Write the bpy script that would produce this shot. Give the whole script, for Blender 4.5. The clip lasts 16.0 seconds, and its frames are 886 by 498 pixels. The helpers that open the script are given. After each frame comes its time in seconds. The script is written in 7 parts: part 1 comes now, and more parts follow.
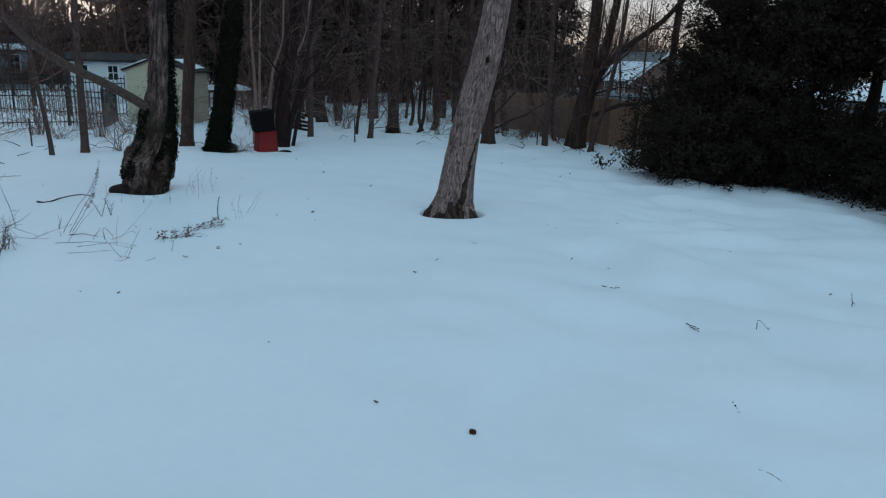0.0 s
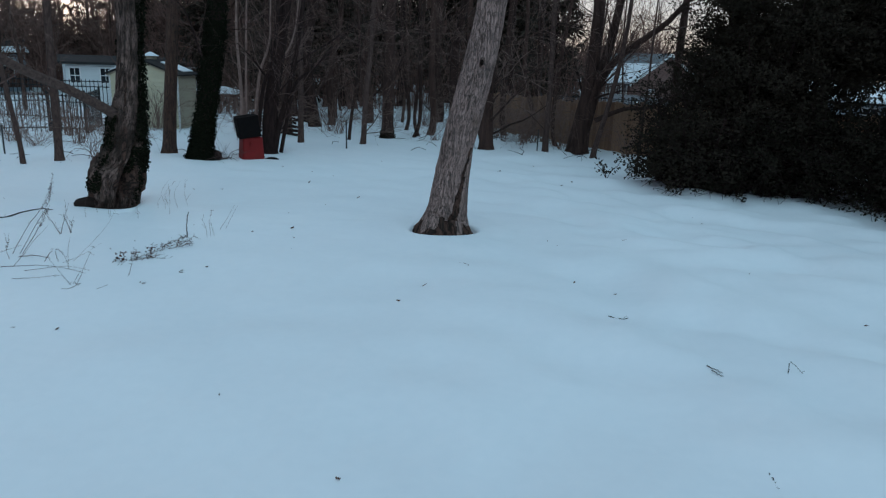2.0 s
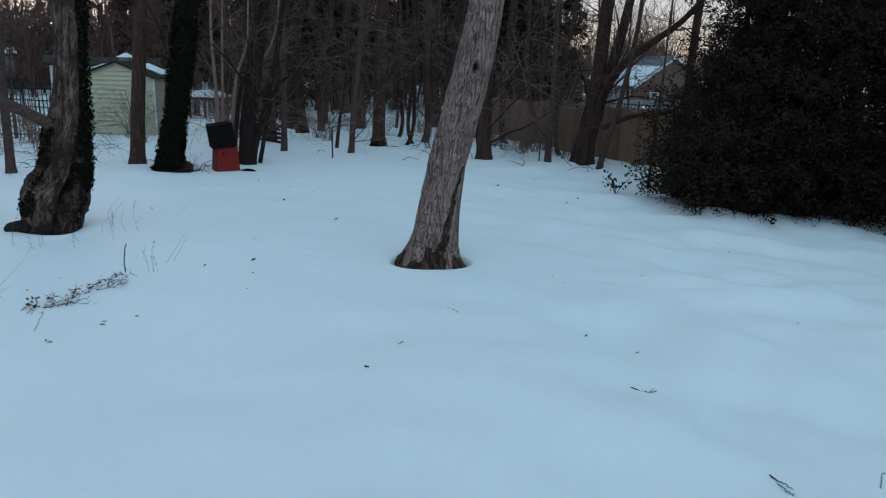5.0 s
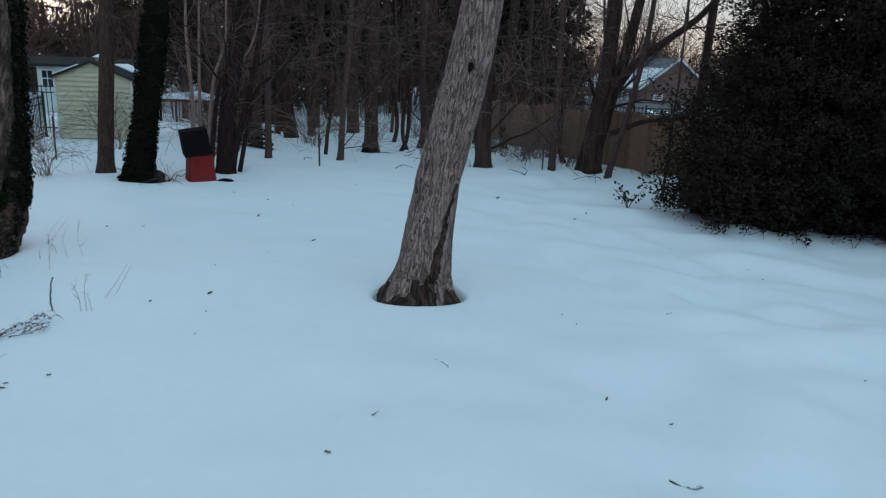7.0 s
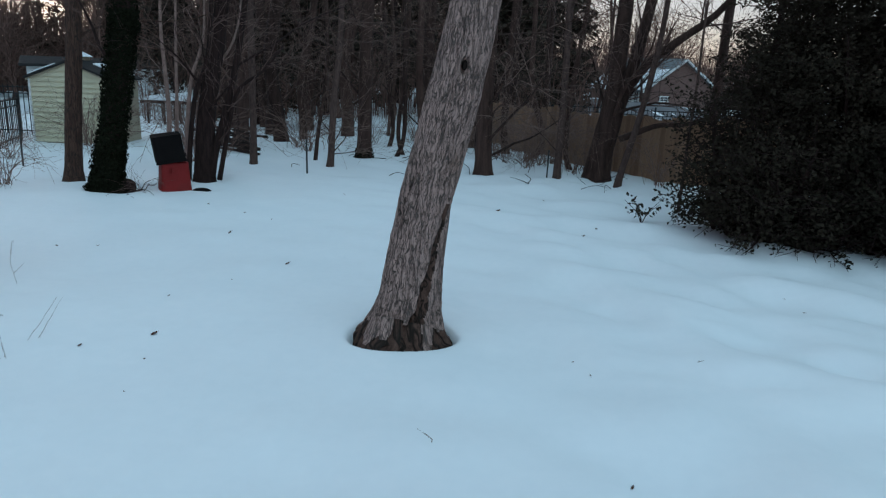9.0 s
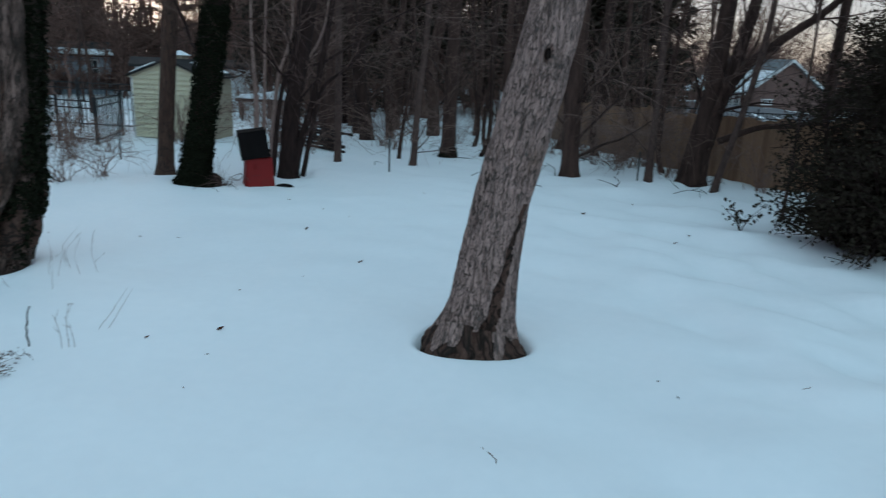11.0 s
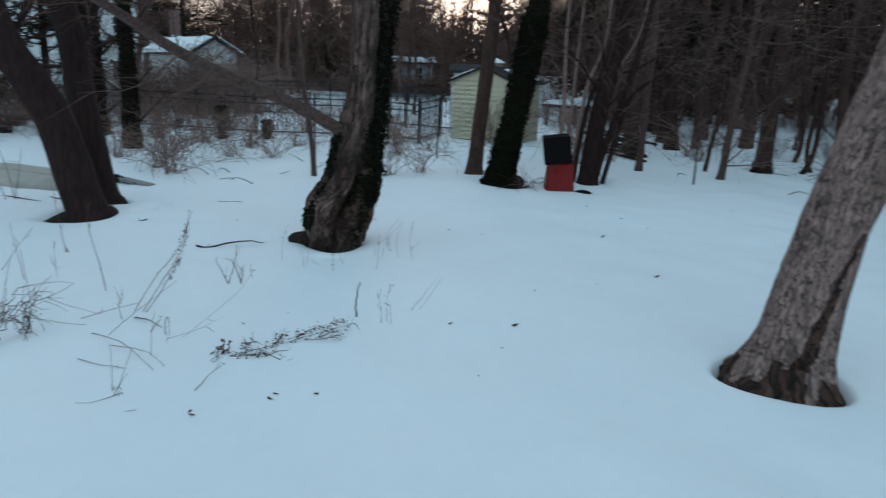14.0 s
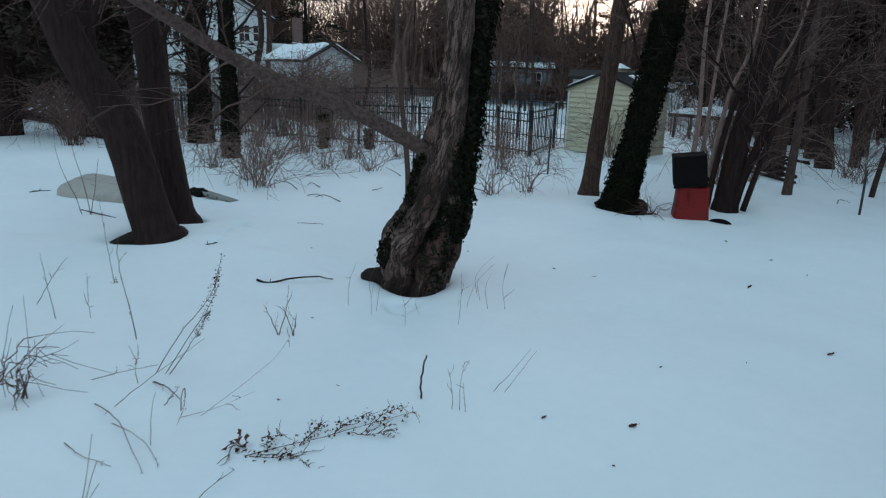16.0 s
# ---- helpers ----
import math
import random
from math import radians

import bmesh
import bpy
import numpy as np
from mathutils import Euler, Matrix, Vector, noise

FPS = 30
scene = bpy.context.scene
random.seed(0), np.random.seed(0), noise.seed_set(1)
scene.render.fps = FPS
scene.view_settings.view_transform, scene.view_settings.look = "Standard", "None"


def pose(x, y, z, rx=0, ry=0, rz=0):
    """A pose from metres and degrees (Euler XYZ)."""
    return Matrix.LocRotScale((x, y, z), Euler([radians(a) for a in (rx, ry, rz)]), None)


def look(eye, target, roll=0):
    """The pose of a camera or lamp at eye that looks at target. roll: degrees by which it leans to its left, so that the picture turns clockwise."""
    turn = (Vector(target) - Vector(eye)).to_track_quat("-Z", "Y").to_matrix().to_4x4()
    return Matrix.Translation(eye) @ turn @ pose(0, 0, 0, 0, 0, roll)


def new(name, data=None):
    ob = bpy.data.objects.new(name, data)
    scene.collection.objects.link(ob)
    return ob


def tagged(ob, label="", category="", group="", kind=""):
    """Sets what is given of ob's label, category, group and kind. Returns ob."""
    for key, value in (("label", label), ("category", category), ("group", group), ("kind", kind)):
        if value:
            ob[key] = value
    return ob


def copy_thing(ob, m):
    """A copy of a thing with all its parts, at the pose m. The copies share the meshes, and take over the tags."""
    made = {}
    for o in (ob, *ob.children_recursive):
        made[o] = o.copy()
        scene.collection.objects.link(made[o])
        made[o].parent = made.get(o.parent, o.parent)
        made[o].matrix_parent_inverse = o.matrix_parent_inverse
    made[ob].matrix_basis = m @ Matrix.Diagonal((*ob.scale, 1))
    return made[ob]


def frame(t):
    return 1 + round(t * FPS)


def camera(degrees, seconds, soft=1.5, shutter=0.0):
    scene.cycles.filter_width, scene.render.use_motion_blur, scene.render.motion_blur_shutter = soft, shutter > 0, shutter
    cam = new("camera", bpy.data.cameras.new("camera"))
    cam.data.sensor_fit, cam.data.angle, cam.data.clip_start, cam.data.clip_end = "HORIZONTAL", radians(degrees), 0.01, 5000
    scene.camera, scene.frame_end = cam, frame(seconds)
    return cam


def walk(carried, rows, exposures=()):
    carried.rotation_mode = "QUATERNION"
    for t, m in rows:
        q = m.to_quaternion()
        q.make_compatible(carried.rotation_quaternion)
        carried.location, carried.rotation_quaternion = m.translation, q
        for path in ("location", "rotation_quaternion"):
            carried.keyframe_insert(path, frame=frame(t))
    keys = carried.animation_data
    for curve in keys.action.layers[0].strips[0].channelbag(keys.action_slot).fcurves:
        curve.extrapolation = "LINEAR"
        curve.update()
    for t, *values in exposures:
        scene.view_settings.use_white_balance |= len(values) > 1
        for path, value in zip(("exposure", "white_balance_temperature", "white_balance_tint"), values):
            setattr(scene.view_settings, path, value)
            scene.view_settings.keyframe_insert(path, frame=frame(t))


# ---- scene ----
cam = camera(64.7, 16.0, soft=1.2, shutter=0.9)
PATH = [
    (0, (-0.05, -3.496, 2.325), (-0.135, -1.567, 1.802), 2.0),
    (0.5, (-0.024, -3.25, 2.318), (-0.111, -1.321, 1.796), 1.9),
    (1, (0.004, -3.019, 2.316), (-0.083, -1.09, 1.796), 2.0),
    (1.5, (0.026, -2.81, 2.317), (-0.062, -0.88, 1.799), 2.0),
    (2, (0.048, -2.587, 2.336), (-0.041, -0.657, 1.818), 1.9),
    (2.5, (0.065, -2.356, 2.345), (-0.023, -0.425, 1.831), 2.1),
    (3, (0.091, -2.119, 2.359), (0.001, -0.188, 1.844), 2.0),
    (3.5, (0.107, -1.872, 2.36), (0.017, 0.059, 1.847), 2.1),
    (4, (0.121, -1.615, 2.361), (0.031, 0.317, 1.85), 2.2),
    (4.2, (0.12, -1.508, 2.366), (0.032, 0.423, 1.852), 2.1),
    (6.3, (0.161, -0.235, 2.355), (0.067, 1.696, 1.843), 2.0),
    (6.5, (0.162, -0.09, 2.352), (0.07, 1.842, 1.843), 2.1),
    (7, (0.164, 0.248, 2.343), (0.072, 2.18, 1.834), 2.1),
    (7.5, (0.176, 0.563, 2.345), (0.082, 2.495, 1.836), 2.1),
    (8, (0.19, 0.873, 2.347), (0.096, 2.806, 1.84), 2.2),
    (8.2, (0.193, 0.984, 2.349), (0.099, 2.917, 1.842), 2.2),
    (10.3, (0.267, 1.832, 2.253), (0.07, 3.757, 1.745), 2.0),
    (10.5, (0.26, 1.827, 2.246), (0.021, 3.746, 1.737), 2.2),
    (11, (0.28, 1.803, 2.23), (-0.061, 3.706, 1.72), 2.2),
    (11.5, (0.295, 1.766, 2.22), (-0.147, 3.648, 1.709), 2.3),
    (12, (0.277, 1.734, 2.223), (-0.272, 3.587, 1.709), 2.2),
    (12.5, (0.246, 1.716, 2.229), (-0.467, 3.512, 1.714), 2.2),
    (13, (0.22, 1.714, 2.239), (-0.627, 3.45, 1.72), 2.2),
    (13.5, (0.197, 1.711, 2.247), (-0.771, 3.383, 1.729), 2.1),
    (14, (0.176, 1.738, 2.25), (-0.904, 3.338, 1.727), 2.0),
    (14.5, (0.053, 1.951, 2.253), (-1.11, 3.492, 1.73), 1.9),
    (15, (-0.183, 2.335, 2.25), (-1.418, 3.82, 1.732), 1.6),
    (15.5, (-0.511, 2.857, 2.253), (-1.838, 4.261, 1.735), 1.7),
    (16, (-0.622, 3.09, 2.248), (-1.954, 4.489, 1.73), 1.7),
]
walk(cam, [(t, look(eye, target, roll)) for t, eye, target, roll in PATH],
     exposures=[(0, -0.20, 6030, 2), (4, -0.14, 6070, 2), (7, -0.03, 6120, 2), (11, 0.04, 6200, 2), (13, 0.02, 6260, 2), (16, -0.02, 6330, 3)])

# ---- world and light ----
SUN_AZ = radians(30)            # west of the view's first axis, where the glow stands behind the shed
world = bpy.data.worlds.new("dusk")
scene.world = world
world.use_nodes = True
wn = world.node_tree
sky = wn.nodes.new("ShaderNodeTexSky")
sky.sky_type = "NISHITA"
sky.sun_disc = False
sky.sun_elevation = radians(16.0)
sky.sun_rotation = -SUN_AZ
sky.air_density, sky.dust_density, sky.ozone_density = 1.0, 1.0, 2.0
pale = wn.nodes.new("ShaderNodeHueSaturation")
pale.inputs["Saturation"].default_value = 0.62
wn.links.new(sky.outputs[0], pale.inputs["Color"])
rosy = wn.nodes.new("ShaderNodeMix")
rosy.data_type, rosy.blend_type = "RGBA", "MULTIPLY"
rosy.inputs["Factor"].default_value = 1.0
rosy.inputs["B"].default_value = (1.09, 0.94, 1.0, 1)
wn.links.new(pale.outputs[0], rosy.inputs["A"])
wn.links.new(rosy.outputs["Result"], wn.nodes["Background"].inputs[0])
wn.nodes["Background"].inputs[1].default_value = 0.11
sun_data = bpy.data.lights.new("sun", "SUN")
sun_data.energy, sun_data.angle, sun_data.color = 1.6, radians(100), (0.57, 0.86, 1.0)
sun = new("sun", sun_data)
sun.matrix_world = look((7, -9, 34), (0, 0, 0))    # the wide open sky over the yard


# ---- materials ----
def mat(name, stops, scale=(1, 1, 1), rough=0.85, fine=40.0, bump=0.4, metal=0.0, detail=8.0, distance=0.01,
        island=0.0, rand=0.0, stain=None, spec=0.5):
    """A node material: a ramp of colours over noise at two scales, with relief, and a stain of its own shape."""
    m = bpy.data.materials.new(name)
    m.use_nodes = True
    nt = m.node_tree
    N, L = nt.nodes, nt.links
    bsdf = N["Principled BSDF"]
    tc = N.new("ShaderNodeTexCoord")
    mp = N.new("ShaderNodeMapping")
    mp.inputs["Scale"].default_value = scale
    L.new(tc.outputs["Object"], mp.inputs[0])
    big = N.new("ShaderNodeTexNoise")
    big.inputs["Scale"].default_value = 1.0
    big.inputs["Detail"].default_value = detail
    big.inputs["Roughness"].default_value = 0.62
    L.new(mp.outputs[0], big.inputs["Vector"])
    small = N.new("ShaderNodeTexNoise")
    small.inputs["Scale"].default_value = fine
    small.inputs["Detail"].default_value = 4.0
    L.new(tc.outputs["Object"], small.inputs["Vector"])
    mixv = N.new("ShaderNodeMath")
    mixv.operation = "MULTIPLY_ADD"
    mixv.inputs[1].default_value = 0.35
    L.new(small.outputs[0], mixv.inputs[0])
    take = N.new("ShaderNodeMath")
    take.operation = "MULTIPLY_ADD"
    take.inputs[1].default_value, take.inputs[2].default_value = 0.95, -0.15
    L.new(big.outputs[0], take.inputs[0])
    L.new(take.outputs[0], mixv.inputs[2])
    val = mixv.outputs[0]
    if island or rand:
        src = N.new("ShaderNodeNewGeometry" if island else "ShaderNodeObjectInfo").outputs["Random Per Island" if island else "Random"]
        add = N.new("ShaderNodeMath")
        add.operation = "MULTIPLY_ADD"
        add.inputs[1].default_value = island or rand
        L.new(src, add.inputs[0])
        sub = N.new("ShaderNodeMath")
        sub.operation = "SUBTRACT"
        sub.inputs[1].default_value = (island or rand) / 2
        L.new(add.outputs[0], sub.inputs[0])
        L.new(val, add.inputs[2])
        val = sub.outputs[0]
    ramp = N.new("ShaderNodeValToRGB")
    els = ramp.color_ramp.elements
    while len(els) < len(stops):
        els.new(0.5)
    for e, (p, c) in zip(els, stops):
        e.position, e.color = p, (*c, 1)
    L.new(val, ramp.inputs[0])
    col = ramp.outputs[0]
    if stain:
        colour, size, low, high = stain
        sn = N.new("ShaderNodeTexNoise")
        sn.inputs["Scale"].default_value = size
        sn.inputs["Detail"].default_value = 6.0
        L.new(tc.outputs["Object"], sn.inputs["Vector"])
        mr = N.new("ShaderNodeMapRange")
        mr.inputs[1].default_value, mr.inputs[2].default_value = low, high
        L.new(sn.outputs[0], mr.inputs[0])
        mx = N.new("ShaderNodeMix")
        mx.data_type = "RGBA"
        L.new(mr.outputs[0], mx.inputs["Factor"])
        L.new(col, mx.inputs["A"])
        mx.inputs["B"].default_value = (*colour, 1)
        col = mx.outputs["Result"]
    L.new(col, bsdf.inputs["Base Color"])
    bsdf.inputs["Roughness"].default_value = rough
    bsdf.inputs["Metallic"].default_value = metal
    bsdf.inputs["Specular IOR Level"].default_value = spec
    if bump:
        bp = N.new("ShaderNodeBump")
        bp.inputs["Strength"].default_value = bump
        bp.inputs["Distance"].default_value = distance
        L.new(mixv.outputs[0], bp.inputs["Height"])
        L.new(bp.outputs[0], bsdf.inputs["Normal"])
    return m


def bark_mat(name, dark, light, scale=(22, 22, 3.2), bump=0.9, distance=0.02, stain=None, rand=0.0, island=0.0, steep=False):
    dark, light = ((c[0] * 1.10, c[1] * 0.90, c[2] * 0.90) for c in (dark, light))
    mid = tuple((a + b) / 2 for a, b in zip(dark, light))
    stops = [(0.36, dark), (0.47, mid), (0.66, light)] if steep else [(0.28, dark), (0.5, mid), (0.72, light)]
    return mat(name, stops, scale, 0.92, 60, bump, distance=distance, stain=stain, rand=rand, island=island, spec=0.2)


def furrowed(m, cells, width, depth, dark, bend=0.03):
    """Adds a net of long bark plates with darker inner bark between them to a bark material."""
    nt = m.node_tree
    N, L = nt.nodes, nt.links
    bsdf = N["Principled BSDF"]
    tc = N.new("ShaderNodeTexCoord")
    warp = N.new("ShaderNodeTexNoise")
    warp.inputs["Scale"].default_value = 9.0
    warp.inputs["Detail"].default_value = 3.0
    L.new(tc.outputs["Object"], warp.inputs["Vector"])
    shift = N.new("ShaderNodeVectorMath")
    shift.operation = "MULTIPLY_ADD"
    shift.inputs[1].default_value = (bend, bend, bend)
    L.new(warp.outputs["Color"], shift.inputs[0])
    L.new(tc.outputs["Object"], shift.inputs[2])
    mp = N.new("ShaderNodeMapping")
    mp.inputs["Scale"].default_value = cells
    L.new(shift.outputs[0], mp.inputs[0])
    vo = N.new("ShaderNodeTexVoronoi")
    vo.feature = "DISTANCE_TO_EDGE"
    vo.inputs["Scale"].default_value = 1.0
    L.new(mp.outputs[0], vo.inputs["Vector"])
    mr = N.new("ShaderNodeMapRange")
    mr.interpolation_type = "SMOOTHSTEP"
    mr.inputs[1].default_value, mr.inputs[2].default_value = 0.0, width
    L.new(vo.outputs["Distance"], mr.inputs[0])
    mx = N.new("ShaderNodeMix")
    mx.data_type = "RGBA"
    was = bsdf.inputs["Base Color"].links[0].from_socket
    L.new(mr.outputs[0], mx.inputs["Factor"])
    mx.inputs["A"].default_value = (*dark, 1)
    L.new(was, mx.inputs["B"])
    L.new(mx.outputs["Result"], bsdf.inputs["Base Color"])
    bp = N.new("ShaderNodeBump")
    bp.inputs["Strength"].default_value = 1.0
    bp.inputs["Distance"].default_value = depth
    L.new(mr.outputs[0], bp.inputs["Height"])
    L.new(bsdf.inputs["Normal"].links[0].from_socket, bp.inputs["Normal"])
    L.new(bp.outputs[0], bsdf.inputs["Normal"])
    return m


def ridged(m, across, along, width, depth, dark, weave=0.9):
    """Adds bark ridges that weave along a trunk, with darker inner bark between them; u runs once round the trunk, v is in metres."""
    nt = m.node_tree
    N, L = nt.nodes, nt.links
    bsdf = N["Principled BSDF"]
    tc = N.new("ShaderNodeTexCoord")
    sway = N.new("ShaderNodeMapping")
    sway.inputs["Scale"].default_value = (across * 0.35, along * 1.8, 1)
    L.new(tc.outputs["UV"], sway.inputs[0])
    bent = N.new("ShaderNodeTexNoise")
    bent.noise_dimensions = "2D"
    bent.inputs["Scale"].default_value, bent.inputs["Detail"].default_value = 1.0, 2.0
    L.new(sway.outputs[0], bent.inputs["Vector"])
    lines = []
    for shift, k in ((0.0, 1.0), (37.0, 1.45)):
        mp = N.new("ShaderNodeMapping")
        mp.inputs["Scale"].default_value = (across * k, along * k, 1)
        mp.inputs["Location"].default_value = (shift, shift, 0)
        L.new(tc.outputs["UV"], mp.inputs[0])
        push = N.new("ShaderNodeVectorMath")
        push.operation = "MULTIPLY_ADD"
        push.inputs[1].default_value = (weave * 2, 0, 0)
        L.new(bent.outputs["Fac"], push.inputs[0])
        L.new(mp.outputs[0], push.inputs[2])
        no = N.new("ShaderNodeTexNoise")
        no.noise_dimensions = "2D"
        no.inputs["Scale"].default_value, no.inputs["Detail"].default_value, no.inputs["Roughness"].default_value = 1.0, 2.5, 0.45
        L.new(push.outputs[0], no.inputs["Vector"])
        off = N.new("ShaderNodeMath")
        off.operation = "SUBTRACT"
        off.inputs[1].default_value = 0.5
        L.new(no.outputs["Fac"], off.inputs[0])
        size = N.new("ShaderNodeMath")
        size.operation = "ABSOLUTE"
        L.new(off.outputs[0], size.inputs[0])
        lines.append(size)
    least = N.new("ShaderNodeMath")
    least.operation = "MINIMUM"
    L.new(lines[0].outputs[0], least.inputs[0])
    L.new(lines[1].outputs[0], least.inputs[1])
    mr = N.new("ShaderNodeMapRange")
    mr.interpolation_type = "SMOOTHSTEP"
    mr.inputs[1].default_value, mr.inputs[2].default_value = 0.0, width
    L.new(least.outputs[0], mr.inputs[0])
    mx = N.new("ShaderNodeMix")
    mx.data_type = "RGBA"
    was = bsdf.inputs["Base Color"].links[0].from_socket
    L.new(mr.outputs[0], mx.inputs["Factor"])
    mx.inputs["A"].default_value = (*dark, 1)
    L.new(was, mx.inputs["B"])
    L.new(mx.outputs["Result"], bsdf.inputs["Base Color"])
    bp = N.new("ShaderNodeBump")
    bp.inputs["Strength"].default_value = 1.0
    bp.inputs["Distance"].default_value = depth
    L.new(mr.outputs[0], bp.inputs["Height"])
    L.new(bsdf.inputs["Normal"].links[0].from_socket, bp.inputs["Normal"])
    L.new(bp.outputs[0], bsdf.inputs["Normal"])
    return m


SNOW = mat("snow", [(0.2, (0.80, 0.83, 0.86)), (0.8, (0.88, 0.90, 0.92))], (0.5, 0.5, 0.5), 0.75, 9, 0.25, distance=0.012)
ROOF_SNOW = mat("roof_snow", [(0.2, (0.78, 0.81, 0.85)), (0.8, (0.88, 0.9, 0.92))], (1, 1, 1), 0.8, 14, 0.3, distance=0.02)
BARK_GREY = bark_mat("bark_grey", (0.14, 0.113, 0.099), (0.42, 0.353, 0.309), (40, 40, 1.8), 1.0, 0.02, stain=((0.15, 0.085, 0.05), 1.4, 0.60, 0.75), steep=True)
ridged(BARK_GREY, 54, 4.4, 0.036, 0.018, (0.122, 0.096, 0.085), 1.3)
BARK_UMBER = bark_mat("bark_umber", (0.035, 0.024, 0.018), (0.115, 0.080, 0.062), (30, 30, 3), 1.0, 0.02)
ridged(BARK_UMBER, 14, 3.0, 0.05, 0.015, (0.022, 0.016, 0.013))
# near-black, the shade inside the knot put into the colour
HOLLOW_SHADE = bark_mat("hollow_shade", (0.008, 0.007, 0.006), (0.03, 0.024, 0.02))
BARK_OLD = bark_mat("bark_old", (0.032, 0.024, 0.019), (0.265, 0.213, 0.179), (18, 18, 3.0), 1.0, 0.04, stain=((0.04, 0.026, 0.019), 2.2, 0.44, 0.6), steep=True)
ridged(BARK_OLD, 28, 2.4, 0.045, 0.022, (0.055, 0.042, 0.035), 1.2)
BARK_DARK = bark_mat("bark_dark", (0.011, 0.0075, 0.0068), (0.040, 0.027, 0.023), (24, 24, 3.5))
BARK_BROWN = bark_mat("bark_brown", (0.045, 0.030, 0.023), (0.145, 0.10, 0.076), (24, 24, 3), stain=((0.14, 0.08, 0.045), 1.2, 0.56, 0.75))
furrowed(BARK_BROWN, (40, 40, 3.0), 0.12, 0.012, (0.045, 0.033, 0.027))
BARK_PALE = bark_mat("bark_pale", (0.10, 0.078, 0.064), (0.28, 0.225, 0.185), (30, 30, 5), 0.5, 0.008)
BARK_WOODS = bark_mat("bark_woods", (0.022, 0.0155, 0.013), (0.085, 0.06, 0.048), (12, 12, 2), rand=0.25)
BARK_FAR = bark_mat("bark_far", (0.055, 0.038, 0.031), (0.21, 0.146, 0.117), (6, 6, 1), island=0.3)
BARK_LIMB = bark_mat("bark_limb", (0.035, 0.028, 0.024), (0.125, 0.10, 0.084), (26, 26, 26), 0.6, 0.01)
BARK_SLIM = bark_mat("bark_slim", (0.036, 0.028, 0.024), (0.117, 0.09, 0.076), (26, 26, 8), 0.6, 0.008)
BARK_SAPLING = bark_mat("bark_sapling", (0.15, 0.122, 0.105), (0.42, 0.345, 0.295), (26, 26, 8), 0.6, 0.008)
TWIG = bark_mat("twig", (0.085, 0.066, 0.055), (0.26, 0.205, 0.17), (30, 30, 30), 0.3, 0.004, island=0.3)
TWIG_DARK = bark_mat("twig_dark", (0.045, 0.032, 0.028), (0.15, 0.112, 0.095), (30, 30, 30), 0.3, 0.004, island=0.3)
STRAW = bark_mat("dry_stem", (0.06, 0.042, 0.034), (0.18, 0.132, 0.105), (40, 40, 40), 0.3, 0.003, island=0.4)
DEAD_LEAF = bark_mat("dead_leaf", (0.035, 0.018, 0.013), (0.12, 0.06, 0.038), (30, 30, 30), 0.4, 0.004, island=0.5)
IVY = mat("ivy_leaf", [(0.2, (0.008, 0.009, 0.005)), (0.8, (0.017, 0.0185, 0.010))], (20, 20, 20), 0.85, 60, 0.2, island=0.4, spec=0.06)
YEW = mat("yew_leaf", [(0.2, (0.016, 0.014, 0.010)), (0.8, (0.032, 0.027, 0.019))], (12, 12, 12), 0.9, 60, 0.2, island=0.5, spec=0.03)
HOLLY = mat("holly_leaf", [(0.2, (0.024, 0.019, 0.014)), (0.8, (0.046, 0.037, 0.026))], (12, 12, 12), 0.85, 60, 0.2, island=0.5, spec=0.04)
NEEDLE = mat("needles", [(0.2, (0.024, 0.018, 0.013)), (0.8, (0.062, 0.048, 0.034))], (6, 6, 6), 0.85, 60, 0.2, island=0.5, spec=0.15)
SIDING = mat("siding_yellow", [(0.2, (0.60, 0.555, 0.395)), (0.8, (0.71, 0.66, 0.485))], (0.8, 0.8, 6), 0.7, 30, 0.15, distance=0.003, stain=((0.46, 0.46, 0.30), 1.3, 0.60, 0.8), rand=0.15)
SIDING_TAN = mat("siding_tan", [(0.2, (0.34, 0.29, 0.21)), (0.8, (0.46, 0.40, 0.30))], (1, 1, 6), 0.75, 30, 0.2, distance=0.003)
WHITE = mat("white_paint", [(0.2, (0.62, 0.63, 0.62)), (0.8, (0.80, 0.80, 0.79))], (1, 1, 4), 0.6, 25, 0.1, distance=0.002)
HOUSE_WHITE = mat("house_white", [(0.2, (0.60, 0.63, 0.63)), (0.8, (0.74, 0.76, 0.76))], (0.5, 0.5, 8), 0.7, 12, 0.15, distance=0.01)
HOUSE_BLUE = mat("house_blue", [(0.2, (0.30, 0.36, 0.42)), (0.8, (0.40, 0.46, 0.52))], (0.5, 0.5, 8), 0.7, 12, 0.15, distance=0.01)
BRICK = mat("brown_brick", [(0.25, (0.125, 0.072, 0.06)), (0.75, (0.21, 0.13, 0.11))], (4, 4, 14), 0.9, 8, 0.4, distance=0.01)
SHINGLE = mat("roof_shingle", [(0.2, (0.018, 0.017, 0.018)), (0.8, (0.05, 0.047, 0.046))], (3, 3, 12), 0.95, 30, 0.5, distance=0.01, spec=0.15)
SHINGLE_BLUE = mat("roof_shingle_blue", [(0.2, (0.12, 0.135, 0.145)), (0.8, (0.20, 0.215, 0.225))], (2, 2, 10), 0.9, 20, 0.5, distance=0.01)
GLASS = mat("window_glass", [(0.2, (0.01, 0.012, 0.015)), (0.8, (0.02, 0.024, 0.03))], (1, 1, 1), 0.08, 10, 0.0)
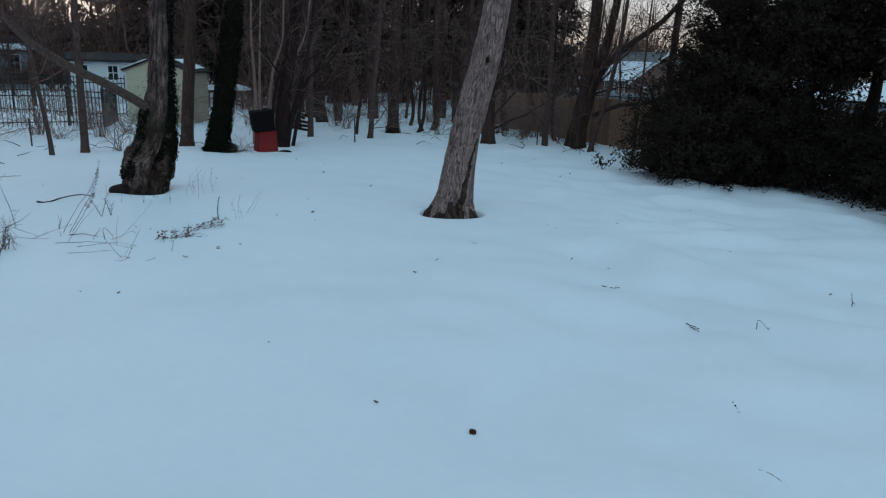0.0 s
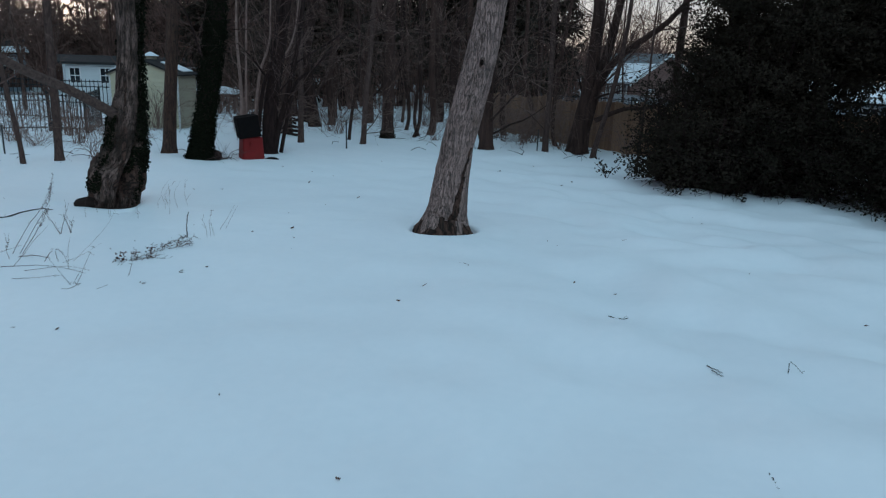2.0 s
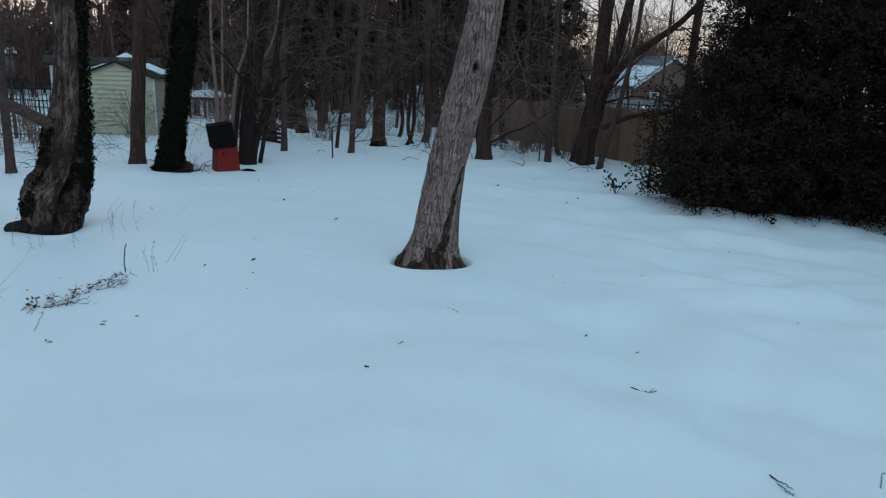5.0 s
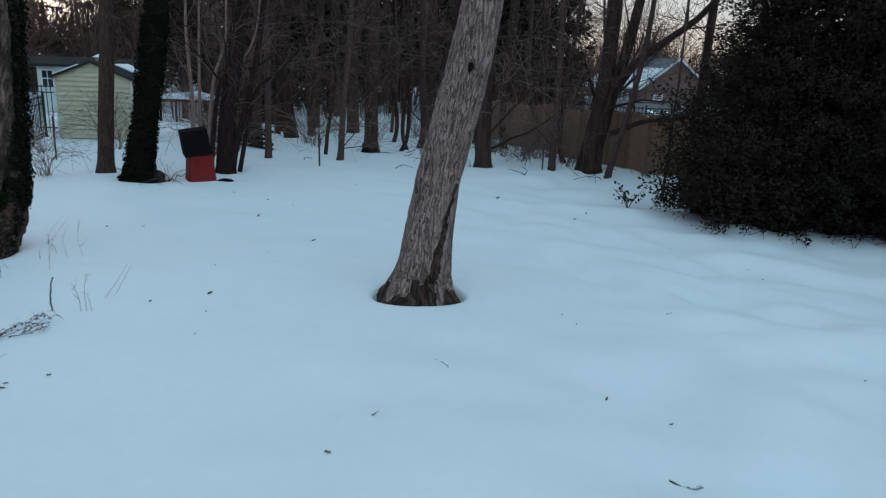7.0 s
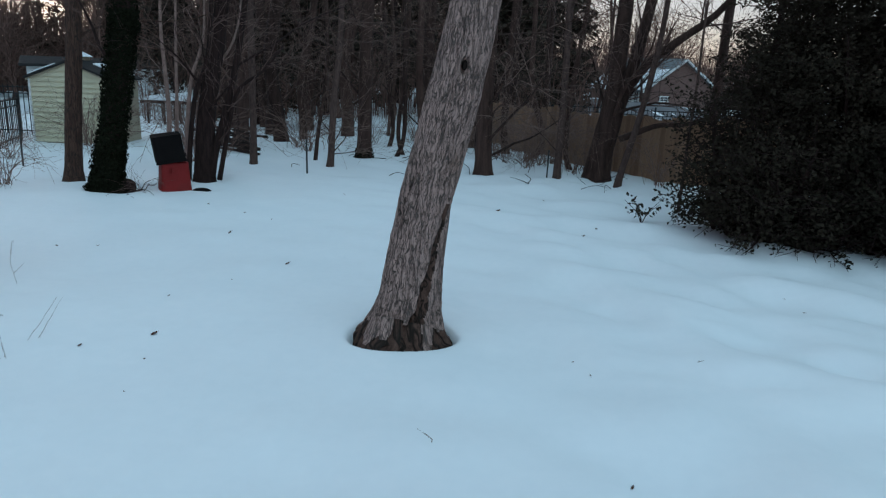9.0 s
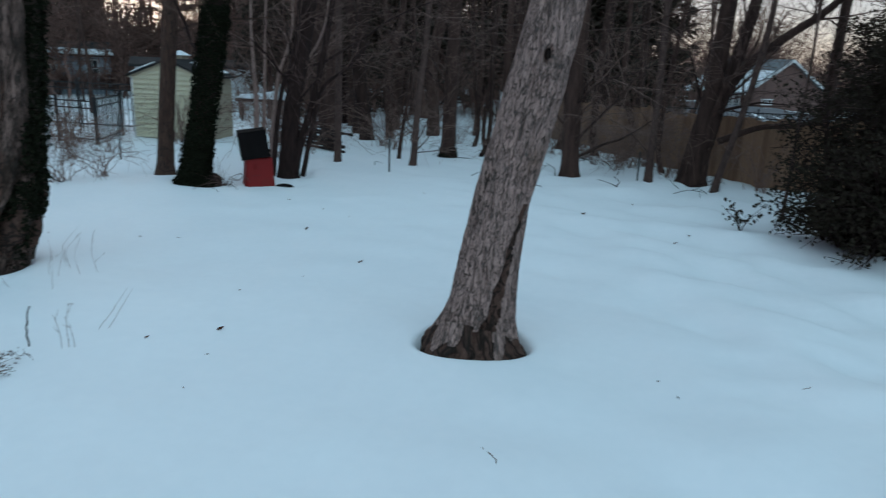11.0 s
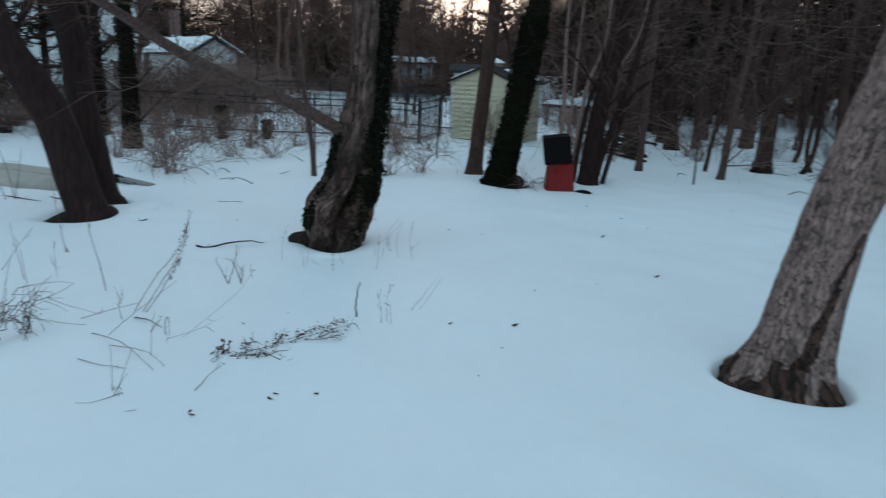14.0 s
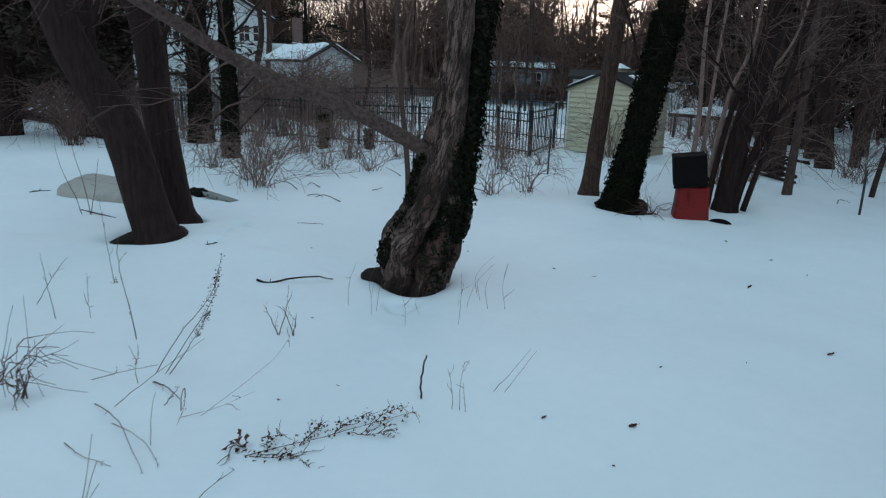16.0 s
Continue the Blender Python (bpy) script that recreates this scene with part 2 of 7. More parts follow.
METAL = mat("black_metal", [(0.2, (0.012, 0.012, 0.013)), (0.8, (0.03, 0.03, 0.032))], (5, 5, 5), 0.6, 40, 0.1, distance=0.002, rand=0.2, spec=0.3)
STEEL = mat("grey_steel", [(0.2, (0.03, 0.032, 0.034)), (0.8, (0.08, 0.08, 0.08))], (5, 5, 5), 0.6, 40, 0.2, metal=0.4, distance=0.002)
# grey of the sheet that tones down the bright snow past the fence
DIM_SNOW = mat("dim_snow", [(0.25, (0.085, 0.085, 0.092)), (0.75, (0.17, 0.17, 0.18))], (0.3, 0.3, 0.3), 0.9, 6, 0.3, distance=0.02)
FENCE_WOOD = mat("fence_board", [(0.2, (0.20, 0.11, 0.066)), (0.8, (0.345, 0.205, 0.128))], (14, 14, 1.2), 0.9, 50, 0.5, distance=0.004, rand=0.45)
RED = mat("red_plastic", [(0.2, (0.17, 0.011, 0.011)), (0.8, (0.235, 0.019, 0.018))], (2, 2, 2), 0.6, 30, 0.15, distance=0.003, spec=0.2, stain=((0.16, 0.02, 0.017), 3.0, 0.52, 0.75))
BLACK = mat("black_plastic", [(0.2, (0.006, 0.005, 0.005)), (0.8, (0.013, 0.011, 0.011))], (4, 4, 4), 0.9, 40, 0.2, distance=0.003, spec=0.05)
HULL = mat("hull_plastic", [(0.2, (0.36, 0.33, 0.29)), (0.8, (0.50, 0.46, 0.41))], (1.2, 1.2, 1.2), 0.5, 20, 0.1, distance=0.003, stain=((0.24, 0.23, 0.20), 1.6, 0.5, 0.75))
PLANK = mat("grey_plank", [(0.2, (0.17, 0.165, 0.16)), (0.8, (0.32, 0.31, 0.29))], (3, 20, 20), 0.85, 50, 0.4, distance=0.003)
LOG = bark_mat("rotten_log", (0.012, 0.010, 0.009), (0.05, 0.04, 0.034), (8, 8, 8))

# ---- mesh tools ----
RNG = np.random.default_rng(7)


def unit(v):
    return v / np.maximum(np.linalg.norm(v, axis=-1, keepdims=True), 1e-9)


def mesh_of(name, verts, quads, material, smooth=True):
    """A mesh from arrays of corners and four-sided faces."""
    me = bpy.data.meshes.new(name)
    verts, quads = np.asarray(verts, np.float32), np.asarray(quads, np.int32)
    me.vertices.add(len(verts))
    me.vertices.foreach_set("co", verts.ravel())
    me.loops.add(quads.size)
    me.loops.foreach_set("vertex_index", quads.ravel())
    me.polygons.add(len(quads))
    me.polygons.foreach_set("loop_start", np.arange(0, quads.size, 4, dtype=np.int32))
    me.polygons.foreach_set("use_smooth", np.full(len(quads), smooth))
    me.materials.append(material)
    me.update(calc_edges=True)
    me.validate()
    return me


def wrap_uv(me, turn, height):
    """A UV layer for a trunk: u goes once round from the back, v is the height in metres."""
    u, v = turn.ravel()[vertex_of(me)].reshape(-1, 4), height.ravel()[vertex_of(me)].reshape(-1, 4)
    u = np.where((u.max(1) - u.min(1) > 0.5)[:, None] & (u < 0.5), u + 1, u)
    layer = me.uv_layers.new(name="wrap")
    layer.data.foreach_set("uv", np.stack([u, v], -1).astype(np.float32).ravel())


def vertex_of(me):
    index = np.empty(len(me.loops), np.int32)
    me.loops.foreach_get("vertex_index", index)
    return index


class Pile:
    """Gathers corners and faces for one mesh."""

    def __init__(self):
        self.v, self.q, self.n = [], [], 0

    def add(self, v, q):
        self.v.append(np.asarray(v, float).reshape(-1, 3))
        self.q.append(np.asarray(q, int).reshape(-1, 4) + self.n)
        self.n += len(self.v[-1])
        return self

    def mesh(self, name, material, smooth=True):
        return mesh_of(name, np.concatenate(self.v), np.concatenate(self.q), material, smooth)


def tubes(P, R, sides=5):
    """Tapered tubes along many curves at once: P (tubes, points, 3), R (tubes, points)."""
    P, R = np.asarray(P, float), np.asarray(R, float)
    if P.ndim == 2:
        P, R = P[None], R[None]
    T, n, _ = P.shape
    tan = unit(np.gradient(P, axis=1))
    mean = unit(P[:, -1] - P[:, 0])
    ref = np.where(np.abs(mean[:, 2:3]) > 0.75, [[1.0, 0.05, 0.0]], [[0.0, 0.05, 1.0]])[:, None, :]
    side = unit(np.cross(tan, ref))
    up = np.cross(side, tan)
    a = np.linspace(0, 2 * np.pi, sides, endpoint=False)
    ring = (np.cos(a)[:, None] * side[:, :, None, :] + np.sin(a)[:, None] * up[:, :, None, :])
    V = P[:, :, None, :] + R[:, :, None, None] * ring
    i = np.arange(n - 1)[:, None] * sides
    k = np.arange(sides)[None, :]
    k2 = (k + 1) % sides
    q = np.stack([i + k, i + k2, i + sides + k2, i + sides + k], -1).reshape(-1, 4)
    q = (q[None] + (np.arange(T) * n * sides)[:, None, None]).reshape(-1, 4)
    return V.reshape(-1, 3), q


def capped(P, R):
    """A curve whose ends are closed by tiny rings."""
    P, R = np.asarray(P, float), np.asarray(R, float)
    a, b = P[0] - (P[1] - P[0]) * 0.02, P[-1] + (P[-1] - P[-2]) * 0.02
    return np.concatenate([[a], P, [b]])[None], np.concatenate([[R[0] * 0.02], R, [R[-1] * 0.02]])[None]


def curve(points, n):
    """A smooth curve of n points through the given ones (Catmull-Rom)."""
    p = np.asarray(points, float)
    p = np.concatenate([[2 * p[0] - p[1]], p, [2 * p[-1] - p[-2]]])
    s = np.linspace(0, len(p) - 3 - 1e-6, n)
    i = s.astype(int)
    f = (s - i)[:, None]
    a, b, c, d = p[i], p[i + 1], p[i + 2], p[i + 3]
    return 0.5 * (2 * b + (c - a) * f + (2 * a - 5 * b + 4 * c - d) * f * f + (3 * b - a - 3 * c + d) * f ** 3)


def sprout(P, R, count, lo, hi, length, spread, rise, n, rng, ratio=0.5, droop=0.0, tip=0.25, wander=0.12):
    """Branches from curves: count on each, between lo and hi of its length. Returns curves and radii."""
    T, m, _ = P.shape
    idx = np.repeat(np.arange(T), count)
    f = rng.uniform(lo, hi, len(idx)) * (m - 1)
    i = np.minimum(f.astype(int), m - 2)
    g = (f - i)[:, None]
    start = P[idx, i] * (1 - g) + P[idx, i + 1] * g
    rad = R[idx, i] * (1 - g[:, 0]) + R[idx, i + 1] * g[:, 0]
    d = unit(P[idx, i + 1] - P[idx, i])
    side = unit(np.cross(d, rng.normal(size=d.shape)))
    ang = np.radians(rng.uniform(*spread, len(idx)))[:, None]
    way = unit(d * np.cos(ang) + side * np.sin(ang) + np.array([0, 0, rise]))
    ln = rng.uniform(*length, len(idx))
    pts = [start]
    for s in range(1, n):
        way = unit(way + rng.normal(0, wander, way.shape) + np.array([0, 0, -droop]))
        pts.append(pts[-1] + way * (ln / (n - 1))[:, None])
    r0 = np.maximum(rad * ratio, 0.003)
    return np.stack(pts, 1), r0[:, None] * np.linspace(1, tip, n)[None]


def leaves(points, normals, size, rng, fold=0.25, aspect=0.6):
    """Small folded leaves, two faces each, at points, facing about the normals."""
    n = len(points)
    a = unit(np.cross(normals, rng.normal(size=(n, 3))))
    b = np.cross(normals, a)
    s = rng.uniform(*size, n)[:, None]
    mid0, mid1 = points - a * s * 0.5, points + a * s * 0.5
    lift = normals * s * fold
    e0, e1 = points + b * s * aspect * 0.5 + lift, points - b * s * aspect * 0.5 + lift
    c = points + a * s * 0.05
    v = np.stack([mid0, e0, mid1, c, e1], 1)
    base = np.arange(n)[:, None] * 5
    q = np.concatenate([base + [[0, 3, 2, 1]], base + [[0, 4, 2, 3]]])
    return v.reshape(-1, 3), q


JOINED = {"twig_crown", "branchwork", "bough_crown", "needle_foliage", "leaf_foliage", "ivy", "seed_spray", "stem_cluster", "clapboard_wall"}


def part(name, me, parent, label=""):
    ob = new(name, me)
    ob.parent = parent
    return tagged(ob, label, kind="stuff" if name in JOINED else "")


def thing(name, label, category, at=(0, 0, 0), group="", kind=""):
    ob = new(name)
    ob.location = at
    ob.empty_display_size = 0.2
    return tagged(ob, label, category, group, kind)


def bm_mesh(name, bm, material, smooth=False):
    me = bpy.data.meshes.new(name)
    bm.to_mesh(me)
    bm.free()
    me.materials.append(material)
    if smooth:
        me.polygons.foreach_set("use_smooth", np.full(len(me.polygons), True))
    return me


def box(size, centre=(0, 0, 0), bevel=0.0, taper=1.0, segments=2):
    """A bevelled block as a bmesh; taper narrows its top."""
    bm = bmesh.new()
    bmesh.ops.create_cube(bm, size=1)
    for v in bm.verts:
        k = taper if v.co.z > 0 else 1.0
        v.co = Vector((v.co.x * size[0] * k, v.co.y * size[1] * k, v.co.z * size[2]))
    if bevel:
        bmesh.ops.bevel(bm, geom=bm.edges[:], offset=bevel, segments=segments, affect="EDGES", profile=0.5)
    bmesh.ops.translate(bm, verts=bm.verts, vec=Vector(centre))
    return bm


def prism(outline, depth):
    """A solid from an outline in x and z, extruded along y."""
    bm = bmesh.new()
    front = [bm.verts.new((x, 0, z)) for x, z in outline]
    back = [bm.verts.new((x, depth, z)) for x, z in outline]
    bm.faces.new(front)
    bm.faces.new(back[::-1])
    for i in range(len(front)):
        j = (i + 1) % len(front)
        bm.faces.new((front[i], back[i], back[j], front[j]))
    bmesh.ops.recalc_face_normals(bm, faces=bm.faces)
    return bm


LATTICE = RNG.random((256, 256))


def field(x, y):
    """Smooth noise in the plane, 0 to 1."""
    i, j = np.floor(x).astype(int), np.floor(y).astype(int)
    f, g = x - i, y - j
    f, g = f * f * (3 - 2 * f), g * g * (3 - 2 * g)
    w = lambda a, b: LATTICE[a % 256, b % 256]
    return (w(i, j) * (1 - f) + w(i + 1, j) * f) * (1 - g) + (w(i, j + 1) * (1 - f) + w(i + 1, j + 1) * f) * g


# ---- ground ----
# wells in the snow round stems: x, y, radius, depth, raised rim
WELLS = [(-0.42, 7.30, 0.425, 0.33, 0.0), (-5.59, 7.89, 0.33, 0.10, 0.03), (-9.36, 6.75, 0.40, 0.10, 0.02), (-9.81, 7.43, 0.3, 0.1, 0.0),
         (-7.5, 14.15, 0.30, 0.08, 0.0), (-6.2, 13.35, 0.42, 0.10, 0.02), (-5.15, 14.75, 0.4, 0.10, 0.0), (-4.78, 13.72, 0.22, 0.10, 0.0),
         (-2.8, 19.2, 0.35, 0.1, 0.0), (0.25, 17.1, 0.35, 0.1, 0.0), (2.85, 17.4, 0.5, 0.12, 0.0), (-8.58, 7.2, 0.15, 0.07, 0.0),
         (-9.17, 7.9, 0.2, 0.07, 0.0), (-7.86, 7.58, 0.2, 0.04, 0.0), (-8.95, 7.55, 0.17, 0.06, 0.0), (-6.5, 7.75, 0.2, 0.05, 0.0),
         (-7.2, 7.0, 0.14, 0.035, 0.0), (-6.4, 6.6, 0.13, 0.03, 0.0), (-5.2, 7.35, 0.16, 0.05, 0.0), (-6.9, 6.0, 0.15, 0.03, 0.0)]


def snow_height(x, y):
    x, y = np.asarray(x, float), np.asarray(y, float)
    east = 1 / (1 + np.exp(-(x - 0.6) * 1.4))
    z = 0.05 * (field(x * 0.22 + 9, y * 0.22 + 3) - 0.5) + 0.07 * (field(x * 0.8 + 40, y * 0.8 + 7) - 0.5)
    ripple = 0.6 * field(x * 0.8 - y * 0.35 + 80, y * 1.15 + x * 0.8 + 21) + 0.4 * field(x * 1.9 - y * 0.5 + 80, y * 2.4 + x * 1.5 + 51) - 0.5
    z = z + 0.26 * ripple * (0.08 + 0.92 * east)
    z = z + (0.04 + 0.06 * east) * (field(x * 2.0 + 0.6 * y, y * 2.0 + 60) - 0.5) + 0.018 * (field(x * 5.5 + 31, y * 5.5) - 0.5)
    for cx, cy, r in ((-0.41, 7.3, 1.2), (-5.6, 7.8, 1.0), (-5.3, 13.5, 1.2)):
        z = z * (1 - 0.85 * np.exp(-((x - cx) ** 2 + (y - cy) ** 2) / r ** 2))
    reach = np.hypot(x, y)
    far = np.clip((reach - 25) / 22, 0, 1)
    aside = np.clip((np.abs(np.arctan2(x, np.maximum(y, 0.01))) - 0.22) / 0.15, 0, 1)
    z = z - 1.1 * far * far * (3 - 2 * far) * aside
    for wx, wy, r, deep, rim in WELLS:
        d = np.hypot(x - wx, y - wy) * (1 + 0.10 * np.sin(3 * np.arctan2(y - wy, x - wx) + wx))
        z = z - deep / (1 + np.exp(np.clip((d - r) / 0.017, -40, 40))) + rim * np.exp(-((d - r - 0.2) / 0.18) ** 2)
    return z


def ground():
    def lines(spans, far):
        out = []
        for a, b, step in spans:
            out.append(np.arange(a, b, step))
        core = np.unique(np.concatenate(out).round(4))
        lo, hi = core[0], core[-1]
        grow = np.cumsum(np.geomspace(0.3, far * 0.16, 26))
        return np.concatenate([lo - grow[::-1], core, hi + grow])

    xs = lines([(-16, 10, 0.16), (-6.4, -4.9, 0.035), (-1.1, 0.3, 0.025), (-10.3, -8.6, 0.06)], 400)
    ys = lines([(-5, 24, 0.15), (6.5, 8.6, 0.03)], 400)
    X, Y = np.meshgrid(xs, ys, indexing="ij")
    Z = snow_height(X, Y)
    ny = len(ys)
    i, j = np.meshgrid(np.arange(len(xs) - 1), np.arange(ny - 1), indexing="ij")
    a = (i * ny + j).ravel()
    me = mesh_of("ground", np.stack([X, Y, Z], -1).reshape(-1, 3), np.stack([a, a + ny, a + ny + 1, a + 1], -1), SNOW)
    tagged(new("ground", me), "deep soft white snow with ripples over the yard", "snow", kind="structure")


def H(x, y):
    return float(snow_height(x, y))


ground()


# ---- trees ----
def trunk_mesh(path, radii, sides, rng, furrow=0.0, lobes=0.0, pitch=0.0, material=BARK_DARK, rings=None, groove=None, ridge=9.0):
    """A trunk along a curve, with furrowed bark, lobes that wind round it, and a groove."""
    n = rings or 40
    P = curve(path, n)
    R = np.interp(np.linspace(0, 1, n), np.linspace(0, 1, len(radii)), radii)
    V, Q = tubes(P[None], R[None], sides)
    V = V.reshape(n, sides, 3)
    C = P[:, None, :]
    out = V - C
    a = np.linspace(0, 2 * np.pi, sides, endpoint=False)[None, :]
    h = np.concatenate([[0], np.cumsum(np.linalg.norm(np.diff(P, axis=0), axis=1))])[:, None]
    phase = rng.uniform(0, 6, 4)
    k = 1 + lobes * (np.sin(3 * (a + pitch * h) + phase[0]) * 0.6 + np.sin(5 * (a + pitch * h) + phase[1]) * 0.4)
    if groove:
        where, width, deep, turn = groove
        da = (a - where - turn * h + np.pi) % (2 * np.pi) - np.pi
        k = k - deep * np.exp(-(da / width) ** 2) * np.clip(1.35 - h * 0.45, 0, 1)
    if furrow:
        ua = (a + pitch * h) % (2 * np.pi) / (2 * np.pi) * ridge
        w = 1.6 * (field(ua * 1.0 + 3, h * 3.0 + 5) - 0.5)
        f = lambda s, o, z: np.where(True, field((ua + 0.35 * w) * s + o, h * z + o), 0)
        seam = lambda v: 1 - np.abs(2 * v - 1)
        blend = np.clip((ua - (ridge - 0.6)) / 0.6, 0, 1)
        r1 = seam(f(3.0, 11, 2.3))
        r1 = r1 * (1 - blend) + seam(field((ua - ridge + 0.35 * w) * 3.0 + 11, h * 2.3 + 11)) * blend
        r2 = seam(f(6.0, 31, 6.0))
        k = k + furrow * (0.5 - r1 ** 2.2) + furrow * 0.45 * (0.5 - r2 ** 2) * (1 - blend)
    V = C + out * k[..., None]
    return mesh_of("trunk", V.reshape(-1, 3), Q, material), P, R


def add_crown(tree, P, R, rng, limbs, lo, length, material=TWIG, spread=(35, 75), rise=0.15, twigs=10, fine=6, droop=0.02, ratio=0.19, bark=BARK_DARK,
              each=True, hi=0.98):
    """Limbs, each a part, and their twigs joined into one part."""
    LP, LR = sprout(P[None], R[None], limbs, lo, hi, length, spread, rise, 7, rng, ratio, droop)
    if each:
        for p, r in zip(LP, LR):
            part("limb", mesh_of("limb", *tubes(p[None], r[None], 6), bark), tree)
    pile = Pile()
    if not each:
        pile.add(*tubes(LP, LR, 4))
    TP, TR = sprout(LP, LR, twigs, 0.2, 1.0, (length[0] * 0.25, length[1] * 0.5), (25, 65), 0.12, 5, rng, 0.5, droop)
    pile.add(*tubes(TP, TR, 3))
    if fine:
        FP, FR = sprout(TP, TR, fine, 0.2, 1.0, (length[0] * 0.1, length[1] * 0.22), (25, 60), 0.1, 3, rng, 0.6, droop)
        pile.add(*tubes(FP, np.maximum(FR, 0.002), 3))
    part("twig_crown", pile.mesh("twigs", material), tree)
    return LP, LR


def tree(name, label, path, radii, seed, sides=20, bark=BARK_DARK, limbs=8, lo=0.42, length=(1.2, 3.0), furrow=0.05, lobes=0.03, crown=TWIG_DARK, rings=50,
         pitch=0.1, twigs=8, fine=5, extra=(), group="", spread=(35, 75), rise=0.15, category="tree", hi=0.98, **more):
    rng = np.random.default_rng(seed)
    x, y = path[0][0], path[0][1]
    base = (x, y, H(x, y) - 0.02)
    t = thing(name, label, category, base, group)
    local = [(px - x, py - y, pz - base[2]) for px, py, pz in path]
    me, P, R = trunk_mesh(local, radii, sides, rng, furrow, lobes, pitch, material=bark, rings=rings, **more)
    part("trunk", me, t)
    if limbs:
        add_crown(t, P, R, rng, limbs, lo, length, crown, twigs=twigs, fine=fine, bark=bark, spread=spread, rise=rise, hi=hi)
    for pts, r in extra:
        c = curve([(px - x, py - y, pz - base[2]) for px, py, pz in pts], 14)
        rr = np.linspace(r[0], r[1], 14) * (0.5 if r[0] < 0.04 else 1.0)
        part("limb", mesh_of("limb", *tubes(*capped(c, rr), 10), BARK_SLIM if r[0] < 0.04 else bark), t)
        SP, SR = sprout(c[None], rr[None], 9, 0.25, 1.0, (0.5, 1.3), (25, 70), 0.1, 5, rng, 0.35)
        F2, G2 = sprout(SP, SR, 5, 0.2, 1, (0.2, 0.5), (25, 60), 0.05, 3, rng, 0.6)
        part("twig_crown", Pile().add(*tubes(SP, SR, 3)).add(*tubes(F2, G2, 3)).mesh("twigs", crown), t)
    return t, P, R


def ivy_sleeve(t, P, R, lo, hi, count, rng, thick=0.10, size=(0.05, 0.09), label="dark green ivy leaves clinging to the bark", sector=None):
    """Ivy leaves round a stretch of a trunk, in the tree's own space."""
    n = len(P)
    f = rng.uniform(lo, hi, count) * (n - 1)
    i = np.minimum(f.astype(int), n - 2)
    g = (f - i)[:, None]
    c = P[i] * (1 - g) + P[i + 1] * g
    r = R[i]
    a = rng.uniform(*(sector or (0, 2 * np.pi)), count)
    out = np.stack([np.cos(a), np.sin(a), np.zeros(count)], -1)
    lump = field(a * 2.0 + 5, f * 0.5 + 2)
    d = r + thick * (0.15 + 0.85 * rng.random(count) ** 1.5) * (0.35 + 1.1 * lump)
    nrm = unit(out + rng.normal(0, 0.55, (count, 3)) + [0, 0, 0.2])
    part("ivy", mesh_of("ivy", *leaves(c + out * d[:, None], nrm, size, rng, aspect=0.85), IVY), t, label)


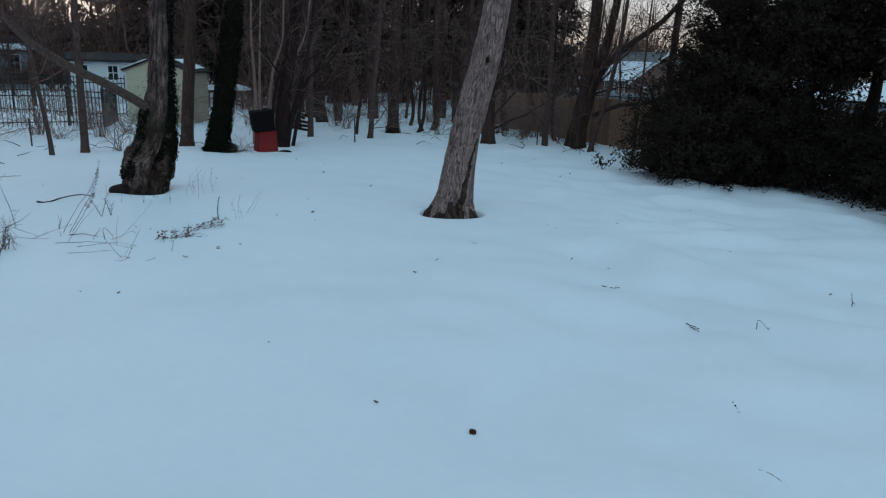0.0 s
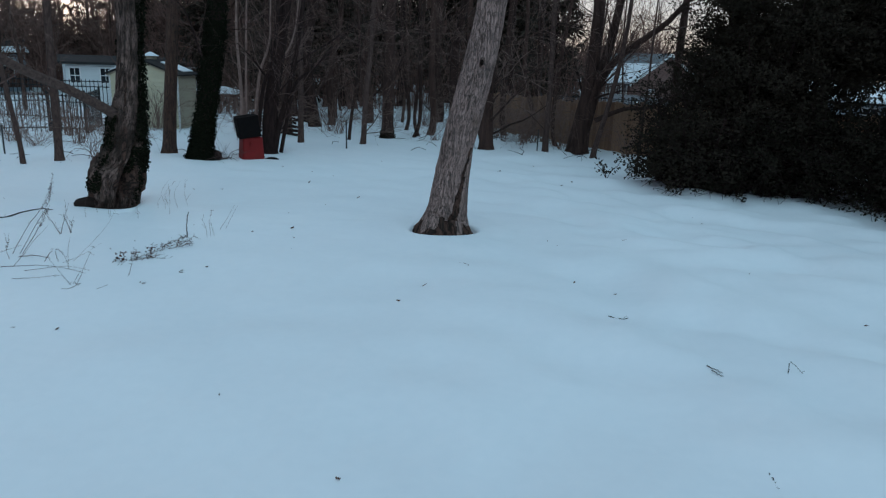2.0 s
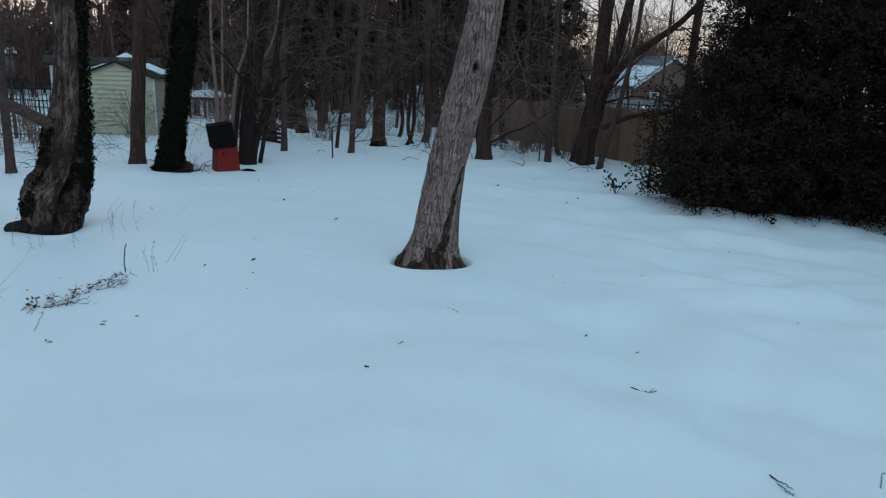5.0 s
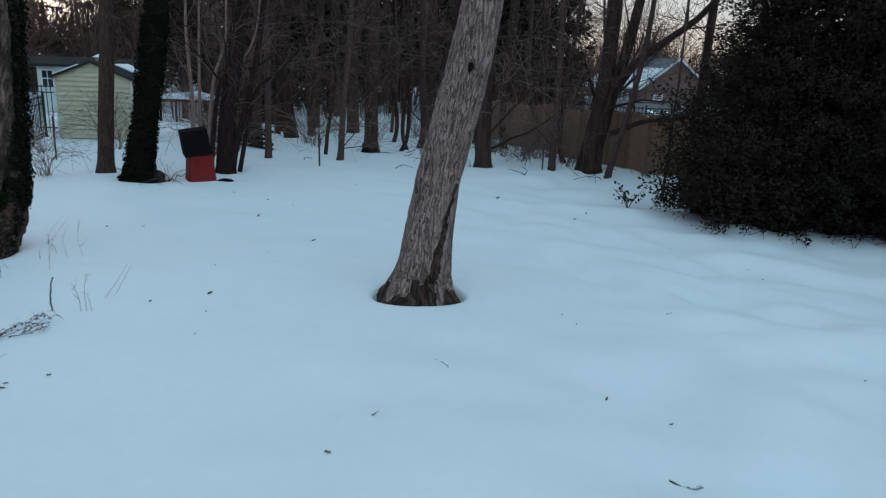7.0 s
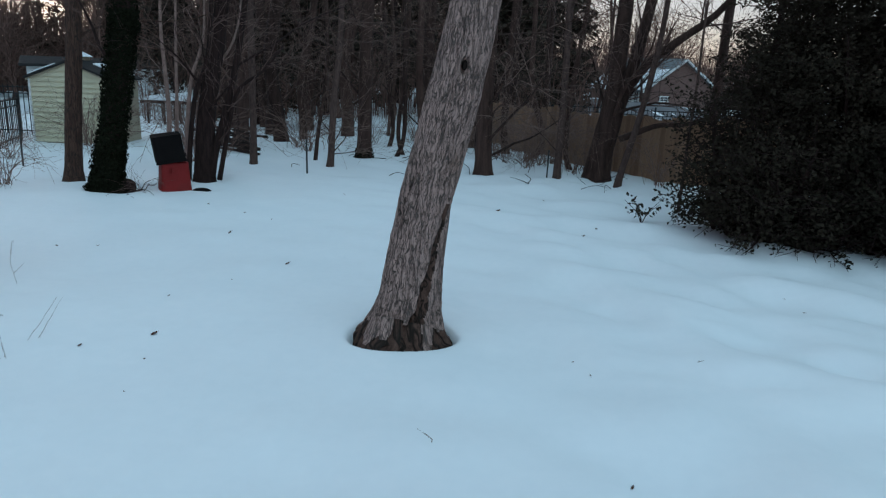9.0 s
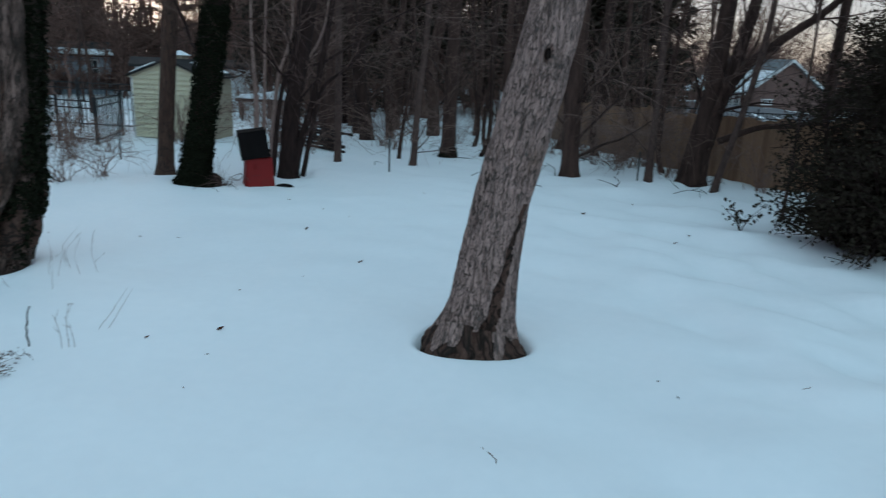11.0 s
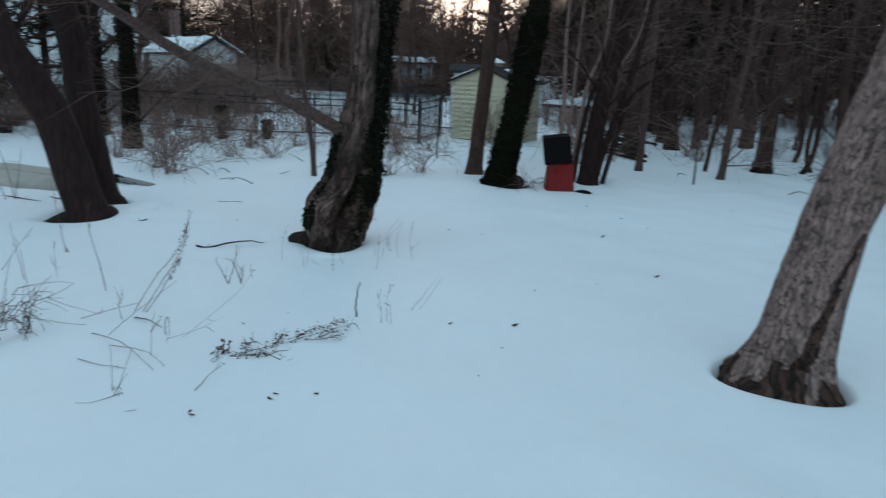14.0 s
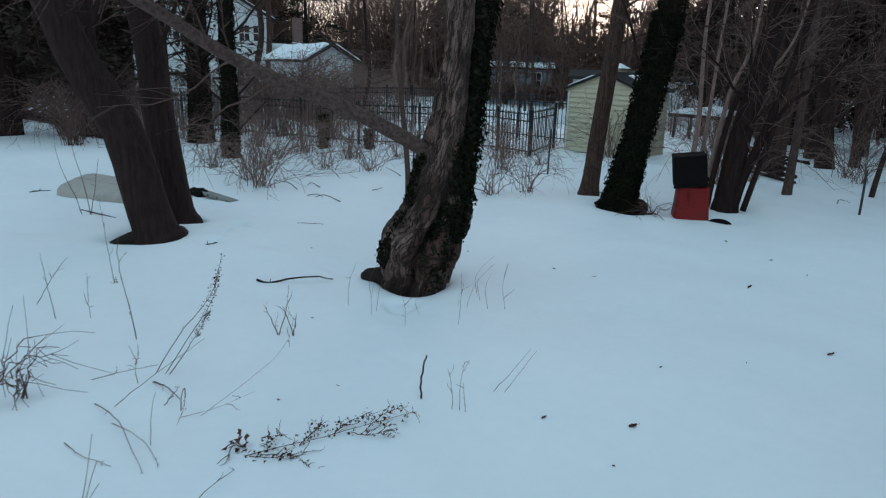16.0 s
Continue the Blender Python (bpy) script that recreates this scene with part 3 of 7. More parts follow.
# the leaning tree with furrowed bark and a knot hole
def leaning_tree():
    rng = np.random.default_rng(3)
    base = (-0.41, 7.36, -0.25)
    t = thing("leaning_tree", "leaning tree with furrowed grey bark in a snow well", "tree", base)
    pts = [(-0.445, 7.26, -0.42), (-0.43, 7.28, -0.25), (-0.41, 7.31, 0.0), (-0.385, 7.36, 0.2), (-0.28, 7.42, 1.1), (-0.005, 7.47, 2.33), (0.115, 7.50, 3.0), (0.26, 7.6, 4.2), (0.3, 7.7, 5.6),
           (0.25, 7.8, 7.5), (0.35, 7.9, 9.5)]
    radii_z = [(-0.42, 0.56), (-0.25, 0.50), (-0.08, 0.445), (-0.03, 0.415), (0.02, 0.375), (0.1, 0.335), (0.2, 0.304), (0.35, 0.275), (0.6, 0.255), (1.1, 0.232), (2.33, 0.222), (3.0, 0.20), (4.2, 0.185), (5.6, 0.16), (7.5, 0.12), (9.5, 0.04)]
    n = 520
    P = curve([np.subtract(p, base) for p in pts], n)
    zs = P[:, 2] + base[2]
    # close rings low down, where the bark is seen from near
    low = np.concatenate([np.linspace(-0.42, 3.4, 320), np.linspace(3.43, 9.5, 60)])
    P = np.stack([np.interp(low, zs, P[:, k]) for k in range(3)], -1)
    R = np.interp(low, [z for z, _ in radii_z], [r for _, r in radii_z])
    sides = 180
    V, Q = tubes(P[None], R[None], sides)
    V = V.reshape(len(low), sides, 3)
    out = V - P[:, None, :]
    wide = np.arctan2(out[..., 1], out[..., 0])
    h = low[:, None]
    lean = wide + 0.10 * h
    k = 1 + 0.03 * np.sin(3 * lean + 1.0) + 0.022 * np.sin(5 * lean + 0.4)
    k = k + 0.10 * np.clip(0.35 - h, 0, 1) * np.sin(6 * wide + 2)
    # the long hollow strip that winds up the trunk, sharp at its left lip
    turn = (wide - (-1.52 + 0.85 * h) + np.pi) % (2 * np.pi) - np.pi
    wave = turn + 0.035 * np.sin(h * 17) + 0.02 * np.sin(h * 41)
    wide_strip = 0.60 - 0.12 * np.clip(h, 0, 1.3)
    across = np.clip(wave / wide_strip, 0, 1)
    inside = np.clip(wave / 0.05, 0, 1) * np.clip((wide_strip - wave) / 0.12, 0, 1)
    fade = np.clip((1.45 - h) / 0.5, 0, 1) * np.clip((h + 0.3) * 3, 0.3, 1)
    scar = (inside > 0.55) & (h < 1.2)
    k = k - 0.22 * inside * (1 - 0.7 * across) * fade + 0.05 * np.exp(-((wave + 0.09) / 0.08) ** 2) * fade
    turn = (wide - (-3.35 + 0.87 * h) + np.pi) % (2 * np.pi) - np.pi
    k = k - 0.17 * np.exp(-(turn / 0.09) ** 2) * np.clip((1.9 - h) / 0.6, 0, 1) * np.clip((h - 0.1) / 0.3, 0, 1)
    # furrows: crossing ridges, long in the grain
    u = (lean % (2 * np.pi)) / (2 * np.pi) * 12
    ub = u - 12
    blend = np.clip((u - 11.4) / 0.6, 0, 1)

    def net(v):
        w = 0.55 * (field(v * 1.2 + 300, h * 2.2 + 9) - 0.5) + 0.34 * (field(v * 3 + 300, h * 6 + 5) - 0.5)
        one = 1 - np.abs(2 * field((v + w) * 3.3 + 300, h * 1.5 + 4) - 1)
        two = 1 - np.abs(2 * field((v - 0.8 * w) * 3.0 + 420, h * 2.0 + 90) - 1)
        thin = field(v * 9 + 300, h * 22 + 2) - 0.5
        return -np.maximum(one ** 3.2, 0.85 * two ** 3.2) + 0.2 * thin

    fur = net(u) * (1 - blend) + net(ub) * blend
    k = k + 0.085 * (fur + 0.35)
    # the knot: a ring of raised bark round a hollow
    kw = (wide - (-1.36) + np.pi) % (2 * np.pi) - np.pi
    kd = np.hypot(kw * 0.215 / 0.035, (h - 2.33) / 0.065)
    k = k + 0.12 * np.exp(-((kd - 1.5) / 0.7) ** 2) - 0.42 * np.exp(-(kd / 0.95) ** 4)
    V = P[:, None, :] + out * k[..., None]
    me = mesh_of("trunk", V.reshape(-1, 3), Q, BARK_GREY)
    wrap_uv(me, (wide - np.pi / 2) % (2 * np.pi) / (2 * np.pi) + 0.016 * h, low[:, None] + 0 * wide)
    # darker brown bark in the hollow strip and below height zero, wavy edge
    me.materials.append(BARK_UMBER)
    umber = scar | (h + 0.06 * np.sin(5 * wide) + 0.03 * np.sin(13 * wide) < 0.0)
    me.polygons.foreach_set("material_index", umber[:-1].reshape(-1).astype(np.int32))
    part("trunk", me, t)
    # a solid dark ball in the knot, coloured as its inner shade
    part("knot_hole", bm_mesh("knot_hole", sphere((0.024, 0.02, 0.042), (P[np.argmin(abs(low - 2.33))] + np.array([0.045, -0.165, 0.0]))), HOLLOW_SHADE, True), t, "dark ball that stands for the shade in the knot")
    add_crown(t, P[320:], R[320:], rng, 9, 0.05, (1.5, 3.6), TWIG, bark=BARK_PALE, twigs=9, fine=5)


def sphere(radii, centre, detail=12):
    bm = bmesh.new()
    bmesh.ops.create_uvsphere(bm, u_segments=detail, v_segments=max(6, detail // 2), radius=1)
    for v in bm.verts:
        v.co = Vector((v.co.x * radii[0] + centre[0], v.co.y * radii[1] + centre[1], v.co.z * radii[2] + centre[2]))
    return bm


leaning_tree()


# the old tree with a swollen foot, two stems and ivy
def ivy_tree():
    rng = np.random.default_rng(11)
    base = np.array((-5.65, 7.86, -0.12))
    t = thing("old_ivy_tree", "old two-stemmed tree with a swollen gnarled foot and ivy", "tree", tuple(base))
    foot = [(-5.62, 7.86, -0.12), (-5.59, 7.89, 0.05), (-5.57, 7.91, 0.35), (-5.46, 8.03, 0.8), (-5.42, 8.07, 1.3), (-5.34, 8.16, 2.3), (-5.33, 8.18, 3.0), (-5.3, 8.2, 4.5), (-5.2, 8.3, 6.5), (-5.3, 8.5, 9.0)]
    rad = [(-0.12, 0.31), (0.05, 0.295), (0.2, 0.335), (0.35, 0.365), (0.5, 0.36), (0.65, 0.32), (0.85, 0.28), (1.3, 0.215), (1.7, 0.17), (2.3, 0.137), (3, 0.13), (4.5, 0.12), (6.5, 0.10), (9, 0.04)]
    P = curve([np.subtract(p, base) for p in foot], 400)
    zs = P[:, 2] + base[2]
    low = np.concatenate([np.linspace(-0.12, 3.4, 260), np.linspace(3.45, 9.0, 70)])
    P = np.stack([np.interp(low, zs, P[:, k]) for k in range(3)], -1)
    R = np.interp(low, [z for z, _ in rad], [r for _, r in rad])
    V, Q = tubes(P[None], R[None], 128)
    V = V.reshape(len(low), 128, 3)
    out = V - P[:, None]
    wide, h = np.arctan2(out[..., 1], out[..., 0]), low[:, None]
    lean = wide - 0.75 * h
    k = 1 + 0.10 * np.sin(2 * lean + 0.6) * np.clip(1.6 - h, 0.25, 1) + 0.10 * np.sin(4 * lean + 2) + 0.05 * np.sin(9 * lean + 1.3 * np.sin(h * 3))
    u = (lean % (2 * np.pi)) / (2 * np.pi) * 10
    blend = np.clip((u - 9.4) / 0.6, 0, 1)

    def net(v):
        w = 0.6 * (field(v * 1.2 + 300, h * 2.2 + 9) - 0.5)
        one = 1 - np.abs(2 * field((v + w) * 2.6 + 300, h * 2.0 + 4) - 1)
        two = 1 - np.abs(2 * field((v + 1.4 * w) * 5.5 + 410, h * 2.6 + 40) - 1)
        return -np.maximum(one ** 3, 0.75 * two ** 3) + 0.45 * (field(v * 5 + 300, h * 9 + 2) - 0.5)

    fur = net(u) * (1 - blend) + net(u - 10) * blend
    lump = field(wide * 1.6 + 70, h * 5 + 3) - 0.5
    knob = field(wide * 3.4 + 30, h * 7 + 12) - 0.5
    k = k + 0.15 * (fur + 0.3) + (0.34 * lump + 0.22 * knob) * np.clip(1.4 - h, 0, 1)
    # a deep cleft where the two stems meet
    turn = (wide - (-1.0 + 0.55 * h) + np.pi) % (2 * np.pi) - np.pi
    k = k - 0.40 * np.exp(-(turn / 0.2) ** 2) * np.clip(1.5 - h, 0, 1)
    turn = (wide - (-0.35 + 0.9 * h) + np.pi) % (2 * np.pi) - np.pi
    k = k - 0.26 * np.exp(-(turn / 0.12) ** 2) * np.clip(1.3 - h, 0, 1)
    V = P[:, None] + out * k[..., None]
    me = mesh_of("trunk", V.reshape(-1, 3), Q, BARK_OLD)
    wrap_uv(me, (wide - 2.4) % (2 * np.pi) / (2 * np.pi) - 0.10 * h, low[:, None] + 0 * wide)
    me.materials.append(BARK_UMBER)
    rot = field(wide * 1.8 + 20, h * 2.2 + 8) + 0.35 * field(wide * 9 + 20, h * 7)
    me.polygons.foreach_set("material_index", (rot > 0.60 + 0.25 * np.clip(h, 0, 2.2))[:-1].reshape(-1).astype(np.int32))
    part("trunk", me, t)
    second = [(-5.45, 8.0, 0.1), (-5.38, 8.10, 0.6), (-5.37, 8.24, 1.2), (-5.42, 8.42, 1.9), (-5.46, 8.59, 2.7), (-5.41, 8.77, 3.8), (-5.2, 8.9, 5.5), (-5.1, 9.0, 8)]
    me, P2, R2 = trunk_mesh([np.subtract(p, base) for p in second], [0.19, 0.18, 0.15, 0.13, 0.13, 0.125, 0.10, 0.05], 32, rng, 0.05, 0.05, 0.2, material=BARK_OLD, rings=80)
    part("second_trunk", me, t)
    ivy_sleeve(t, P2, R2, 0.12, 0.85, 11000, rng, 0.085, (0.028, 0.055))
    ivy_sleeve(t, P, R, 0.08, 0.36, 2300, rng, 0.05, (0.028, 0.05), sector=(2.9, 4.6))
    ivy_sleeve(t, P, R, 0.03, 0.36, 900, rng, 0.05, (0.03, 0.055), sector=(-0.3, 1.4))
    me, _, _ = trunk_mesh([np.subtract(p, base) for p in [(-5.70, 7.80, 0.02), (-5.86, 7.72, 0.05), (-5.98, 7.67, 0.05), (-6.07, 7.63, 0.03), (-6.10, 7.62, 0.02)]], [0.11, 0.10, 0.085, 0.07, 0.01], 20, rng, 0.16, 0.14, 2.0, material=BARK_UMBER, rings=26)
    part("root", me, t, "gnarled surface root beside the trunk")
    arm = curve([np.subtract(p, base) for p in [(-5.38, 8.15, 1.25), (-5.6, 7.65, 1.56), (-5.8, 7.15, 1.82), (-5.93, 6.6, 2.03), (-6.05, 6.1, 2.27), (-6.08, 5.7, 2.5), (-6.0, 5.3, 2.68), (-6.1, 4.6, 3.1), (-6.3, 3.8, 3.6)]], 40)
    AR = np.linspace(0.078, 0.03, 40)
    part("limb", mesh_of("limb", *tubes(arm[None], AR[None], 14), BARK_LIMB), t, "long bare limb arching out low over the snow")
    SP, SR = sprout(arm[None], AR[None], 18, 0.35, 1.0, (0.6, 1.9), (30, 80), 0.1, 8, rng, 0.2, 0.04, 0.15, 0.2)
    F2, G2 = sprout(SP, SR, 7, 0.2, 1, (0.2, 0.6), (25, 60), 0.0, 4, rng, 0.55)
    part("twig_crown", Pile().add(*tubes(SP, SR, 4)).add(*tubes(F2, G2, 3)).mesh("twigs", TWIG_DARK), t)
    add_crown(t, P[260:], R[260:], rng, 8, 0.1, (1.5, 3.2), TWIG_DARK, bark=BARK_OLD, twigs=8, fine=4)


ivy_tree()

# two dark stems that lean apart
t, P, R = tree("twin_tree", "thick dark tree stem leaning over the snow", [(-9.24, 6.90, -0.12), (-9.30, 6.82, 0.15), (-9.41, 6.62, 1.21), (-9.49, 6.41, 1.74), (-9.57, 6.20, 2.17), (-9.64, 6.04, 2.68), (-9.85, 5.55, 4.3), (-10.1, 5.0, 6.5), (-10.2, 4.7, 9)],
     [0.35, 0.265, 0.24, 0.225, 0.21, 0.20, 0.175, 0.13, 0.05], 21, sides=40, rings=90, bark=BARK_DARK, lo=0.4, limbs=7)
root = curve([(-0.02, -0.08, 0.12), (-0.12, -0.28, 0.10), (-0.2, -0.42, 0.06), (-0.3, -0.55, 0.0)], 10)
part("root", mesh_of("root", *tubes(*capped(root, np.linspace(0.13, 0.05, 10)), 12), BARK_UMBER), t, "dark surface root beside the trunk")
tree("twin_tree", "dark tree stem standing behind a leaning one", [(-9.77, 7.46, -0.1), (-9.83, 7.40, 0.2), (-9.96, 7.31, 1.4), (-10.05, 7.28, 2.4), (-10.15, 7.18, 3.1), (-10.3, 6.9, 5), (-10.3, 6.8, 8)],
     [0.27, 0.22, 0.20, 0.19, 0.18, 0.14, 0.05], 22, sides=36, rings=80, bark=BARK_DARK, lo=0.4, limbs=7)

# trees round the red bin and the shed
tree("straight_tree", "straight brown tree trunk in front of the shed", [(-7.5, 14.15, -0.1), (-7.47, 14.16, 0.3), (-7.40, 14.18, 1.2), (-7.3, 14.21, 2.3), (-7.2, 14.3, 4), (-7.0, 14.4, 7), (-6.9, 14.5, 11)],
     [0.205, 0.155, 0.145, 0.14, 0.13, 0.11, 0.05], 23, sides=36, rings=80, bark=BARK_BROWN, lo=0.5, limbs=9, length=(1.5, 3.5))
t, P, R = tree("ivy_clad_tree", "leaning tree wrapped in a sleeve of dark ivy", [(-6.38, 13.26, -0.12), (-6.35, 13.28, 0.2), (-6.22, 13.34, 1.0), (-6.03, 13.48, 2.4), (-5.88, 13.58, 3.6), (-5.7, 13.8, 6), (-5.6, 14.0, 10)],
               [0.29, 0.21, 0.175, 0.17, 0.16, 0.13, 0.05], 24, sides=30, rings=70, bark=BARK_DARK, lo=0.4, limbs=8)
ivy_sleeve(t, P, R, 0.0, 0.6, 17000, np.random.default_rng(5), 0.10, (0.03, 0.06))
ivy_sleeve(t, P, R, 0.55, 0.95, 5000, np.random.default_rng(55), 0.08, (0.03, 0.06))
stump = sphere((0.15, 0.15, 0.18), (0.31, 0.12, 0.12))
for v in stump.verts:
    v.co *= 1 + 0.18 * noise.noise(v.co * 7)
part("root_burl", bm_mesh("root_burl", stump, BARK_DARK, True), t)
tree("dark_clump_tree", "dark many-stemmed tree behind the red bin", [(-5.2, 14.75, -0.1), (-5.18, 14.76, 0.3), (-5.12, 14.8, 1.2), (-4.95, 14.85, 2.2), (-4.75, 14.95, 3.5), (-4.5, 15.2, 6), (-4.4, 15.4, 9)],
     [0.23, 0.19, 0.17, 0.15, 0.13, 0.10, 0.04], 25, sides=30, rings=60, bark=BARK_DARK, lo=0.33, limbs=6,
     extra=[([(-5.05, 14.7, 0.05), (-4.95, 14.75, 0.6), (-4.70, 14.85, 1.5), (-4.45, 15.0, 2.8), (-4.25, 15.2, 4.5)], (0.085, 0.045)),
            ([(-5.45, 14.6, 0.0), (-5.38, 14.62, 0.8), (-5.22, 14.6, 1.7), (-5.0, 14.6, 2.2), (-4.85, 14.6, 3.3), (-4.8, 14.7, 5)], (0.05, 0.03)),
            ([(-4.9, 14.75, 0.0), (-4.72, 14.8, 0.9), (-4.5, 14.8, 1.7), (-4.0, 14.8, 2.1), (-3.6, 14.9, 2.6)], (0.05, 0.02))])
for path, r, seed in [([(-5.96, 14.86, -0.1), (-5.92, 14.86, 0.66), (-5.89, 14.87, 1.23), (-5.90, 14.86, 1.79), (-5.94, 14.85, 2.7), (-5.92, 14.86, 3.5), (-5.8, 14.9, 6.5)], 0.042, 31),
                      ([(-6.0, 15.28, -0.1), (-5.95, 15.28, 0.62), (-5.91, 15.3, 1.44), (-5.88, 15.31, 2.35), (-5.83, 15.33, 3.44), (-5.7, 15.4, 6.0)], 0.034, 32),
                      ([(-5.62, 14.78, -0.1), (-5.57, 14.79, 0.3), (-5.51, 14.81, 1.08), (-5.42, 14.85, 1.81), (-5.35, 14.87, 2.09), (-5.23, 14.92, 2.42), (-5.15, 14.95, 2.8), (-5.12, 14.96, 3.43), (-5.0, 15.0, 6.0)], 0.036, 33),
                      ([(-5.38, 15.2, -0.1), (-5.35, 15.2, 0.7), (-5.31, 15.21, 1.35), (-5.26, 15.23, 1.64), (-5.16, 15.27, 1.99), (-4.85, 15.38, 2.46), (-4.7, 15.43, 2.82), (-4.61, 15.46, 3.3), (-4.4, 15.5, 5.0)], 0.03, 30)]:
    n = len(path)
    tree("pale_sapling", "slender pale grey sapling with a kinked stem", path, [r * (1.35 - 0.9 * k / (n - 1)) for k in range(n)], seed, sides=12, rings=48, bark=BARK_SAPLING, crown=TWIG, limbs=7, lo=0.3, length=(0.6, 1.6), twigs=6, fine=3, furrow=0.02, group="pale saplings")
tree("straight_sapling", "straight slim brown sapling at the wood's edge", [(-4.99, 17.1, -0.1), (-4.98, 17.1, 0.5), (-4.96, 17.1, 1.8), (-4.95, 17.1, 3.7), (-4.9, 17.2, 6), (-4.8, 17.2, 9)],
     [0.10, 0.078, 0.072, 0.068, 0.056, 0.025], 34, sides=18, bark=BARK_SLIM, crown=TWIG, limbs=12, lo=0.18, length=(0.8, 2.2))
tree("leaning_sapling", "slim grey-brown sapling leaning a little, bare", [(-3.22, 17.0, -0.1), (-3.18, 17.0, 0.3), (-3.12, 17.02, 1.4), (-3.0, 17.05, 2.6), (-2.93, 17.05, 3.8), (-2.8, 17.1, 6), (-2.8, 17.2, 9)],
     [0.11, 0.076, 0.069, 0.064, 0.058, 0.045, 0.025], 35, sides=16, bark=BARK_SLIM, crown=TWIG, limbs=14, lo=0.165, length=(1.2, 2.8),
     extra=[([(-3.0, 17.0, 2.6), (-3.8, 16.7, 2.9), (-4.6, 16.4, 2.95), (-5.4, 16.2, 2.8)], (0.025, 0.008)), ([(-2.97, 17.0, 2.8), (-2.2, 16.6, 2.75), (-1.4, 16.3, 3.0), (-0.7, 16.1, 3.5)], (0.028, 0.008))])
t, P, R = tree("ivy_footed_tree", "tall dark trunk with ivy about its foot", [(-2.81, 19.2, -0.1), (-2.8, 19.2, 0.4), (-2.78, 19.2, 2), (-2.74, 19.2, 4), (-2.7, 19.2, 8), (-2.6, 19.3, 12)],
               [0.24, 0.18, 0.165, 0.15, 0.11, 0.05], 36, sides=24, bark=BARK_WOODS, limbs=14, lo=0.16, length=(1.2, 3))
ivy_sleeve(t, P, R, 0.0, 0.16, 350, np.random.default_rng(6), 0.03, (0.03, 0.06))
tree("dark_tree", "dark upright trunk at the wood's edge", [(0.25, 17.1, -0.1), (0.24, 17.1, 0.3), (0.22, 17.1, 1.5), (0.25, 17.1, 3), (0.3, 17.2, 6), (0.4, 17.3, 10)],
     [0.26, 0.19, 0.17, 0.16, 0.12, 0.05], 37, sides=24, bark=BARK_WOODS, limbs=14, lo=0.16, length=(1.2, 3), crown=TWIG,
     extra=[([(0.25, 17.0, 2.4), (-0.8, 16.0, 2.5), (-2.0, 15.2, 2.7), (-3.4, 14.6, 2.72)], (0.022, 0.006)), ([(0.25, 17.0, 3.2), (-1.2, 15.8, 3.0), (-2.6, 15.0, 3.1), (-4.4, 14.4, 3.0)], (0.024, 0.006)),
            ([(0.3, 17.0, 2.2), (1.1, 16.0, 2.0), (1.8, 15.2, 1.9), (2.6, 14.8, 2.15)], (0.022, 0.006)), ([(0.3, 17.0, 3.0), (1.5, 15.6, 3.0), (2.7, 15.0, 2.7)], (0.022, 0.006)),
            ([(0.2, 17.0, 2.8), (-0.4, 15.6, 2.6), (-0.9, 14.4, 2.8), (-1.6, 13.6, 3.1)], (0.02, 0.006))])
tree("slim_tree", "slim brown tree in front of the board fence", [(1.88, 16.93, -0.1), (1.88, 16.93, 0.4), (1.9, 16.93, 2.0), (1.88, 16.95, 3.9), (2.0, 17, 6), (2.0, 17, 9)],
     [0.11, 0.08, 0.07, 0.066, 0.055, 0.025], 38, sides=18, bark=BARK_SLIM, crown=TWIG, limbs=14, lo=0.165, length=(1, 2.6),
     extra=[([(1.9, 16.9, 2.0), (2.5, 16.5, 2.05), (3.2, 16.4, 2.25), (3.8, 16.4, 2.7)], (0.03, 0.01)), ([(1.9, 16.9, 1.6), (1.2, 16.3, 2.0), (0.6, 15.9, 2.7), (0.3, 15.7, 3.6)], (0.025, 0.01))])
tree("forked_tree", "big dark forked tree before the board fence", [(2.8, 17.35, -0.12), (2.82, 17.35, 0.2), (2.9, 17.33, 0.9), (3.0, 17.3, 1.6), (3.05, 17.3, 2.6), (3.1, 17.3, 4), (3.2, 17.4, 7), (3.2, 17.5, 11)],
     [0.38, 0.29, 0.245, 0.215, 0.175, 0.15, 0.10, 0.05], 39, sides=36, rings=80, bark=BARK_WOODS, limbs=10, lo=0.2, length=(1.5, 3.6), twigs=11, fine=6,
     extra=[([(2.98, 17.25, 0.75), (3.14, 17.2, 1.6), (3.34, 17.1, 2.5), (3.53, 17.0, 3.6), (3.72, 17.0, 5), (4.0, 17, 7.5)], (0.16, 0.08)),
            ([(3.2, 17.15, 1.85), (3.55, 17.0, 2.45), (4.1, 16.9, 2.95), (4.8, 16.8, 3.5), (5.3, 16.7, 4.1), (6.1, 16.7, 4.8)], (0.11, 0.05)),
            ([(3.2, 17.1, 0.9), (3.9, 16.8, 1.25), (4.6, 16.6, 1.35), (5.3, 16.5, 1.8)], (0.07, 0.03))])
tree("leaning_pole_tree", "slim tree leaning across the board fence", [(3.1, 16.35, -0.1), (3.16, 16.35, 0.3), (3.42, 16.3, 1.48), (3.62, 16.28, 2.7), (3.72, 16.25, 3.9), (3.8, 16.3, 6.5), (3.8, 16.3, 9)],
     [0.10, 0.07, 0.062, 0.058, 0.05, 0.04, 0.02], 40, sides=16, bark=BARK_SLIM, crown=TWIG, limbs=7, lo=0.35, length=(1, 2.4))
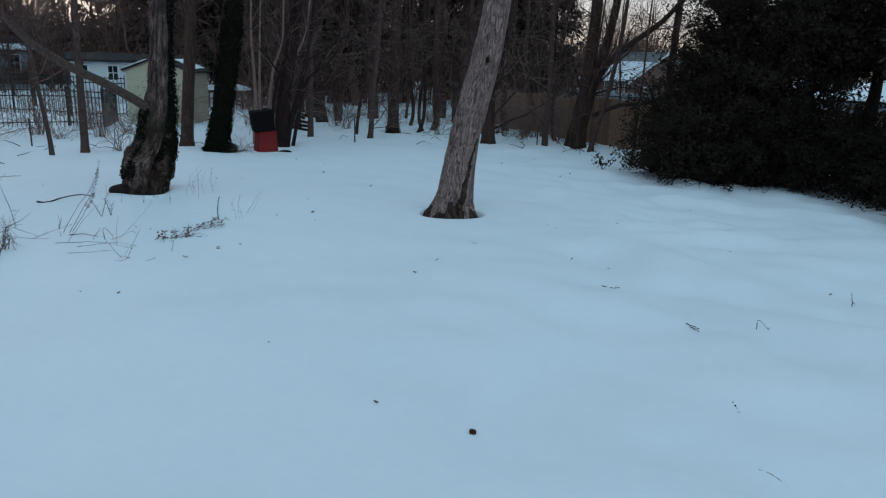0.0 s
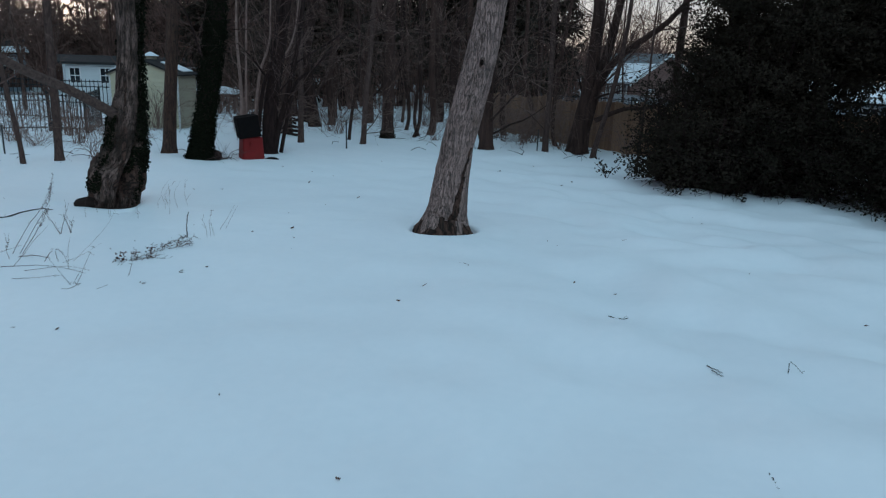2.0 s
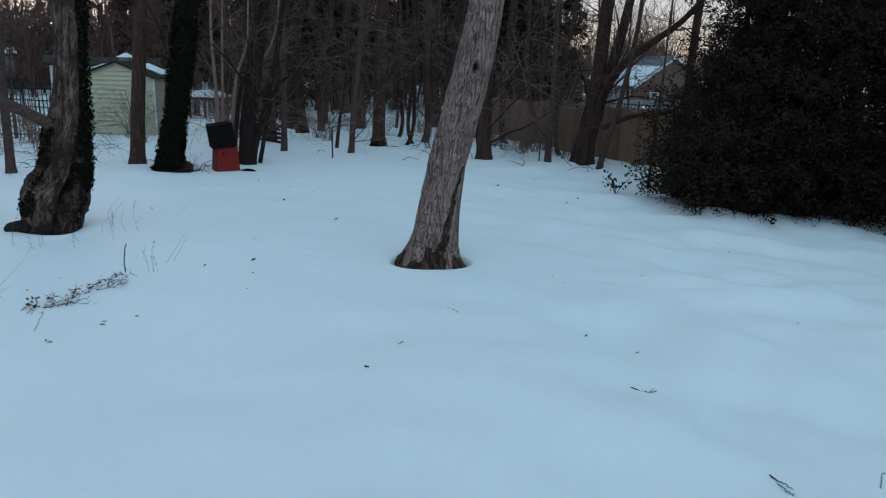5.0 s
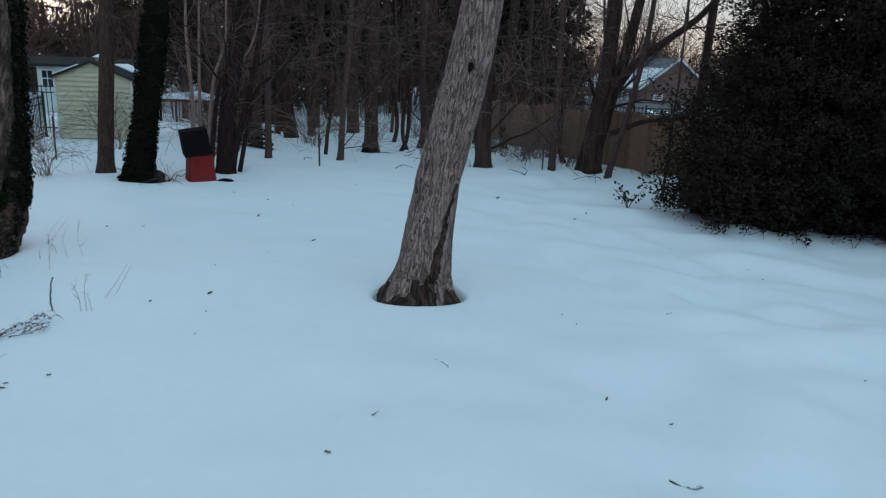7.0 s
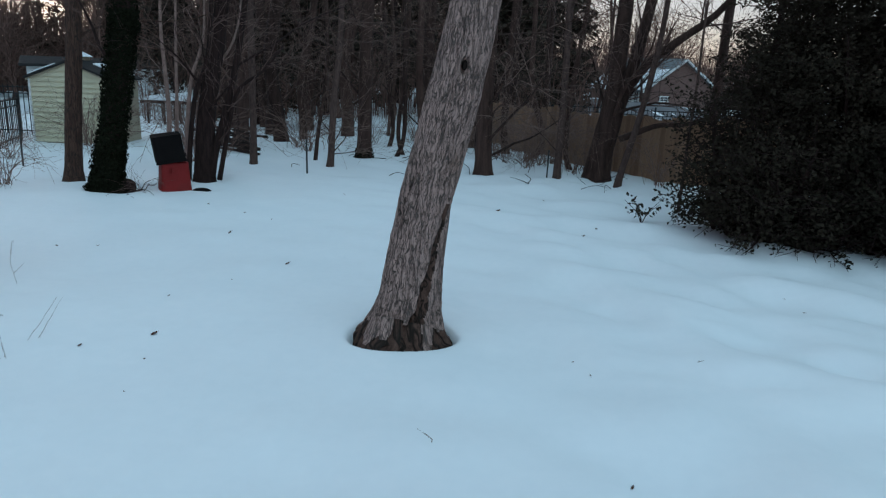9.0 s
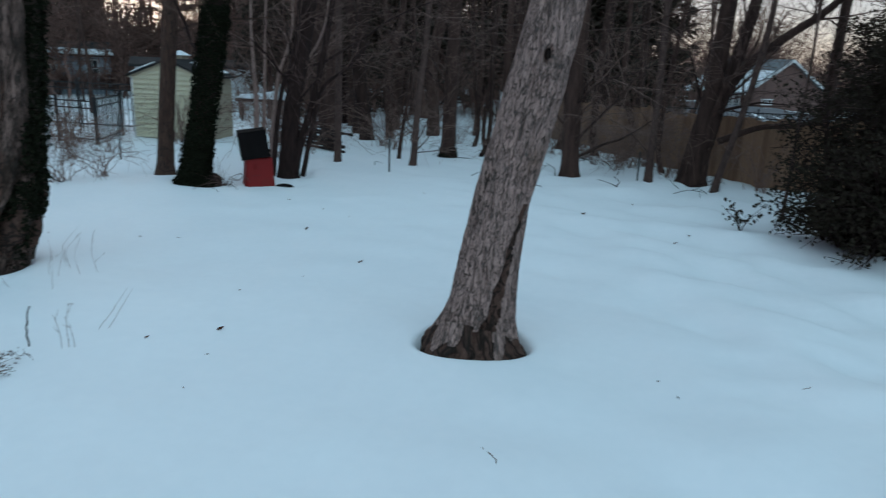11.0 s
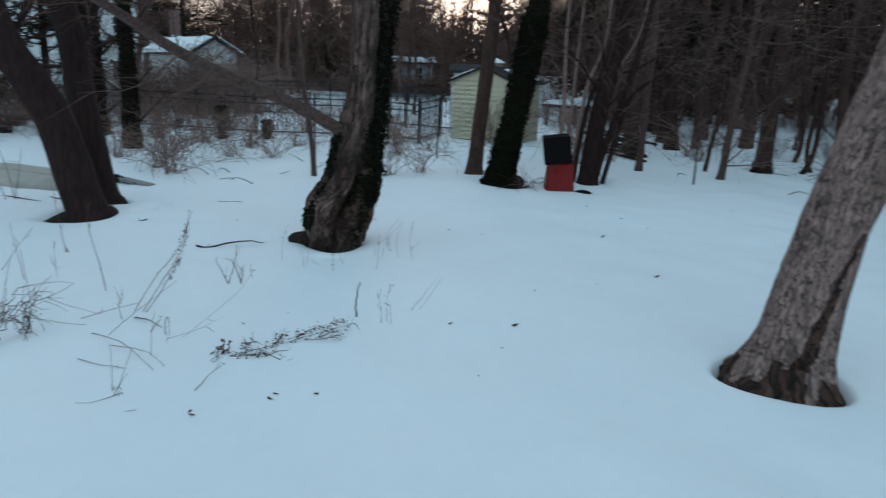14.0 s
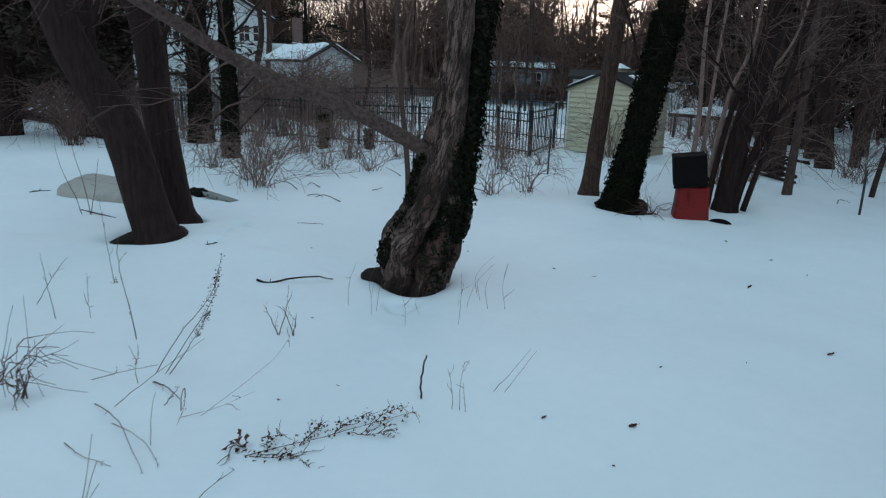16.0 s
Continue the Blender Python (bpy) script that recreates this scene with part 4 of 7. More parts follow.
tree("slim_tree", "slim dark tree rising behind the board fence", [(5.75, 19.05, -0.1), (5.75, 19.05, 0.6), (5.78, 19.05, 2.2), (5.81, 19.05, 3.7), (5.9, 19.1, 6), (5.9, 19.1, 9)],
     [0.15, 0.125, 0.115, 0.105, 0.08, 0.03], 49, sides=16, bark=BARK_WOODS, crown=TWIG_DARK, limbs=10, lo=0.3, length=(1, 2.4))
tree("thin_sapling", "thin upright sapling among the dark hollies", [(3.74, 13.9, -0.1), (3.76, 13.9, 0.5), (3.80, 14.0, 1.3), (3.86, 14.1, 2.2), (3.9, 14.2, 3.6), (4.0, 14.2, 5.5)],
     [0.035, 0.028, 0.026, 0.024, 0.02, 0.01], 57, sides=8, rings=30, bark=BARK_SLIM, crown=TWIG_DARK, limbs=6, lo=0.35, length=(0.4, 1.2), twigs=5, fine=3)
# trees left of the old ivy tree
tree("leaning_sapling", "slim leaning sapling near the metal fence", [(-9.3, 11.3, -0.1), (-9.32, 11.28, 0.5), (-9.42, 11.22, 1.6), (-9.5, 11.2, 2.5), (-9.6, 11.2, 4), (-9.6, 11.2, 6)], [0.06, 0.047, 0.043, 0.04, 0.032, 0.015], 41, sides=12, bark=BARK_SLIM, crown=TWIG, limbs=6, lo=0.3, length=(0.7, 1.8))
tree("straight_sapling", "straight brown tree near the metal fence", [(-8.96, 12.0, -0.1), (-8.95, 12, 0.3), (-8.92, 12, 1.6), (-8.88, 12, 3.2), (-8.8, 12, 6), (-8.8, 12, 9)], [0.125, 0.085, 0.078, 0.072, 0.06, 0.025], 42, sides=18, bark=BARK_SLIM, crown=TWIG, limbs=8, lo=0.3, length=(0.9, 2.4))
for x, y, r, seed in [(-18.05, 12.05, 0.27, 43), (-15.08, 11.22, 0.15, 44)]:
    t, P, R = tree("ivy_clad_tree", "upright tree with a dark ivy sleeve by the metal fence", [(x, y, -0.1), (x, y, 0.5), (x + 0.04, y, 2), (x + 0.05, y, 4), (x, y + 0.1, 7), (x, y, 11)], [r * 1.2, r, r * 0.92, r * 0.82, r * 0.6, 0.05], seed, sides=24,
                   bark=BARK_DARK, limbs=14, lo=0.16, length=(1.2, 3))
    ivy_sleeve(t, P, R, 0.02, 0.8, 6500, np.random.default_rng(seed), 0.055, (0.04, 0.075))
for x, y, tall, r, seed in [(-15.45, 14.05, 0.85, 0.07, 47), (-14.75, 15.0, 0.5, 0.06, 48)]:
    t, P, R = tree("ivy_stump", "short broken stump wrapped in dark ivy leaves", [(x, y, -0.1), (x + 0.01, y, 0.3 * tall), (x + 0.04, y, 0.7 * tall), (x + 0.03, y, tall)], [r * 1.2, r, r, r * 0.7], seed, sides=12, rings=14, limbs=0, category="stump", group="ivy stumps")
    ivy_sleeve(t, P, R, 0.1, 1.0, 700, np.random.default_rng(seed), 0.12, (0.04, 0.075))
tree("far_dark_tree", "dark tree with low limbs beside the metal fence", [(-22.4, 8.7, -0.1), (-22.3, 8.7, 1), (-22.2, 8.8, 3), (-22, 9, 6), (-22, 9, 10)], [0.4, 0.3, 0.27, 0.2, 0.06], 45, bark=BARK_DARK, limbs=14, lo=0.2, length=(1.5, 4))
tree("far_dark_tree", "dark tree with low limbs beside the metal fence", [(-20.9, 10.4, -0.1), (-20.9, 10.4, 1), (-21, 10.4, 3), (-21, 10.5, 6), (-21, 10.5, 10)], [0.4, 0.33, 0.3, 0.2, 0.06], 46, bark=BARK_DARK, limbs=14, lo=0.2, length=(1.5, 4))


# the wood behind: copies of a few bare trees, then far woods as one mass
def woods():
    rng = np.random.default_rng(50)
    makers = []
    for k in range(6):
        r = (0.055, 0.085, 0.11, 0.14, 0.18, 0.042)[k]
        w = rng.normal(0, 0.12, (6, 2))
        path = [(300 + w[i, 0] * (i > 0), 300 + w[i, 1] * (i > 0), z + H(300, 300)) for i, z in enumerate((-0.1, 0.6, 2.2, 4.5, 8.0, 12.0))]
        makers.append(tree("woodland_tree", "bare brown woodland tree rising from the snow", path, [r * 1.18, r, r * 0.93, r * 0.8, r * 0.5, 0.03], 60 + k, sides=12, rings=24, bark=BARK_WOODS, crown=TWIG, limbs=10,
                           lo=0.2, length=(0.9, 2.8), twigs=7, fine=2, furrow=0.04, group="woodland trees", spread=(40, 85))[0])
    spots = [(-5.65, 21.7, 4), (-6.0, 19.4, 3), (-5.3, 22.8, 3), (-3.79, 18.0, 5), (-2.47, 21.3, 0), (-2.06, 19.6, 0), (-1.6, 20.6, 2), (0.9, 21.2, 1), (1.5, 20.4, 1), (2.35, 18.3, 0), (-5.9, 25.8, 4), (-1.88, 20.1, 0),
             (-7.1, 21.0, 2), (-0.9, 23.5, 3), (-4.2, 24.2, 4), (-0.2, 22.5, 1), (-6.6, 20.3, 2), (0.1, 19.8, 5), (1.1, 24.5, 2), (4.5, 25.0, 5), (4.9, 29.5, 0), (3.9, 24.0, 5), (5.2, 33.5, 0)]
    for _ in range(48):
        y = rng.uniform(22, 44)
        x = rng.uniform(-0.40, 0.30) * y
        if 0.10 * y < x < 0.33 * y and rng.random() < 0.75:
            continue
        if y < 33 and -0.32 * y < x < 0.05 * y and rng.random() < 0.55:
            continue
        k = int(rng.integers(0, 6))
        spots.append((x, y, (0, 5, 1)[k % 3] if x > 0.06 * y else k))
    for _ in range(4):
        y = rng.uniform(36, 46)
        spots.append((-rng.uniform(0.45, 0.85) * y, y, int(rng.integers(0, 6))))
    for _ in range(6):
        y = rng.uniform(18, 30)
        spots.append((-rng.uniform(0.95, 1.7) * y, y, int(rng.integers(0, 6))))
    for x, y, k in spots:
        s = rng.uniform(0.85, 1.2)
        m = pose(x, y, H(x, y) - 0.05, rng.normal(0, 1.5), rng.normal(0, 2.5), rng.uniform(0, 360))
        c = copy_thing(makers[k], m)
        c.scale = (s, s, s)
    for k, mk in enumerate(makers):
        x, y = [(-3.0, 25), (-7.5, 24.5), (2.2, 25.5), (-1.9, 27), (0.6, 28), (-8.5, 22.5)][k]
        mk.location = (x, y, H(x, y) - 0.05)


def far_woods():
    rng = np.random.default_rng(77)
    n = 470
    az = np.concatenate([rng.uniform(-1.5, 0.6, n - 120), rng.uniform(-1.35, -0.45, 120)])
    d = rng.uniform(40, 95, n)
    d = np.where(np.abs(az + 0.08) < 0.36, rng.uniform(30, 80, n), d)
    d = np.where(az < -0.44, rng.uniform(60, 104, n), d)
    x, y = d * np.sin(az), d * np.cos(az)
    houses = [(-24, 40.5, 7), (-35, 28, 9), (-45, 26, 12), (-37.5, 50.5, 9), (15, 64, 9)]
    keep = np.ones(n, bool)
    for hx, hy, hr in houses:
        keep &= np.hypot(x - hx, y - hy) > hr
    # leave the low light above the shed and past the fence in the east
    keep &= ~((az > -0.60) & (az < -0.43) & (rng.random(n) < 0.5))
    keep &= ~((az > 0.08) & (az < 0.36) & (rng.random(n) < 0.86))
    keep &= ~((az > 0.18) & (az < 0.29) & (d < 66))
    keep &= ~((az > 0.40) & (rng.random(n) < 0.93))
    keep &= ~((az > -0.945) & (az < -0.875) & (rng.random(n) < 0.35))
    x, y = x[keep], y[keep]
    n = len(x)
    z = snow_height(x, y) - 0.1
    hgt = rng.uniform(9, 17, n)
    s = np.linspace(0, 1, 7)
    P = np.stack([x, y, z], -1)[:, None, :] + np.stack([s * 0, s * 0, s], -1)[None] * hgt[:, None, None]
    P[:, 1:, :2] += np.cumsum(rng.normal(0, 0.30, (n, 6, 2)), axis=1)
    R = rng.uniform(0.07, 0.25, n)[:, None] * np.array([1.25, 0.95, 0.8, 0.62, 0.45, 0.28, 0.08])[None]
    pile = Pile().add(*tubes(P, R, 5))
    LP, LR = sprout(P, R, 12, 0.10, 0.97, (1.5, 4.5), (30, 75), 0.2, 4, rng, 0.36)
    pile.add(*tubes(LP, LR, 3))
    TP, TR = sprout(LP, LR, 6, 0.15, 1.0, (0.7, 2.6), (25, 65), 0.15, 3, rng, 0.6)
    pile.add(*tubes(TP, np.maximum(TR, 0.009), 3))
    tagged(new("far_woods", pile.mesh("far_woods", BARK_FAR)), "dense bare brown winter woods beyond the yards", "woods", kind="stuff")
    # a low line of twiggy trees under the western glow
    n = 62
    az, d = rng.uniform(-0.74, -0.36, n), rng.uniform(58, 82, n)
    x, y = d * np.sin(az), d * np.cos(az)
    s = np.linspace(0, 1, 6)
    P = np.stack([x, y, snow_height(x, y) - 0.1], -1)[:, None, :] + np.stack([s * 0, s * 0, s], -1)[None] * rng.uniform(4.5, 8.0, n)[:, None, None]
    P[:, 1:, :2] += np.cumsum(rng.normal(0, 0.25, (n, 5, 2)), axis=1)
    R = rng.uniform(0.08, 0.18, n)[:, None] * np.linspace(1.1, 0.15, 6)[None]
    pile = Pile().add(*tubes(P, R, 4))
    LP, LR = sprout(P, R, 14, 0.08, 0.97, (1.2, 3.0), (30, 70), 0.2, 4, rng, 0.5)
    TP, TR = sprout(LP, LR, 10, 0.1, 1.0, (0.5, 1.6), (25, 65), 0.15, 3, rng, 0.6)
    pile.add(*tubes(LP, LR, 3)).add(*tubes(TP, np.maximum(TR, 0.02), 3))
    tagged(new("far_thicket", pile.mesh("far_thicket", BARK_FAR)), "low line of twiggy bare trees on the skyline", "woods", kind="stuff")
    # a close line of thin stems that shuts the wood far back
    n = 9000
    az = rng.uniform(-1.5, 0.40, n)
    d = rng.uniform(72, 112, n)
    x, y = d * np.sin(az), d * np.cos(az)
    tall = np.where(az > 0.08, rng.uniform(3.0, 7.0, n), rng.uniform(4.5, 11.5, n)) * (0.75 + 0.5 * field(az * 26 + 40, az * 0 + 3))
    tall = np.where((az > -0.945) & (az < -0.875), np.minimum(tall, rng.uniform(4.5, 7.5, n)), tall)
    tall = np.where((az > -0.60) & (az < -0.50), np.minimum(tall, rng.uniform(5.0, 8.5, n)), tall)
    s = np.linspace(0, 1, 4)
    lean = rng.normal(0, 0.17, (n, 2))
    P = np.stack([x, y, snow_height(x, y) - 0.4], -1)[:, None, :] + np.stack([lean[:, :1] * s * s, lean[:, 1:] * s * s, np.repeat(s[None], n, 0)], -1) * tall[:, None, None]
    P[:, 1:, :2] += rng.normal(0, 0.12, (n, 3, 2))
    R = rng.uniform(0.04, 0.11, n)[:, None] * np.array([1.0, 0.85, 0.6, 0.2])[None]
    pile = Pile().add(*tubes(P, R, 3))
    SP, SR = sprout(P[::2], R[::2], 2, 0.3, 1, (0.7, 2.0), (20, 55), 0.2, 3, rng, 0.7)
    pile.add(*tubes(SP, np.maximum(SR, 0.014), 3))
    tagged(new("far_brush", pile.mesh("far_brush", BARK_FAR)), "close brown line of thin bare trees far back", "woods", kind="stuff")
    # the close twig canopy of the wood, thin only under the western glow and past the fence
    n = 46000
    az, d = rng.uniform(-1.45, 0.50, n), rng.uniform(42, 80, n)
    d = np.where(az < -0.38, 68 + (d - 42) * 0.6, d)
    glow = ((az > -0.60) & (az < -0.49)) | ((az > -0.945) & (az < -0.875))
    east = az > 0.09
    low = rng.random(n)
    glow &= (az > -0.61) | (low > 0.40)
    crowns = east & (az < 0.34) & (d > 67) & (low < 0.55)
    keep = rng.random(n) > np.where(crowns, 0.1, np.where(east, 0.95, np.where(glow, np.where(low < 0.4, 0.45, 0.80), 0.0))) * (0.75 + 0.5 * field(az * 40 + 90, d * 0.05))
    az, d, low = az[keep], d[keep], low[keep]
    n = len(az)
    x, y = d * np.sin(az), d * np.cos(az)
    z = 1.6 + 8.5 * low + 1.6 * field(az * 30 + 11, d * 0.2)
    A = np.stack([x, y, z], -1)
    way = unit(rng.normal(0, 1, (n, 3)) * [1, 1, 0.6] + [0, 0, 0.75])
    ln = rng.uniform(0.9, 2.6, n)[:, None] * np.where(az < -0.38, 1.35, 1.0)[:, None]
    P = np.stack([A, A + way * ln * 0.5 + rng.normal(0, 0.12, (n, 3)), A + way * ln + [0, 0, 0.15] * ln], 1)
    R = rng.uniform(0.012, 0.034, n)[:, None] * np.where(az < -0.38, 1.3, 1.0)[:, None] * np.array([1.0, 0.7, 0.3])[None]
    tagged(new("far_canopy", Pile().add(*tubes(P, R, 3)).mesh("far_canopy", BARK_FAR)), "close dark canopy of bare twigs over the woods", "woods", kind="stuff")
    # thin undergrowth between the stems
    m = 850
    az = rng.uniform(-0.50, 0.19, m)
    d = 31 + 32 * rng.random(m) ** 1.6
    x, y = d * np.sin(az), d * np.cos(az)
    keep = (np.hypot(x + 24, y - 40.5) > 6) & (np.hypot(x - 15, y - 62) > 7)
    x, y = x[keep], y[keep]
    m = len(x)
    hg = rng.uniform(0.8, 4.5, m)
    B = np.stack([x, y, snow_height(x, y) - 0.05], -1)
    lean = rng.normal(0, 0.22, (m, 2))
    s = np.linspace(0, 1, 5)
    P = B[:, None, :] + np.stack([lean[:, :1] * s * s, lean[:, 1:] * s * s, np.repeat(s[None], m, 0)], -1) * hg[:, None, None]
    R = (0.006 + 0.005 * hg)[:, None] * np.linspace(1, 0.25, 5)[None]
    pile = Pile().add(*tubes(P, R, 3))
    SP, SR = sprout(P, R, 6, 0.15, 1, (0.4, 1.6), (25, 70), 0.1, 3, rng, 0.6)
    pile.add(*tubes(SP, np.maximum(SR, 0.005), 3))
    tagged(new("undergrowth", pile.mesh("undergrowth", BARK_FAR)), "tangle of thin bare saplings and brush in the woods", "brush", kind="stuff")

    # a brown hedge at the far side of the yards
    n = 2600
    f = rng.uniform(0, 1, n)
    x, y = -58 + 27 * f + rng.normal(0, 0.5, n), 36 + 19 * f + rng.normal(0, 0.5, n)
    s = np.linspace(0, 1, 4)
    tall = rng.uniform(0.9, 1.5, n) * (0.85 + 0.3 * field(f * 30, f * 0 + 2))
    P = np.stack([x, y, np.full(n, -1.2) + 0.55], -1)[:, None, :] + np.stack([s * 0, s * 0, s], -1)[None] * tall[:, None, None]
    P[:, 1:] += rng.normal(0, 0.14, (n, 3, 3))
    R = rng.uniform(0.02, 0.05, n)[:, None] * np.array([1.0, 0.9, 0.7, 0.3])[None]
    tagged(new("far_hedge", Pile().add(*tubes(P, R, 3)).mesh("far_hedge", BARK_FAR)), "low brown bare hedge before the far houses", "hedge", kind="stuff")


def conifer(name, x, y, height, reach, seed, label, skirt=0.06, sprays=900, size=(0.18, 0.40)):
    """A dark evergreen: a stem, whorls of boughs and sprays of needles."""
    rng = np.random.default_rng(seed)
    t = thing(name, label, "evergreen tree", (x, y, H(x, y) - (0.05 if y < 20 else 0.5)), "dark evergreens")
    P = curve([(0, 0, 0), (0.05, 0, height * 0.4), (0, 0, height)], 20)
    R = np.linspace(height * 0.018, 0.02, 20)
    part("trunk", mesh_of("trunk", *tubes(P[None], R[None], 10), BARK_DARK), t)
    LP, LR = sprout(P[None], R[None], 70 if sprays > 400 else 48, skirt, 0.97, (0.8, 1.0), (70, 95), 0.0, 6, rng, 0.3, 0.06)
    top = LP[:, :1, 2:3] / height
    LP = LP[:, :1] + (LP - LP[:, :1]) * reach * np.clip(1.1 - top, 0.12, 1)
    part("bough_crown", mesh_of("boughs", *tubes(LP, LR, 4 if sprays > 400 else 3), BARK_DARK), t)
    i = rng.integers(0, len(LP), sprays * 12)
    f = rng.uniform(0.15, 1.0, len(i)) * 5
    j = np.minimum(f.astype(int), 4)
    g = (f - j)[:, None]
    c = LP[i, j] * (1 - g) + LP[i, j + 1] * g + rng.normal(0, 0.16, (len(i), 3))
    nrm = unit(rng.normal(0, 0.5, (len(i), 3)) + [0, 0, 1])
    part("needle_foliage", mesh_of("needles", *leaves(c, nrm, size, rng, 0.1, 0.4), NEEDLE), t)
    return t


# ---- the evergreen thicket ----
def holly(name, x, y, height, reach, seed, label, count, size=(0.05, 0.085), low=0.05, taper=0.55, leaf=HOLLY):
    """A broad evergreen bush: stems, branches, and many small glossy leaves in clumps with gaps."""
    rng = np.random.default_rng(seed)
    t = thing(name, label, "bush", (x, y, H(x, y) - 0.05), "evergreen thicket")
    stems = 6
    a = rng.uniform(0, 2 * np.pi, stems)
    s = np.linspace(0, 1, 9)[None, :]
    out = reach * 0.35 * s ** 1.2
    P = np.stack([np.cos(a)[:, None] * (0.15 + out), np.sin(a)[:, None] * (0.15 + out), s * height * rng.uniform(0.7, 1.0, (stems, 1))], -1)
    R = rng.uniform(0.035, 0.065, (stems, 1)) * np.linspace(1, 0.2, 9)[None]
    for p, r in zip(P, R):
        part("stem", mesh_of("stem", *tubes(p[None], r[None], 8), BARK_DARK), t)
    BP, BR = sprout(P, R, 26, low, 1.0, (0.75, 1.15), (50, 95), 0.05, 5, rng, 0.45)
    h = BP[:, :1, 2:3] / height
    wide = reach * np.clip(1.0 - taper * h, 0.2, 1) * np.clip(0.65 + h * 4, 0.65, 1)
    BP = BP[:, :1] + (BP - BP[:, :1]) * wide
    SP, SR = sprout(BP, BR, 5 if count > 6000 else 2, 0.25, 1.0, (0.25, 0.6), (25, 70), 0.05, 4, rng, 0.6)
    part("branchwork", Pile().add(*tubes(BP, BR, 4)).add(*tubes(SP, np.maximum(SR, 0.004), 3)).mesh("branches", BARK_DARK), t)
    i = rng.integers(0, len(SP), count)
    f = rng.uniform(0.0, 1.0, count) * 3
    j = np.minimum(f.astype(int), 2)
    g = (f - j)[:, None]
    c = SP[i, j] * (1 - g) + SP[i, j + 1] * g + rng.normal(0, 0.055, (count, 3))
    c = c[c[:, 2] > rng.uniform(0.02, 0.24, count)]
    nrm = unit(rng.normal(0, 0.8, c.shape) + [0, 0, 0.45])
    part("leaf_foliage", mesh_of("leaves", *leaves(c, nrm, size, rng), leaf), t)
    return t


def thicket():
    holly("holly_bush", 5.85, 12.3, 3.9, 1.8, 101, "dense dark green holly bush, leafy down to the snow", 26000, taper=0.8)
    holly("holly_bush", 5.1, 13.3, 6.2, 1.35, 126, "tall narrow dark holly bush in the thicket", 19000, taper=0.15, low=0.28)
    holly("holly_bush", 4.2, 12.8, 2.05, 0.75, 125, "loose dark holly bush before the board fence", 2600, taper=0.2, low=0.5)
    holly("holly_bush", 3.9, 11.95, 1.0, 0.62, 129, "low leafy dark holly before the board fence", 5200, taper=0.4)
    holly("holly_bush", 4.45, 11.6, 1.5, 1.15, 102, "low spreading dark holly bush over the snow", 4200, taper=0.6)
    holly("holly_bush", 6.35, 12.2, 5.2, 1.6, 103, "tall dense dark holly bush in the thicket", 26000, taper=0.5)
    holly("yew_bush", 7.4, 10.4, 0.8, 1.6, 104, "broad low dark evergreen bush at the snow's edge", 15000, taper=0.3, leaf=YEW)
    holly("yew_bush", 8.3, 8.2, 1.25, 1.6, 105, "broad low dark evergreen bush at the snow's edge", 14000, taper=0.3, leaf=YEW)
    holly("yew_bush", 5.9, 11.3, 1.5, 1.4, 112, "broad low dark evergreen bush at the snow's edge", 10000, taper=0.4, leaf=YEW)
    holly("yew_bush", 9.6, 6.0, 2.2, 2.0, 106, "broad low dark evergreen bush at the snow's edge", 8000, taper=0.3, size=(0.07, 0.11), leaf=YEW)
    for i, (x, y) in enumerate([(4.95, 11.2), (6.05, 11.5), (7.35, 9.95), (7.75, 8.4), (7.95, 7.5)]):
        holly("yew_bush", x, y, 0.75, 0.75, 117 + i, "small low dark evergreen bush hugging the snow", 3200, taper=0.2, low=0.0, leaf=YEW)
    conifer("hemlock", 8.3, 12.2, 9.0, 3.0, 107, "tall dark hemlock with drooping boughs", 0.30, 2420, (0.08, 0.19))
    conifer("hemlock", 10.2, 10.0, 9.0, 2.8, 108, "tall dark hemlock with drooping boughs", 0.33, 2090, (0.08, 0.19))
    conifer("hemlock", 8.2, 15.0, 8.5, 2.4, 109, "tall dark hemlock with drooping boughs", 0.36, 1980, (0.08, 0.19))
    conifer("hemlock", 11.5, 7.0, 9.0, 2.8, 110, "tall dark hemlock with drooping boughs", 0.25, 1540, (0.08, 0.19))
    conifer("hemlock", 11.0, 13.5, 9.0, 2.8, 111, "tall dark hemlock with drooping boughs", 0.33, 1650, (0.08, 0.19))
    conifer("hemlock", 8.1, 22.0, 9.5, 2.1, 113, "tall dark hemlock with drooping boughs", 0.10, 1320, (0.08, 0.19))
    conifer("pine", -26.5, 12.0, 9.5, 3.6, 116, "dark pine with drooping boughs beyond the fence", 0.22, 330, (0.2, 0.4))
    conifer("pine", -25.4, 14.6, 9.5, 4.0, 127, "dark pine with drooping boughs beyond the fence", 0.20, 200, (0.2, 0.4))
    conifer("pine", -22.2, 8.9, 8.0, 3.4, 128, "dark pine with drooping boughs beyond the fence", 0.24, 170, (0.2, 0.4))
    # a small holly seedling in the snow
    rng = np.random.default_rng(120)
    t = thing("holly_seedling", "small holly seedling with dark leaves poking from snow", "seedling", (2.87, 12.8, H(2.87, 12.8) - 0.02))
    P = np.stack([curve([(0, 0, 0), (0.1 * math.cos(a), 0.1 * math.sin(a), 0.2), (0.3 * math.cos(a), 0.3 * math.sin(a), 0.38)], 6) for a in (0.3, 2.0, 2.9, 4.2, 5.5)])
    R = np.full((5, 1), 0.008) * np.linspace(1, 0.4, 6)[None]
    part("stem_cluster", mesh_of("stems", *tubes(P, R, 5), BARK_DARK), t)
    i, f = rng.integers(0, 5, 70), rng.integers(2, 6, 70)
